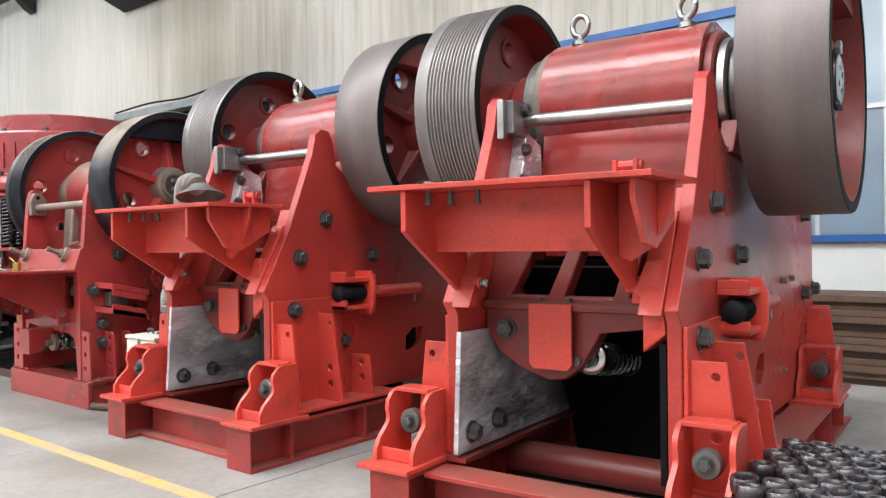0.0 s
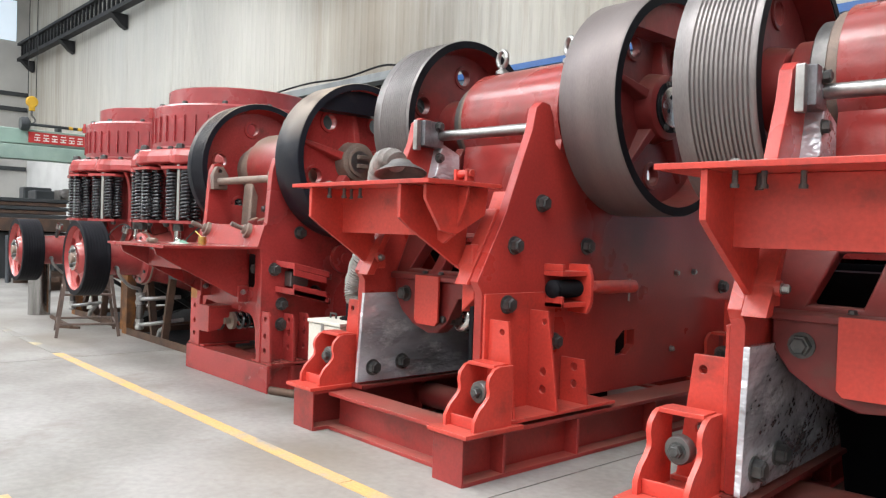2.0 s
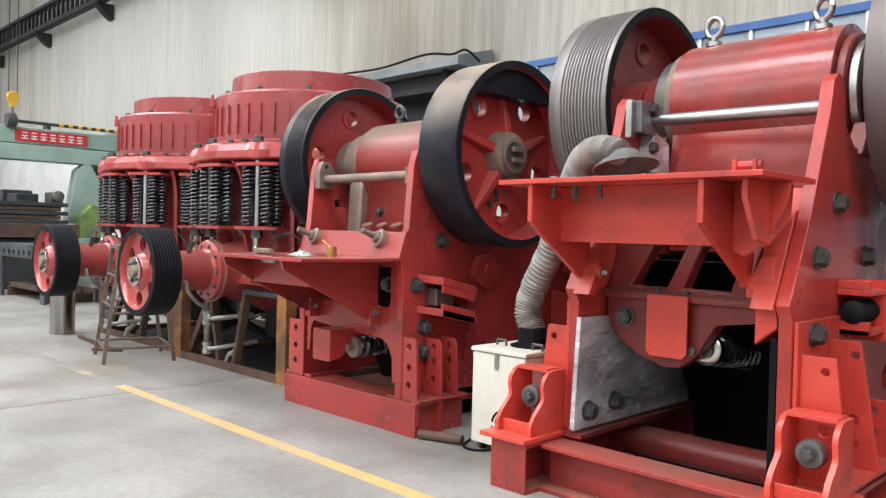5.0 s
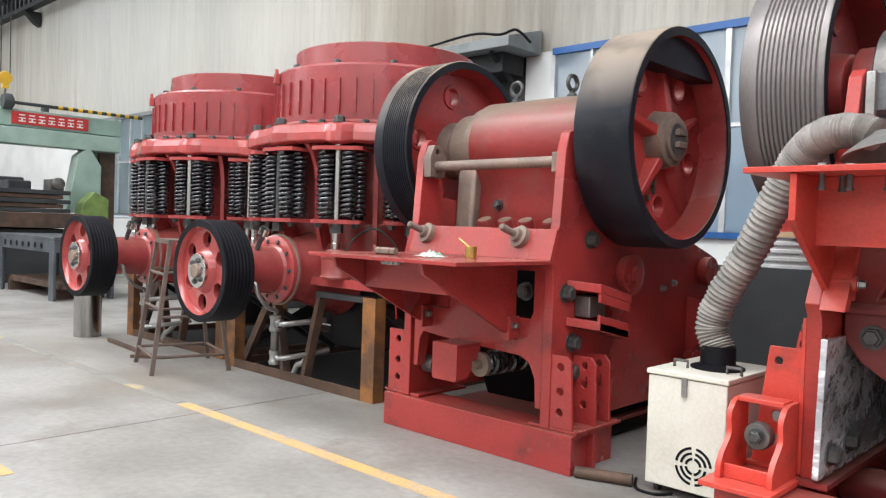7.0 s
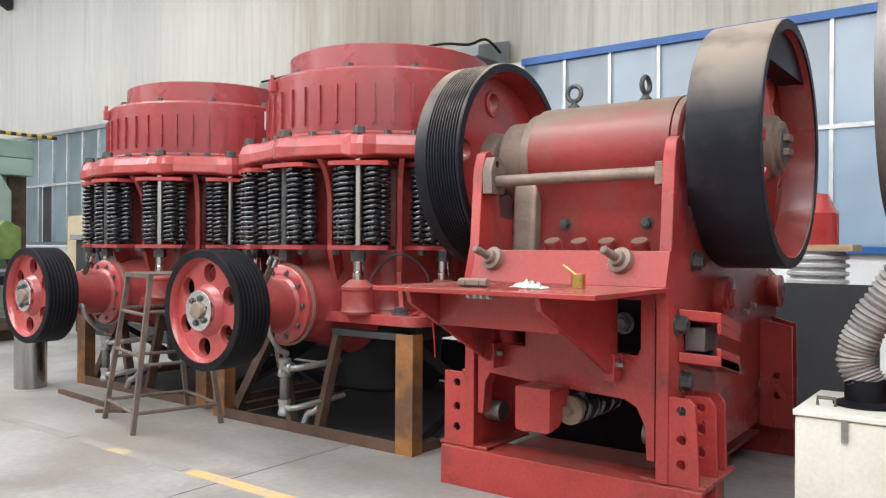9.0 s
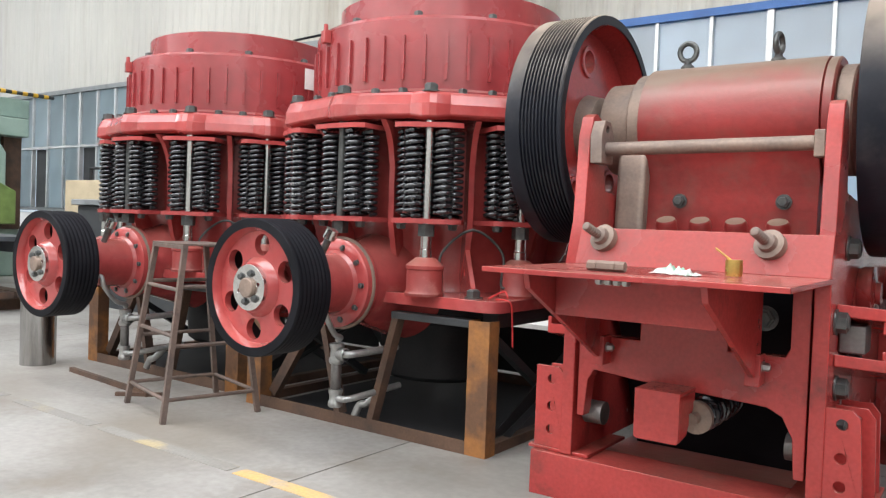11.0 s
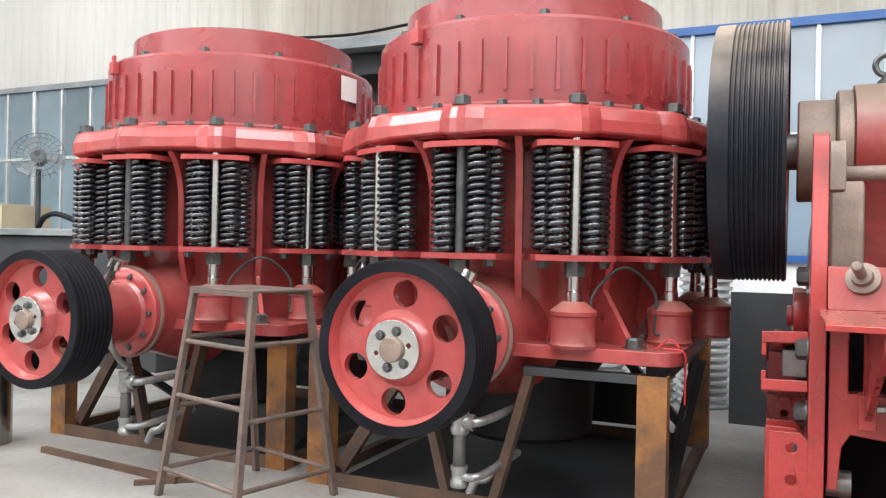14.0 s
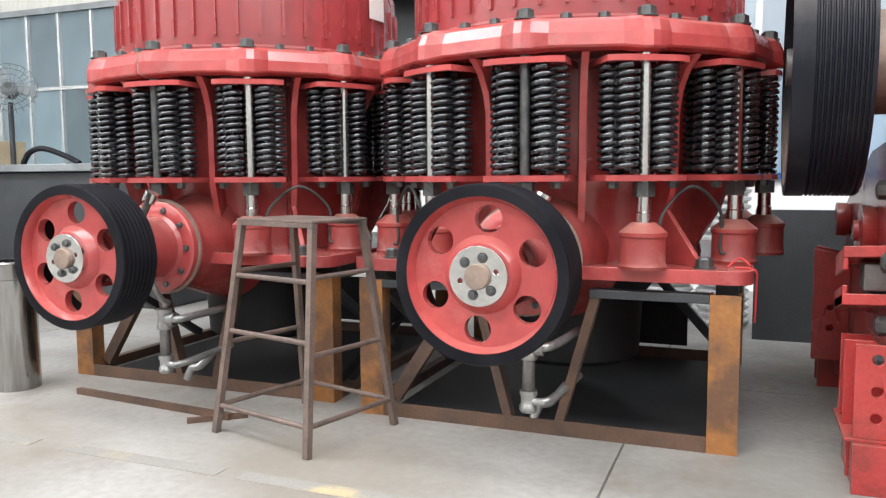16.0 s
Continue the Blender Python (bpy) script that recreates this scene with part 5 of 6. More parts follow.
def cone_crusher():
    cc = thing("cone_crusher", "gloss red spring cone crusher with black coil springs", "cone crusher", "cone crushers")
    R = 1.03
    # table with four rounded corners
    b = B()
    o = []
    for (sx, sy), a0 in (((1, -1), -90), ((1, 1), 0), ((-1, 1), 90), ((-1, -1), 180)):
        o += [(sx * 0.915 + 0.10 * math.cos(radians(a0 + k * 15)), sy * 0.815 + 0.10 * math.sin(radians(a0 + k * 15))) for k in range(7)]
    prism(b, o, "z", 0.79, 0.855)
    part("base_plate", b, CONE_RED, cc, bevel=0.012)
    b = B()
    lathe(b, [(0, 0.855), (0.74, 0.855), (0.72, 0.95), (0.76, 1.2), (0.79, 1.25), (0.79, 1.86), (0.7, 1.87), (0, 1.87)], "z", (0, 0, 0), 64)
    part("main_frame", b, CONE_RED, cc)
    # bowl takes a near-black colour for the shade inside the stand
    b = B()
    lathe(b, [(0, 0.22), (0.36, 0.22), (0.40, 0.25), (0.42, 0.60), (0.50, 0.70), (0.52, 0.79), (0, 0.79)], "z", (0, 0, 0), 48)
    part("lower_bowl", b, DARK_STEEL, cc, "near-black lower bowl, coloured for the shade under the crusher")
    # ribs between spring packs
    rib = B()
    prism(rib, [(0.70, 1.0), (0.74, 0.90), (0.86, 1.10), (0.91, 1.26), (0.915, 1.60), (0.94, 1.70), (0.99, 1.79), (1.06, 1.85), (0.75, 1.85)], "y", -0.017, 0.017)
    rib = mesh_of("rib", rib, CONE_RED)
    packs = []
    for z in (1.262, 1.80):
        pack = B()
        pts = []
        for k in range(13):
            v = -0.196 + 0.392 * k / 12
            pts.append((math.sqrt(1.13 ** 2 - v * v) - (0.022 if k in (0, 12) else 0.006 if k in (1, 11) else 0), v))
        pts += [(0.82, 0.196), (0.82, -0.196)]
        prism(pack, pts, "z", z, z + 0.028)
        packs.append(mesh_of("spring_plate", pack, CONE_RED))
    rod = B()
    sweep(rod, [(R + 0.03, 0, 1.06), (R + 0.03, 0, 1.92)], 0.026, 14)
    rod = mesh_of("rod", rod, BRIGHT)
    nut = B()
    prism(nut, circle(R + 0.03, 0, 0.05, 6), "z", 1.19, 1.258)
    nut = mesh_of("nut", nut, BOLT)
    sleeve = B()
    lathe(sleeve, [(0.0, 1.07), (0.038, 1.07), (0.038, 1.115), (0.034, 1.12), (0.034, 1.188), (0.0, 1.189)], "z", (R + 0.03, 0, 0), 18)
    sleeve = mesh_of("rod_sleeve", sleeve, BRIGHT)
    dark_rod = B()
    sweep(dark_rod, [(R + 0.03, 0, 1.24), (R + 0.03, 0, 1.92)], 0.024, 14)
    dark_rod = mesh_of("rod", dark_rod, BOLT)
    cup = B()
    lathe(cup, [(0, 0.855), (0.108, 0.855), (0.112, 0.87), (0.104, 0.885), (0.104, 1.0), (0.110, 1.008), (0.110, 1.026), (0.058, 1.068), (0.045, 1.072), (0.045, 1.06), (0, 1.06)], "z", (R + 0.03, 0, 0), 28)
    cup = mesh_of("hydraulic_cup", cup, CUP_RED)
    spring = spring_mesh()
    for k in range(12):
        a = k * 30.0
        turn = pose(0, 0, 0, 0, 0, a)
        piece("rib", rib, cc, pose(0, 0, 0, 0, 0, a + 15))
        pk = piece("spring_pack", packs[0], cc, turn)
        piece("upper_plate", packs[1], pk)
        for rr, da in ((1.064, 4.75), (1.064, -4.75), (0.985, 8.1), (0.985, -8.1), (0.94, 2.5), (0.885, -5.5)):
            piece("spring", spring, pk, pose(rr * math.cos(radians(da)), rr * math.sin(radians(da)), 1.302, 0, 0, da * 7 + k * 40))
        for da in (-8, 8):
            piece("bolt", BOLT_MID, pk, pose(1.06 * math.cos(radians(da)), 1.06 * math.sin(radians(da)), 1.262, 180, 0, 0))
        piece("rod", dark_rod if k == 9 else rod, cc, turn)
        piece("nut", nut, cc, turn)
        if k != 9:
            piece("rod_sleeve", sleeve, cc, turn)
            piece("hydraulic_cup", cup, cc, turn)
    # scalloped upper ring with bolts
    b = B()
    n, rings = 180, []
    for i in range(n):
        deg = 360 * i / n
        off = abs((deg + 15) % 30 - 15)
        lobe = min(1.0, max(0.0, (5.2 - off) / 2.2))
        lobe = lobe * lobe * (3 - 2 * lobe)
        out = 1.112 * math.cos(radians(15)) / math.cos(radians(off - 15)) + 0.03 * lobe
        a = radians(deg)
        low = 1.858 - 0.014 * lobe
        prof = [(0.78, low), (out - 0.05, low), (out - 0.008, low + 0.012), (out, low + 0.022), (out - 0.004, 1.935), (out - 0.026, 1.99), (out - 0.042, 2.006), (0.78, 2.008)]
        rings.append([b.verts.new((r * math.cos(a), r * math.sin(a), zz)) for r, zz in prof])
    for p, q in zip(rings, rings[1:] + rings[:1]):
        for j in range(8):
            b.faces.new((p[j], q[j], q[(j + 1) % 8], p[(j + 1) % 8]))
    piece("clamp_ring", mesh_of("clamp_ring", b, CONE_RED, 13), cc)
    for k in range(36):
        a = radians(k * 10)
        big = k % 3 == 0
        piece("bolt", BOLT_BIG if big else BOLT_MID, cc, pose((1.06 if big else 0.995) * math.cos(a), (1.06 if big else 0.995) * math.sin(a), 2.004))
    # cap with fins, hopper ring
    b = B()
    lathe(b, [(0.76, 2.0), (0.955, 2.0), (0.955, 2.03), (0.915, 2.05), (0.915, 2.46), (0.90, 2.48), (0.60, 2.48), (0.60, 2.45)], "z", (0, 0, 0), 96)
    part("adjusting_cap", b, CAP_RED, cc)
    f = B()
    box(f, 0.912, 0.932, -0.009, 0.009, 2.10, 2.36)
    f = mesh_of("fin", f, CAP_RED)
    for k in range(45):
        piece("fin", f, cc, pose(0, 0, 0, 0, 0, k * 8))
    b = B()
    lathe(b, [(0.785, 2.481), (0.785, 2.5), (0.76, 2.505), (0.76, 2.66), (0.742, 2.67), (0.725, 2.66), (0.70, 2.481)], "z", (0, 0, 0), 96, closed=True)
    part("hopper_ring", b, CAP_RED, cc)
    for k in range(12):
        a = radians(k * 30 - 8)
        piece("bolt", BOLT_MID, cc, pose(0.85 * math.cos(a), 0.85 * math.sin(a), 2.48))
    for a in (248, 160):
        b = B()
        ca, sa = math.cos(radians(a)), math.sin(radians(a))
        box(b, 0.915, 0.96, -0.03, 0.03, 2.38, 2.46)
        sweep(b, [(0.94, 0, 2.44), (0.94, 0, 2.50)], 0.015, 8)
        o = part("lug", b, CONE_RED, cc, bevel=0.005)
        o.matrix_basis = pose(0, 0, 0, 0, 0, a)
    # drive shaft housing towards the walkway
    z = 0.895
    b = B()
    lathe(b, [(0, -0.50), (0.38, -0.50), (0.325, -0.66), (0.28, -0.80), (0.255, -0.90), (0.245, -0.96), (0.25, -1.0), (0.265, -1.005), (0.272, -1.02), (0.272, -1.05), (0.0, -1.05)], "y", (0, 0, z), 56)
    part("shaft_housing", b, CONE_RED, cc)
    b = B()
    lathe(b, [(0, -1.05), (0.262, -1.05), (0.262, -1.09), (0.25, -1.10), (0.195, -1.105), (0.178, -1.125), (0.172, -1.50), (0.15, -1.51), (0.15, -1.56), (0, -1.56)], "y", (0, 0, z), 40)
    part("flange_tube", b, CONE_RED, cc)
    b = B()
    lathe(b, [(0.255, -1.042), (0.276, -1.042), (0.276, -1.056), (0.255, -1.056)], "y", (0, 0, z), 40, closed=True)
    part("gasket_ring", b, DUSTY_STEEL, cc)
    for k in range(10):
        a = 2 * math.pi * k / 10
        piece("bolt", BOLT_HUB, cc, pose(0.218 * math.cos(a), -1.099, z + 0.218 * math.sin(a), *TO_MY))
    # pulley: axis along y
    pr = [(0.315, -1.725), (0.360, -1.725), (0.365, -1.717)]
    for k in range(7):
        y = -1.705 + k * 0.0275
        pr += [(0.365, y), (0.3615, y + 0.008), (0.3615, y + 0.013), (0.365, y + 0.021)]
    pr += [(0.365, -1.502), (0.36, -1.495), (0.315, -1.495)]
    b = B()
    lathe(b, pr, "y", (0, 0, z), 80, closed=True)
    pulley = part("drive_pulley", b, BLACK, cc, "black grooved drive pulley with red spoked web")
    b = B()
    hs = [circle(0.226 * math.cos(radians(24 + 60 * k)), z + 0.226 * math.sin(radians(24 + 60 * k)), 0.057, 24) for k in range(6)]
    prism(b, circle(0, z, 0.318, 64), "y", -1.675, -1.635, hs)
    lathe(b, [(0.313, -1.721), (0.30, -1.695), (0.295, -1.675), (0.318, -1.675), (0.318, -1.721)], "y", (0, 0, z), 64, closed=True)
    lathe(b, [(0.16, -1.676), (0.135, -1.71), (0.13, -1.715), (0, -1.715)], "y", (0, 0, z), 40)
    lathe(b, [(0, -1.52), (0.12, -1.52), (0.13, -1.635), (0, -1.635)], "y", (0, 0, z), 32)
    part("web", b, CONE_RED, pulley)
    b = B()
    hs = [circle(0.077 * math.cos(radians(60 * k + 15)), z + 0.077 * math.sin(radians(60 * k + 15)), 0.011, 10) for k in (0, 3)]
    prism(b, circle(0, z, 0.121, 40), "y", -1.74, -1.715, hs)
    part("hub_flange", b, BRIGHT, pulley, bevel=0.003)
    for k in (1, 2, 4, 5):
        a = radians(60 * k + 15)
        piece("bolt", BOLT_HUB, pulley, pose(0.077 * math.cos(a), -1.74, z + 0.077 * math.sin(a), *TO_MY))
    b = B()
    lathe(b, [(0.052, -1.74), (0.052, -1.757), (0.048, -1.762), (0, -1.762)], "y", (0, 0, z), 28)
    part("shaft_end", b, DUSTY_STEEL, pulley)
    # breather on top of the tube
    b = B()
    sweep(b, [(0.06, -1.30, z + 0.13), (0.13, -1.285, z + 0.27)], 0.021, 12)
    part("breather_stem", b, DULL, cc)
    b = B()
    sweep(b, [(0.127, -1.286, z + 0.265), (0.152, -1.28, z + 0.315)], 0.037, 16)
    part("breather_cap", b, BRIGHT, cc)
    # drain hose and pipes under the tube
    b = B()
    sweep(b, [(0.13, -1.38, z - 0.09), (0.19, -1.375, z - 0.09), (0.20, -1.36, z - 0.16), (0.15, -1.24, z - 0.27), (0.09, -1.12, z - 0.31), (0.04, -1.09, z - 0.335)], 0.016, 10, smooth=6)
    part("drain_hose", b, GALV, cc)
    b = B()
    px, py = 0.03, -1.085
    for z0, z1, rr in ((0.165, 0.27, 0.036), (0.42, 0.54, 0.038)):
        lathe(b, [(0, z0), (rr, z0), (rr + 0.007, z0 + 0.01), (rr + 0.007, z0 + 0.03), (rr, z0 + 0.04), (rr, z1 - 0.03), (rr + 0.006, z1 - 0.02), (rr + 0.006, z1), (0, z1)], "z", (px, py, 0), 20)
    lathe(b, [(0.034, 0), (0.040, 0.01), (0.040, 0.05), (0.034, 0.055)], "x", (px + 0.02, py, 0.48), 16)
    sweep(b, [(px, py, 0.48), (px + 0.10, py + 0.02, 0.485), (px + 0.16, py + 0.36, 0.50)], 0.022, 12, smooth=4)
    sweep(b, [(px, py, 0.22), (px + 0.10, py + 0.02, 0.225), (px + 0.16, py + 0.40, 0.26)], 0.02, 12, smooth=4)
    sweep(b, [(px + 0.13, py + 0.26, 0.243), (px + 0.06, py + 0.22, 0.16), (px + 0.0, py + 0.22, 0.14), (px - 0.03, py + 0.21, 0.07)], 0.024, 12, smooth=4)
    o = B()
    lathe(o, [(0.026, 0.27), (0.031, 0.28), (0.031, 0.41), (0.026, 0.42)], "z", (px, py, 0), 16)
    part("valve_sleeve", o, DULL, cc)
    part("drain_pipe", b, GALV, cc, "galvanised drain pipe with fittings")
    # gussets, corner bolts and looped hoses by the front cups
    for sx in (-1, 1):
        g = B()
        prism(g, [(0.70, 0.855), (1.12, 0.855), (1.10, 0.88), (0.78, 1.20), (0.74, 1.20)], "y", -0.014, 0.014, [circle(0.86, 0.98, 0.02, 12)])
        o = part("gusset", g, CONE_RED, cc, bevel=0.003)
        o.matrix_basis = pose(0, 0, 0, 0, 0, -45 if sx > 0 else 225)
        piece("bolt", BOLT_BIG, cc, pose(sx * 0.80, -0.82, 0.855))
        b = B()
        a0, a1, r = radians(-55 if sx > 0 else 235), radians(-36 if sx > 0 else 216), 1.06
        p0, p1 = Vector((r * math.cos(a0), r * math.sin(a0), 0.92)), Vector((r * math.cos(a1), r * math.sin(a1), 0.95))
        m = (p0 + p1) / 2
        sweep(b, [p0 + Vector((0.03 * -sx, 0, 0.0)), p0 + Vector((0, 0, 0.02)), p0 + Vector((0, 0, 0.18)), m + Vector((0, 0, 0.30)), p1 + Vector((0, 0, 0.16)), p1 + Vector((0, 0, -0.02)), p1 + Vector((sx * 0.03, 0, -0.04))], 0.008, 8, smooth=6)
        part("hydraulic_hose", b, RUBBER, cc)
    return cc


CONE_A = cone_crusher()
CONE_A.matrix_basis = pose(-8.86, 4.19, 0)
CONE_B = copy_thing(CONE_A, pose(-11.02, 4.19, 0))
b = B()
for k in range(6):
    a0, a1 = radians(-11 + k * 1.7), radians(-11 + (k + 1) * 1.7)
    q = [b.verts.new((r * math.cos(a), r * math.sin(a), zz)) for a, r, zz in ((a0, 0.9345, 2.27), (a1, 0.9345, 2.27), (a1, 0.9345, 2.43), (a0, 0.9345, 2.43), (a0, 0.9335, 2.27), (a1, 0.9335, 2.27), (a1, 0.9335, 2.43), (a0, 0.9335, 2.43))]
    b.faces.new(q[:4])
    b.faces.new(q[4:][::-1])
part("paper_label", b, SIGN_WHITE, CONE_B, "blank white paper label")


def stand():
    st = thing("steel_stand", "rusty welded channel stand under a cone crusher", "stand", "crusher stands")
    for sx in (-1, 1):
        for y in (-0.90, 0.98):
            b = B()
            lo, hi = sorted((sx * 0.83, sx * 0.965))
            prism(b, [(lo, y), (hi, y), (hi, y + 0.10), (hi - 0.012, y + 0.10), (hi - 0.012, y + 0.012), (lo + 0.012, y + 0.012), (lo + 0.012, y + 0.10), (lo, y + 0.10)], "z", 0.0, 0.742)
            part("post", b, RUST, st)
        b = B()
        box(b, sx * 0.90 - 0.05, sx * 0.90 + 0.05, -0.79, 0.97, 0.70, 0.785)
        part("top_rail", b, DARK_GREY, st, bevel=0.003)
        b = B()
        box(b, sx * 0.93 - 0.03, sx * 0.93 + 0.03, -0.79, 0.97, 0.0, 0.06)
        part("bottom_rail", b, RUST_DARK, st, bevel=0.003)
        b = B()
        bar(b, (sx * 0.86, -0.75, 0.66), (sx * 0.86, 0.2, 0.08), 0.05, 0.05)
        part("brace", b, DARK_GREY, st)
        b = B()
        bar(b, (sx * 0.13, -0.86, 0.06), (sx * 0.31, -0.86, 0.72), 0.045, 0.07)
        part("strut", b, RUST_DARK, st)
        b = B()
        if sx < 0:
            bar(b, (-0.80, -0.80, 0.08), (-0.42, -0.80, 0.66), 0.05, 0.07)
        else:
            bar(b, (0.32, 0.95, 0.68), (0.84, 0.95, 0.10), 0.05, 0.06)
        part("brace", b, RUST_DARK if sx < 0 else DARK_GREY, st)
    for y in (-0.90, 1.0):
        b = B()
        box(b, -0.828, 0.828, y, y + 0.08, 0.0, 0.012)
        box(b, -0.828, 0.828, y, y + 0.012, 0.012, 0.075)
        part("bottom_rail", b, RUST_DARK, st)
        for lo, hi in ((-0.828, -0.28), (0.28, 0.828)):
            b = B()
            box(b, lo, hi, y, y + 0.08, 0.70, 0.742)
            part("top_rail", b, DARK_GREY, st, bevel=0.003)
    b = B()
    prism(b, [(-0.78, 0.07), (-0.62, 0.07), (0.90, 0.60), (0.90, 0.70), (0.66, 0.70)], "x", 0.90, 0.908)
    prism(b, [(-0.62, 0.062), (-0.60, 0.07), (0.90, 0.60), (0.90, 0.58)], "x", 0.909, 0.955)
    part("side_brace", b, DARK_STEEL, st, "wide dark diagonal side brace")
    # added dark sheet that stands for the shade at the back
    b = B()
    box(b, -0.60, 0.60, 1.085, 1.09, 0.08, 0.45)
    part("shade_sheet", b, DARK_STEEL, st)
    # oily tray, its colour lowered further to hold the shade above it
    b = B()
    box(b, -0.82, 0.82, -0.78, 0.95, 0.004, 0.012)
    part("drip_tray", b, DARK_STEEL, st, "oily sheet lying in the stand, darkened further for shade")
    return st


ST_A = stand()
ST_A.matrix_basis = pose(-8.86, 4.19, 0)
ST_B = copy_thing(ST_A, pose(-11.02, 4.30, 0))


# ---------------------------------------------------------------- things round the machines
def work_stool():
    st = thing("work_stool", "tall rusty welded tube work stool with a flat top", "stool")
    top_z = 1.085
    feet = [(-0.33, -0.31), (0.33, -0.31), (0.33, 0.31), (-0.33, 0.31)]
    tops = [(-0.25, -0.17), (0.25, -0.17), (0.25, 0.17), (-0.25, 0.17)]
    b = B()
    box(b, -0.27, 0.27, -0.19, 0.19, top_z - 0.012, top_z)
    box(b, -0.27, 0.27, -0.19, -0.165, top_z - 0.035, top_z - 0.012)
    box(b, -0.27, 0.27, 0.165, 0.19, top_z - 0.035, top_z - 0.012)
    part("top", b, STOOL, st, bevel=0.003)
    for f, t in zip(feet, tops):
        b = B()
        bar(b, (*f, 0), (*t, top_z - 0.012), 0.032, 0.032)
        part("leg", b, STOOL, st)

    def at(i, z):
        s = z / top_z
        return Vector((feet[i][0] + (tops[i][0] - feet[i][0]) * s, feet[i][1] + (tops[i][1] - feet[i][1]) * s, z))
    for i, zs in ((0, (0.14, 0.52, 0.80)), (1, (0.14, 0.46, 0.82)), (2, (0.14,)), (3, (0.14, 0.46, 0.82))):
        for z in zs:
            b = B()
            sweep(b, [at(i, z), at((i + 1) % 4, z)], 0.013, 10)
            part("rung", b, STOOL, st)
    return st


work_stool().matrix_basis = pose(-9.965, 2.95, 0, 0, 0, -15)


def floor_bar():
    b = B()
    bar(b, (-11.60, 3.04, 0.017), (-10.42, 2.93, 0.017), 0.035, 0.034)
    ob = thing("steel_bar", "rusty steel angle bar lying on the floor", "steel bar")
    part("bar", b, RUST_DARK, ob)
    b = B()
    bar(b, (-10.60, 2.80, 0.014), (-10.36, 3.0, 0.014), 0.03, 0.026)
    part("crosspiece", b, RUST_DARK, ob)


floor_bar()

b = B()
lathe(b, [(0.10, 0.0), (0.135, 0.0), (0.135, 0.68), (0.15, 0.685), (0.15, 0.78), (0.14, 0.79), (0.10, 0.79), (0.10, 0.4)], "z", (-12.08, 3.02, 0), 48)
whole("steel_sleeve", b, TURNED, "upright machined steel sleeve standing on the floor", "steel sleeve")


def fume_extractor():
    fe = thing("fume_extractor", "cream enamel fume extractor box with a grey ribbed hose", "fume extractor")
    x0, x1, y0, y1 = -5.69, -5.29, 3.13, 3.69
    b = B()
    box(b, x0, x1, y0, y1, 0.04, 0.575)
    part("cabinet", b, CREAM, fe, bevel=0.008)
    b = B()
    box(b, x0 - 0.008, x1 + 0.008, y0 - 0.008, y1 + 0.008, 0.579, 0.605)
    part("lid", b, CREAM, fe, bevel=0.006)
    for x in (x0 + 0.05, x1 - 0.05):
        for y in (y0 + 0.05, y1 - 0.05):
            b = B()
            lathe(b, [(0, -0.012), (0.03, -0.012), (0.03, 0.012), (0, 0.012)], "x", (x, y, 0.03), 16)
            part("castor", b, RUBBER, fe)
    cx, cz = (x0 + x1) / 2 + 0.05, 0.17
    for r in (0.03, 0.055, 0.08):
        b = B()
        for k in range(4):
            a0, a1 = radians(90 * k + 8), radians(90 * k + 82)
            pts = [(cx + (r + 0.012) * math.cos(a0 + (a1 - a0) * i / 8), cz + (r + 0.012) * math.sin(a0 + (a1 - a0) * i / 8)) for i in range(9)]
            pts += [(cx + r * math.cos(a1 - (a1 - a0) * i / 8), cz + r * math.sin(a1 - (a1 - a0) * i / 8)) for i in range(9)]
            prism(b, pts, "y", y0 - 0.003, y0 + 0.002)
        part("vent_slot", b, BLACK, fe)
    b = B()
    box(b, cx - 0.07, cx - 0.045, y0 - 0.012, y0 - 0.001, 0.49, 0.585)
    part("latch", b, STEEL, fe)
    hx, hy = -5.46, 3.40
    b = B()
    lathe(b, [(0, 0.606), (0.13, 0.606), (0.13, 0.615), (0.10, 0.625), (0.085, 0.63), (0.085, 0.72), (0.0, 0.72)], "z", (hx, hy, 0), 28)
    part("hose_collar", b, BLACK, fe)
    for s in (-1, 1):
        b = B()
        sweep(b, [(hx + s * 0.10, hy - 0.12, 0.606), (hx + s * 0.10, hy - 0.12, 0.64), (hx + s * 0.17, hy - 0.12, 0.64), (hx + s * 0.17, hy - 0.12, 0.606)], 0.008, 6)
        part("handle", b, DULL, fe)
    path = [(hx, hy, 0.70), (hx - 0.04, hy, 0.82), (hx + 0.02, hy - 0.01, 0.98), (hx + 0.14, hy - 0.03, 1.18), (hx + 0.26, hy - 0.08, 1.40), (hx + 0.36, hy - 0.12, 1.58), (hx + 0.45, hy - 0.17, 1.675), (hx + 0.56, hy - 0.22, 1.72), (hx + 0.68, hy - 0.25, 1.715), (hx + 0.74, hy - 0.26, 1.69)]
    b = B()
    sweep(b, path, 0.075, 16, smooth=26, radii=lambda i, n: (0.076 - 0.016 * max(0.0, (i / n - 0.7) / 0.3)) + 0.007 * math.sin(i * math.pi / 1.6) + 0.002 * math.sin(i * 0.37))
    part("hose", b, HOSE, fe, "grey ribbed fabric hose")
    b = B()
    d = Vector((0.20, -0.10, -0.97)).normalized()
    lathe(b, [(0.055, 0.0), (0.066, 0.0), (0.08, 0.02), (0.155, 0.068), (0.168, 0.082), (0.160, 0.085), (0.076, 0.028), (0.058, 0.012)], "z", (0, 0, 0), 36, closed=True)
    hood = part("hood", b, HOOD, fe, "dirty grey sheet metal suction hood")
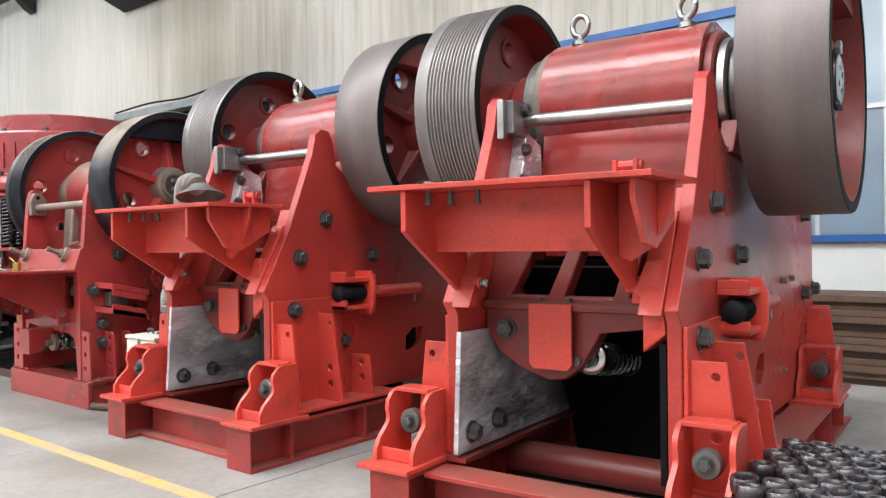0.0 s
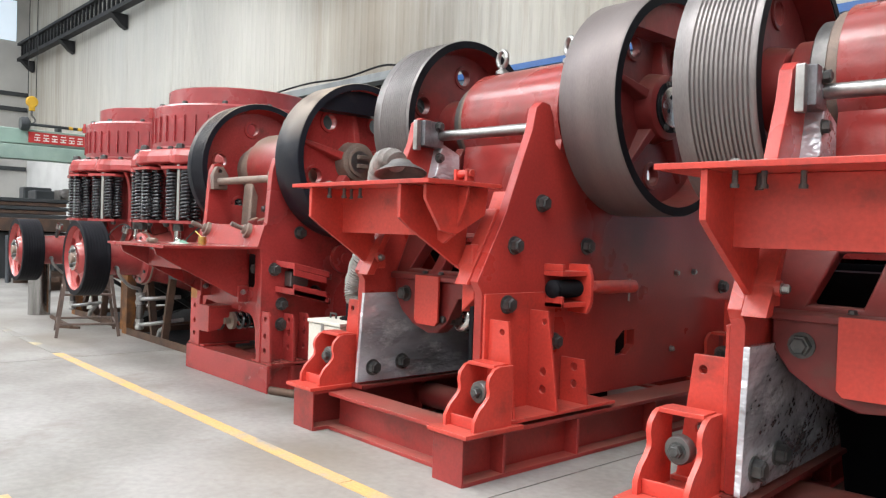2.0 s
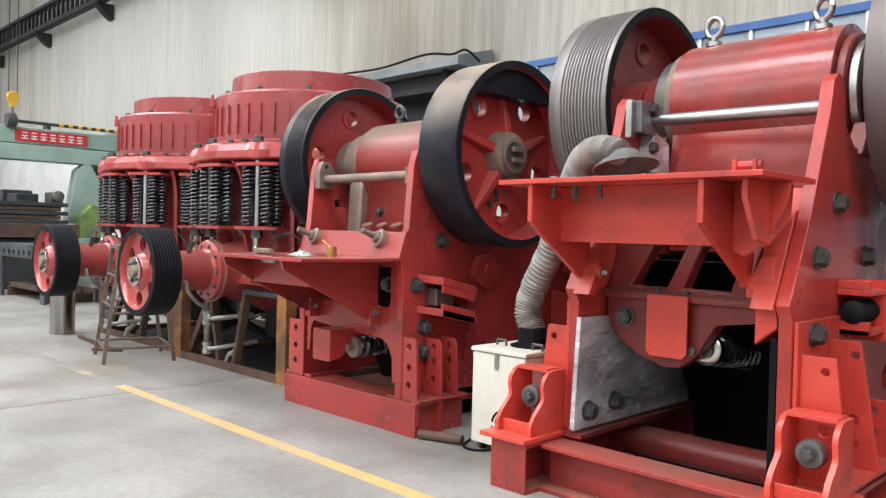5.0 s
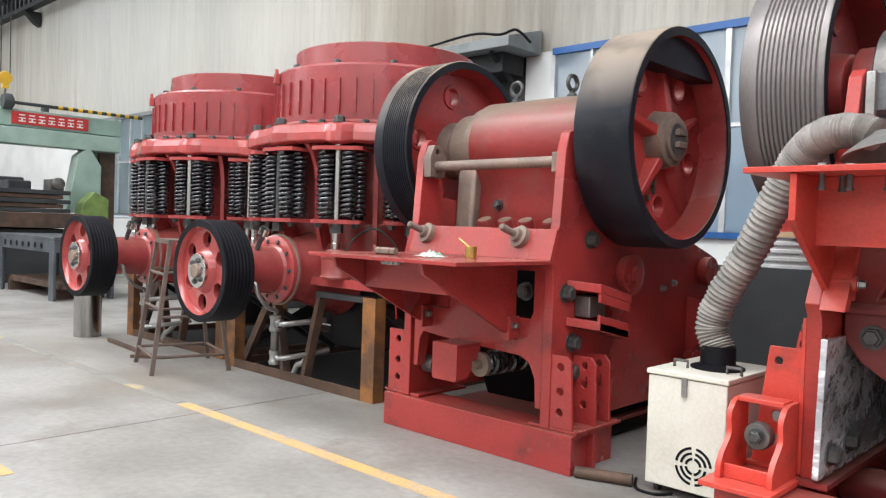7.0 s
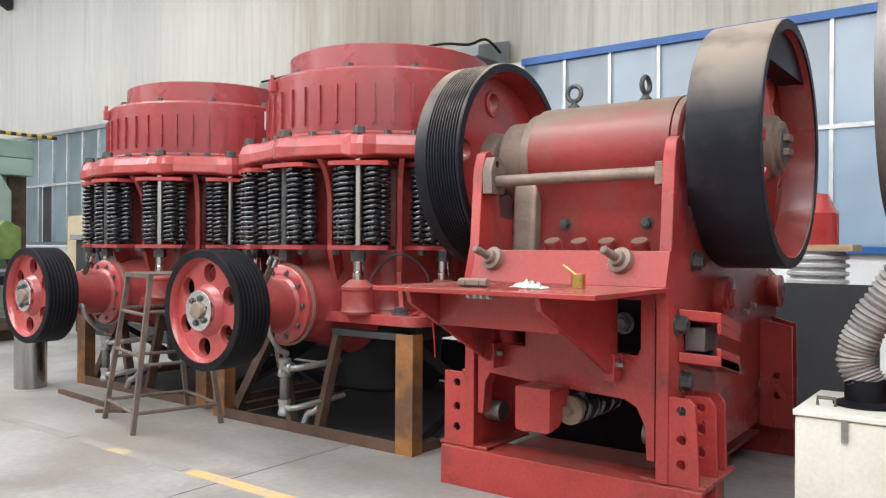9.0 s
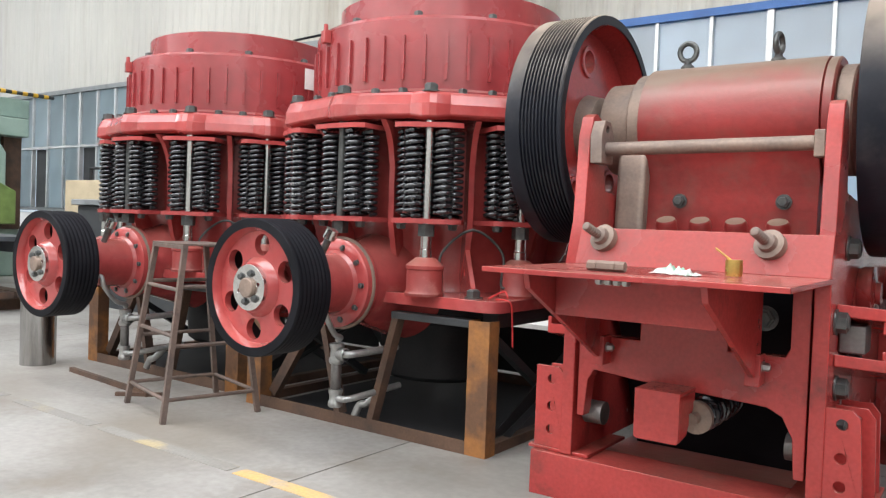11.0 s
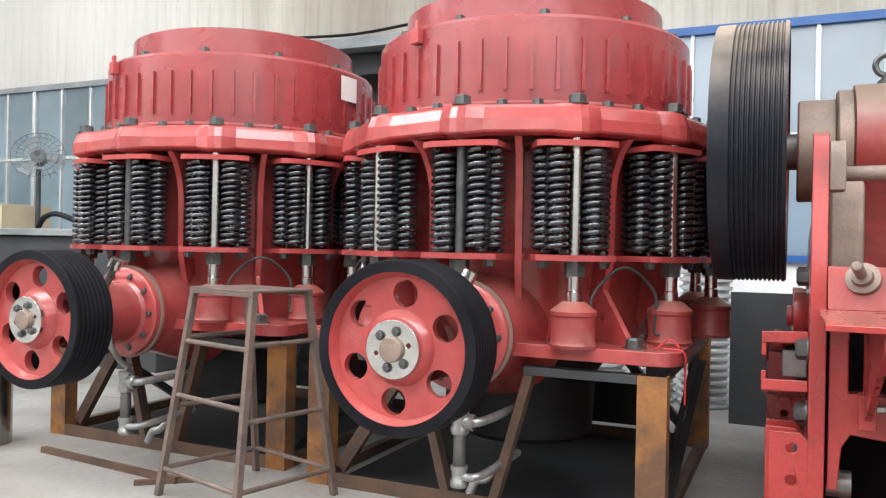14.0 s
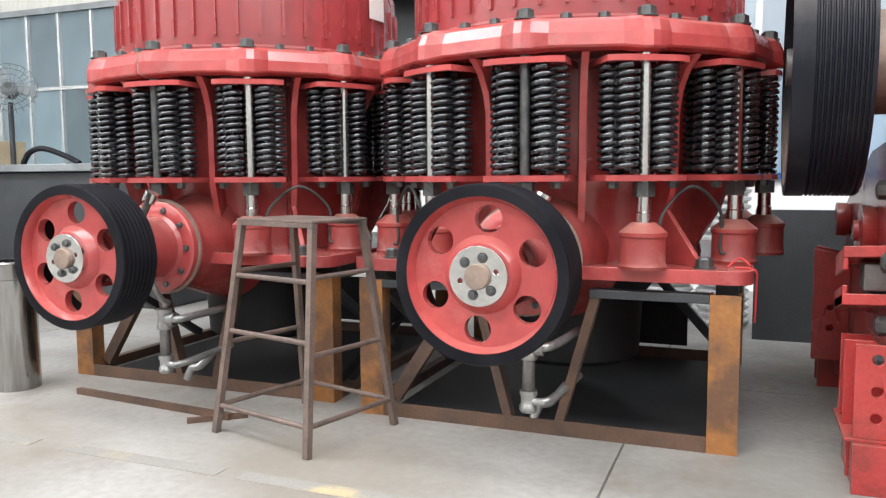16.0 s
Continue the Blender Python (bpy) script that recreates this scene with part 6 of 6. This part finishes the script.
    hood.matrix_basis = Matrix.Translation((hx + 0.75, hy - 0.25, 1.70)) @ d.to_track_quat("Z", "Y").to_matrix().to_4x4()
    b = B()
    sweep(b, [(x0 - 0.10, y0 + 0.1, 0.008), (x0 - 0.02, y0 - 0.04, 0.008), (x0 + 0.08, y0 - 0.05, 0.008), (x0 + 0.14, y0 + 0.02, 0.01)], 0.008, 6, smooth=5)
    part("power_cable", b, BLACK, fe)


fume_extractor()

b = B()
sweep(b, [(-6.02, 3.02, 0.03), (-5.75, 3.12, 0.03)], 0.03, 14)
whole("pipe_offcut", b, RUST_DARK, "short dark pipe offcut lying on the floor", "pipe")


def crumple(bm, cx, cy, cz, sx, sy, sz, seed):
    rnd = random.Random(seed)
    n = 9
    grid = [[bm.verts.new((cx + (i / (n - 1) - 0.5) * sx, cy + (j / (n - 1) - 0.5) * sy + 0.01 * rnd.uniform(-1, 1), cz + sz * abs(math.sin(i * 1.3 + seed) * math.cos(j * 1.1 + seed)) * rnd.uniform(0.8, 1) * (0.15 + math.sin(math.pi * i / (n - 1)) * math.sin(math.pi * j / (n - 1))))) for j in range(n)] for i in range(n)]
    base = [[bm.verts.new((v.co.x, v.co.y, cz)) for v in row] for row in grid]
    for i in range(n - 1):
        for j in range(n - 1):
            bm.faces.new((grid[i][j], grid[i + 1][j], grid[i + 1][j + 1], grid[i][j + 1]))
            bm.faces.new((base[i][j], base[i][j + 1], base[i + 1][j + 1], base[i + 1][j]))
    for i in range(n - 1):
        for p, q in (((i, 0), (i + 1, 0)), ((i + 1, n - 1), (i, n - 1)), ((0, i + 1), (0, i)), ((n - 1, i), (n - 1, i + 1))):
            bm.faces.new((base[p[0]][p[1]], base[q[0]][q[1]], grid[q[0]][q[1]], grid[p[0]][p[1]]))


SHELF_Z = 1.108
b = B()
crumple(b, -6.67, 2.57, SHELF_Z, 0.13, 0.11, 0.045, 3)
crumple(b, -6.60, 2.52, SHELF_Z, 0.10, 0.06, 0.03, 8)
whole("work_glove", b, RAG, "crumpled white and green work glove on the crusher shelf", "glove")
nutm = B()
prism(nutm, circle(0, 0, 0.02, 6), "x", -0.018, 0.018)
nutm = mesh_of("nut", nutm, DUSTY_STEEL)
for k in range(4):
    o = new("hex_nut", nutm)
    o.matrix_basis = pose(-6.92 + 0.036 * k, 2.43 + 0.004 * (k % 2), SHELF_Z + 0.018, 30)
    tagged(o, "dull steel hex nut lying in a row on the shelf", "nut", "nuts on the shelf")
b = B()
lathe(b, [(0, 0), (0.03, 0), (0.032, 0.03), (0.03, 0.06), (0.0, 0.06)], "z", (-6.47, 2.66, SHELF_Z), 14)
sweep(b, [(-6.47, 2.66, SHELF_Z + 0.05), (-6.53, 2.63, SHELF_Z + 0.10)], 0.004, 6)
whole("brass_fitting", b, BRASS, "small brass valve fitting on the crusher shelf", "fitting")


def ring_heap():
    """Steel bushings heaped on a low pallet."""
    pal = thing("pallet", "low timber pallet holding a heap of steel bushings", "pallet")
    x0, x1, y0, y1 = -0.98, 0.30, 2.52, 3.55
    for k in range(5):
        b = B()
        w = (y1 - y0) / 5
        box(b, x0, x1, y0 + k * w + 0.01, y0 + (k + 1) * w - 0.01, 0.12, 0.145)
        part("plank", b, TIMBER, pal)
    for x in (x0 + 0.02, (x0 + x1) / 2 - 0.04, x1 - 0.1):
        b = B()
        box(b, x, x + 0.08, y0 + 0.01, y1 - 0.01, 0.0, 0.12)
        part("bearer", b, TIMBER, pal)
    b = B()
    lathe(b, [(0.030, 0.0), (0.046, 0.0), (0.050, 0.006), (0.050, 0.05), (0.045, 0.058), (0.034, 0.058), (0.030, 0.05)], "z", (0, 0, 0), 28, closed=True)
    me = mesh_of("bushing", b, BUSHING)
    rnd = random.Random(5)
    for layer in range(5):
        z = 0.145 + layer * 0.06
        k = 0
        y = y0 + 0.07
        while y < y1 - 0.05:
            x = x0 + 0.07 + (0.053 if (k + layer) % 2 else 0)
            while x < x1 - 0.05:
                if layer > 2 or x < x0 + 0.2 or y < y0 + 0.2:
                    tilt = 14 if layer == 4 else 0
                    if not (layer == 4 and rnd.random() < 0.12):
                        o = new("bushing", me)
                        o.matrix_basis = pose(x + rnd.uniform(-0.005, 0.005), y + rnd.uniform(-0.005, 0.005), z + (0.004 if tilt else 0), rnd.uniform(-tilt, tilt) * 0.5, rnd.uniform(-tilt, tilt) * 0.5, 0)
                        tagged(o, "dark machined steel bushing heaped on the pallet", "bushing", "heaped bushings")
                x += 0.106
            y += 0.102
            k += 1


ring_heap()


# ---------------------------------------------------------------- behind the machines
b = B()
prism(b, [(6.08, 0.0), (6.12, 0.0), (6.12, 1.02), (6.08, 1.02)], "x", -7.83, -5.75)
sheet = whole("steel_sheet", b, DARK_GREY, "dark steel sheet standing on edge behind the crushers", "steel sheet")
b = B()
for x in (-7.7, -5.9):
    prism(b, [(6.12, 0.0), (6.45, 0.0), (6.12, 0.9)], "x", x, x + 0.04)
part("prop", b, DARK_GREY, sheet)


def plate_stack(name, x, y, n, r, z0, label):
    st = thing(name, label, "plate stack", "stacked plates")
    b = B()
    lathe(b, [(0.10, 0), (r - 0.02, 0.0), (r, 0.012), (r, 0.032), (r - 0.03, 0.042), (r - 0.03, 0.066), (0.10, 0.066)], "z", (0, 0, 0), 36, closed=True)
    me = mesh_of("plate", b, WHITE_PLATE)
    for k in range(n):
        piece("plate", me, st, pose(x, y, z0 + 0.0665 * k))
    return st


plate_stack("plate_stack", -8.08, 6.75, 19, 0.22, 0.0, "tall stack of pale ribbed cast plates")
plate_stack("plate_stack", -8.54, 6.78, 18, 0.22, 0.0, "tall stack of pale ribbed cast plates")
plate_stack("plate_stack", -9.0, 6.85, 19, 0.22, 0.0, "tall stack of pale ribbed cast plates")
plate_stack("plate_stack", -6.28, 6.65, 19, 0.24, 0.0, "tall stack of pale ribbed cast plates with a board on top")
b = B()
box(b, -6.53, -5.98, 6.42, 6.88, 1.266, 1.32)
whole("board", b, TIMBER, "pale timber board lying on the plate stack", "board", bevel=0.004)
b = B()
lathe(b, [(0, 0), (0.20, 0.0), (0.20, 0.26), (0.17, 0.30), (0.12, 0.42), (0, 0.44)], "z", (-6.32, 6.65, 1.32), 36)
whole("red_casting", b, CRIMSON, "small red domed casting resting on the board", "casting")


def bench():
    be = thing("steel_tank", "dark grey steel tank with a rim flange beside the cone crusher", "tank")
    b = B()
    box(b, -16.12, -13.2, 5.6, 7.0, 0.0, 1.36)
    part("body", b, DARK_GREY, be, bevel=0.02)
    b = B()
    box(b, -16.18, -13.14, 5.54, 7.06, 1.362, 1.44)
    part("rim", b, GREY, be, bevel=0.01)
    b = B()
    sweep(b, [(-15.2, 5.8, 1.45), (-15.1, 5.8, 1.57), (-14.9, 5.8, 1.61), (-14.6, 5.8, 1.53), (-14.4, 5.8, 1.45)], 0.03, 8, smooth=5)
    part("hose", b, BLACK, be)
    c = B()
    box(c, -19.2, -17.6, 7.1, 7.9, 0.0, 1.82)
    whole("carton", c, CARDBOARD, "tall pale cream packing case by the windows", "packing case", bevel=0.006)
    c = B()
    sweep(c, [(-18.9, 7.4, 1.82), (-18.9, 7.4, 2.05), (-18.55, 7.4, 2.05), (-18.55, 7.4, 1.82)], 0.03, 8)
    whole("lifting_bow", c, DARK_STEEL, "dark steel lifting bow on the packing case", "bow")


bench()


def pedestal_fan():
    fan = thing("pedestal_fan", "grey industrial pedestal fan by the windows", "fan")
    x, y = -17.5, 7.6
    b = B()
    lathe(b, [(0, 0), (0.28, 0), (0.28, 0.03), (0.06, 0.08), (0.035, 0.1), (0.035, 2.35), (0, 2.35)], "z", (x, y, 0), 24)
    part("stand", b, DARK_GREY, fan)
    b = B()
    lathe(b, [(0, -0.14), (0.08, -0.13), (0.11, -0.05), (0.11, 0.05), (0, 0.06)], "z", (0, 0, 0), 20)
    motor = part("motor", b, DARK_GREY, fan)
    m = Matrix.Translation((x, y, 2.52)) @ Vector((0.55, -0.62, 0.35)).to_track_quat("Z", "Y").to_matrix().to_4x4()
    motor.matrix_basis = m
    for r in (0.10, 0.19, 0.28, 0.36):
        b = B()
        lathe(b, [(r - 0.004, 0.13 - r * 0.1), (r + 0.004, 0.13 - r * 0.1), (r, 0.14 - r * 0.1)], "z", (0, 0, 0), 32, closed=True)
        part("cage_ring", b, GREY, fan).matrix_basis = m
    b = B()
    sweep(b, [(0.05, 0, 0.13), (0.36, 0, 0.10), (0.37, 0, 0.0), (0.10, 0, -0.06)], 0.004, 4)
    wire = mesh_of("cage_wire", b, GREY)
    for k in range(24):
        piece("cage_wire", wire, fan, m @ pose(0, 0, 0, 0, 0, 15 * k))
    for k in range(3):
        b = B()
        a = 2 * math.pi * k / 3
        u, v = Vector((math.cos(a), math.sin(a), 0)), Vector((-math.sin(a), math.cos(a), 0))
        o = [u * 0.07 - v * 0.03, u * 0.33 - v * 0.12, u * 0.33 + v * 0.06, u * 0.07 + v * 0.04]
        lo = [b.verts.new(p + Vector((0, 0, 0.03 + 0.1 * p.dot(v)))) for p in o]
        hi = [b.verts.new(p + Vector((0, 0, 0.038 + 0.1 * p.dot(v)))) for p in o]
        b.faces.new(lo)
        b.faces.new(hi)
        for i in range(4):
            b.faces.new((lo[i], lo[(i + 1) % 4], hi[(i + 1) % 4], hi[i]))
        bl = part("blade", b, GREY, fan)
        bl.matrix_basis = m


pedestal_fan()


def planer():
    """Pale green portal machine at the far end."""
    pm = thing("portal_planer", "pale green portal planing machine with a red name board", "machine tool")
    X = -21.0
    for y0, y1 in ((1.9, 2.5), (6.72, 7.2)):
        b = B()
        prism(b, [(X - 1.0, 0.0), (X, 0.0), (X, 3.0), (X - 0.8, 3.0), (X - 0.95, 1.4)], "y", y0, y1)
        part("column", b, GREEN, pm, bevel=0.03)
        b = B()
        box(b, X + 0.005, X + 0.12, y0 + 0.1, y1 - 0.05, 0.9, 2.95)
        part("slideway", b, RUST_DARK, pm, bevel=0.01)
    b = B()
    box(b, X - 0.9, X + 0.1, 1.8, 7.3, 3.0, 3.36)
    part("top_beam", b, GREEN, pm, bevel=0.03)
    b = B()
    box(b, X + 0.13, X + 0.5, 1.9, 7.1, 2.62, 2.95)
    part("cross_rail", b, GREEN, pm, bevel=0.02)
    b = B()
    box(b, X - 4, X + 2.1, 3.2, 5.7, 1.0, 1.28)
    part("table", b, RUST_DARK, pm, bevel=0.02)
    b = B()
    box(b, X - 4, X + 1.9, 3.3, 5.6, 0.0, 0.98)
    part("bed", b, DARK_GREY, pm, bevel=0.02)
    b = B()
    box(b, X + 0.11, X + 0.14, 5.05, 6.55, 3.05, 3.30)
    part("name_board", b, SIGN_RED, pm, "red name board with pale lettering")
    for k in range(7):
        b = B()
        y = 5.17 + 0.19 * k
        box(b, X + 0.142, X + 0.146, y, y + 0.13, 3.10, 3.125)
        box(b, X + 0.142, X + 0.146, y, y + 0.13, 3.165, 3.185)
        box(b, X + 0.142, X + 0.146, y + 0.01, y + 0.12, 3.225, 3.25)
        box(b, X + 0.142, X + 0.146, y + 0.05, y + 0.08, 3.126, 3.164)
        part("lettering_bar", b, SIGN_WHITE, pm)
    b = B()
    prism(b, [(6.0, 1.3), (6.7, 1.3), (6.7, 2.3), (6.45, 2.7), (6.2, 2.5)], "x", X + 0.15, X + 0.5)
    part("side_head", b, GREEN, pm, bevel=0.03)
    b = B()
    prism(b, [(6.1, 1.0), (6.7, 1.0), (6.7, 1.6), (6.4, 1.75), (6.15, 1.5)], "x", X + 0.55, X + 0.9)
    part("gearbox", b, LIME, pm, "lime green gearbox", bevel=0.03)
    b = B()
    sweep(b, [(X + 0.2, 5.0, 3.46), (X + 0.2, 7.7, 3.46)], 0.035, 10)
    lathe(b, [(0, 0), (0.14, 0), (0.16, 0.05), (0.16, 0.16), (0.1, 0.2), (0, 0.2)], "y", (X + 0.2, 4.85, 3.46), 18)
    part("counterweight_pole", b, DARK_GREY, pm)
    for k in range(9):
        b = B()
        sweep(b, [(X + 0.2, 5.9 + 0.2 * k, 3.46), (X + 0.2, 5.99 + 0.2 * k, 3.46)], 0.04, 10)
        part("stripe", b, YELLOW, pm)
    b = B()
    sweep(b, [(X - 0.1, 5.75, 3.3), (X - 0.1, 5.75, 3.5)], 0.08, 10)
    part("pole_mount", b, DARK_GREY, pm)
    for k in range(5):
        b = B()
        d = 0.12 * (k % 2)
        box(b, X + 0.3 - d, X + 2.0 - 0.3 * d, 3.5 + d, 5.5 - d, 1.283 + 0.085 * k, 1.36 + 0.085 * k)
        part("slab_workpiece", b, RUST_DARK if k % 2 else DARK_GREY, pm, bevel=0.01)
    b = B()
    box(b, X + 0.6, X + 1.0, 5.5, 5.75, 1.712, 1.95)
    lathe(b, [(0, 0), (0.12, 0), (0.12, 0.1), (0.05, 0.12), (0, 0.12)], "x", (X + 1.0, 5.62, 1.86), 18)
    part("clamp_block", b, DULL, pm, bevel=0.01)



def column_machine(x, y, w, h, paint, words):
    """A tall machine tool: foot, column, arm with head, table."""
    mt = thing("drilling_machine", words, "machine tool", "far machine tools")
    b = B()
    box(b, x - w, x + w, y - w, y + w, 0.0, 0.22)
    part("foot", b, paint, mt, bevel=0.03)
    b = B()
    box(b, x - 0.6 * w, x + 0.1 * w, y - 0.55 * w, y + 0.55 * w, 0.22, h)
    part("column", b, paint, mt, bevel=0.04)
    b = B()
    box(b, x + 0.1 * w, x + 1.3 * w, y - 0.4 * w, y + 0.4 * w, 0.72 * h, 0.95 * h)
    part("head", b, paint, mt, bevel=0.04)
    b = B()
    sweep(b, [(x + 0.9 * w, y, 0.72 * h), (x + 0.9 * w, y, 0.56 * h)], 0.05, 12)
    part("spindle", b, DULL, mt)
    b = B()
    box(b, x + 0.1 * w, x + 1.4 * w, y - 0.7 * w, y + 0.7 * w, 0.38 * h, 0.44 * h)
    part("table", b, DULL, mt, bevel=0.01)


column_machine(-25.5, 4.6, 0.8, 2.5, GREY, "grey drilling machine standing behind the portal planer")
column_machine(-26.0, 6.6, 0.7, 2.2, DARK_GREY, "dark grey drilling machine standing behind the portal planer")
column_machine(-24.6, 2.9, 0.7, 2.3, DARK_GREY, "dark grey drilling machine beside the portal planer")

planer()


def far_clutter():
    rnd = random.Random(8)
    for x, y, n in ((-18.6, 2.6, 5), (-19.0, 0.8, 4), (-16.9, 1.2, 3)):
        for k in range(n):
            b = B()
            w, d = rnd.uniform(1.2, 1.9), rnd.uniform(0.7, 1.1)
            dx = rnd.uniform(-0.12, 0.12)
            z = 0.11 * k
            box(b, x - w / 2 + dx, x + w / 2 + dx, y - d / 2, y + d / 2, z, z + 0.10)
            whole("steel_billet", b, RUST_DARK if k % 2 else DARK_GREY, "flat rusty steel billet in a low stack", "billet", "stacked billets", bevel=0.01)
    tbl = thing("slotted_table", "grey cast iron slotted work table", "table")
    b = B()
    box(b, -18.0, -15.55, 3.95, 4.9, 0.87, 0.93)
    part("top", b, FRAME_GREY, tbl, bevel=0.01)
    for y in (3.95, 4.80):
        b = B()
        box(b, -18.0, -15.55, y, y + 0.10, 0.70, 0.869)
        part("apron", b, FRAME_GREY, tbl, bevel=0.008)
        for x in (-17.95, -15.75):
            b = B()
            prism(b, [(x, y), (x + 0.18, y), (x + 0.18, y + 0.03), (x + 0.03, y + 0.03), (x + 0.03, y + 0.10), (x, y + 0.10)], "z", 0.0, 0.699)
            part("leg", b, FRAME_GREY, tbl)
    for k in range(3):
        b = B()
        box(b, -17.9, -15.6, 4.08 + 0.24 * k, 4.28 + 0.24 * k, 0.16, 0.24)
        part("shelf_board", b, RUST_DARK, tbl)
    for x in (-17.8, -15.9):
        b = B()
        box(b, x, x + 0.1, 4.06, 4.79, 0.0, 0.159)
        part("shelf_bearer", b, RUST_DARK, tbl)
    hole_ring = B()
    lathe(hole_ring, [(0.0, 0), (0.045, 0), (0.045, 0.004), (0, 0.004)], "y", (0, 0, 0), 14)
    hole_ring = mesh_of("bore", hole_ring, BLACK)
    for k in range(7):
        piece("bore", hole_ring, tbl, pose(-17.6 + 0.26 * k, 3.944, 0.79))
    hk = thing("crane_hook", "yellow crane hook block hanging on wire ropes", "crane hook")
    x, y = -24.2, 5.95
    b = B()
    lathe(b, [(0, -0.06), (0.14, -0.06), (0.16, 0), (0.14, 0.06), (0, 0.06)], "x", (x, y, 4.45), 20)
    box(b, x - 0.05, x + 0.05, y - 0.07, y + 0.07, 4.2, 4.45)
    part("block", b, YELLOW, hk, bevel=0.01)
    b = B()
    sweep(b, [(x, y, 4.2), (x, y, 4.08), (x, y + 0.07, 4.0), (x, y + 0.08, 3.92), (x, y, 3.86), (x, y - 0.08, 3.93)], 0.025, 8, smooth=4)
    part("hook", b, DULL, hk)
    b = B()
    for dy in (-0.1, 0.1):
        sweep(b, [(x, y + dy, 4.5), (x, y + dy, 10.52)], 0.012, 6)
    part("rope", b, DARK_STEEL, hk)
    tm = thing("timber_stack", "stack of weathered timber boards by the wall", "timber stack")
    bd = B()
    box(bd, -1.3, 1.3, -0.4, 0.4, 0.0, 0.055)
    me = mesh_of("board", bd, RUST_DARK)
    for k in range(13):
        piece("board", me, tm, pose(-0.9 + 0.05 * math.sin(k * 2.3), 7.9 + 0.04 * math.cos(k * 1.7), 0.06 * k))


far_clutter()


def hidden_machine():
    hm = thing("stored_machine", "dark half-hidden machine with a red black-rimmed wheel", "machine")
    b = B()
    box(b, -4.9, -3.0, 7.62, 8.3, 0.0, 1.55)
    part("body", b, BLACK, hm, bevel=0.03)
    b = B()
    lathe(b, [(0.57, 7.30), (0.62, 7.30), (0.625, 7.31), (0.625, 7.60), (0.57, 7.60)], "y", (-4.08, 0, 1.85), 64, closed=True)
    part("rim", b, BLACK_RIM, hm)
    b = B()
    hs = [circle(-4.08 + 0.37 * math.cos(radians(-90 + 72 * k)), 1.85 + 0.37 * math.sin(radians(-90 + 72 * k)), 0.06, 18) for k in range(5)]
    prism(b, circle(-4.08, 1.85, 0.575, 64), "y", 7.40, 7.45, hs)
    part("web", b, OXIDE, hm)
    b = B()
    lathe(b, [(0, 7.62), (0.13, 7.62), (0.13, 7.60), (0.115, 7.59), (0, 7.59)], "y", (-3.92, 0, 0.98), 28)
    part("disc", b, DULL, hm)
    b = B()
    sweep(b, [(-4.08, 7.3, 1.85), (-4.08, 8.0, 1.85)], 0.08, 16)
    part("shaft", b, DULL, hm)
    b = B()
    box(b, -4.2, -3.96, 7.75, 8.2, 1.55, 1.95)
    part("bearing_block", b, BLACK, hm, bevel=0.01)


hidden_machine()

b = B()
sweep(b, [(0.93, -0.79, 0.86), (1.02, -0.79, 0.85), (1.026, -0.77, 0.76), (1.024, -0.75, 0.60)], 0.005, 6, smooth=5)
sweep(b, [(0.90, -0.82, 0.862), (0.95, -0.74, 0.90), (1.0, -0.78, 0.87)], 0.005, 6, smooth=5)
part("tie_cord", b, SIGN_RED, CONE_A, "thin red cord knotted at the base plate corner")
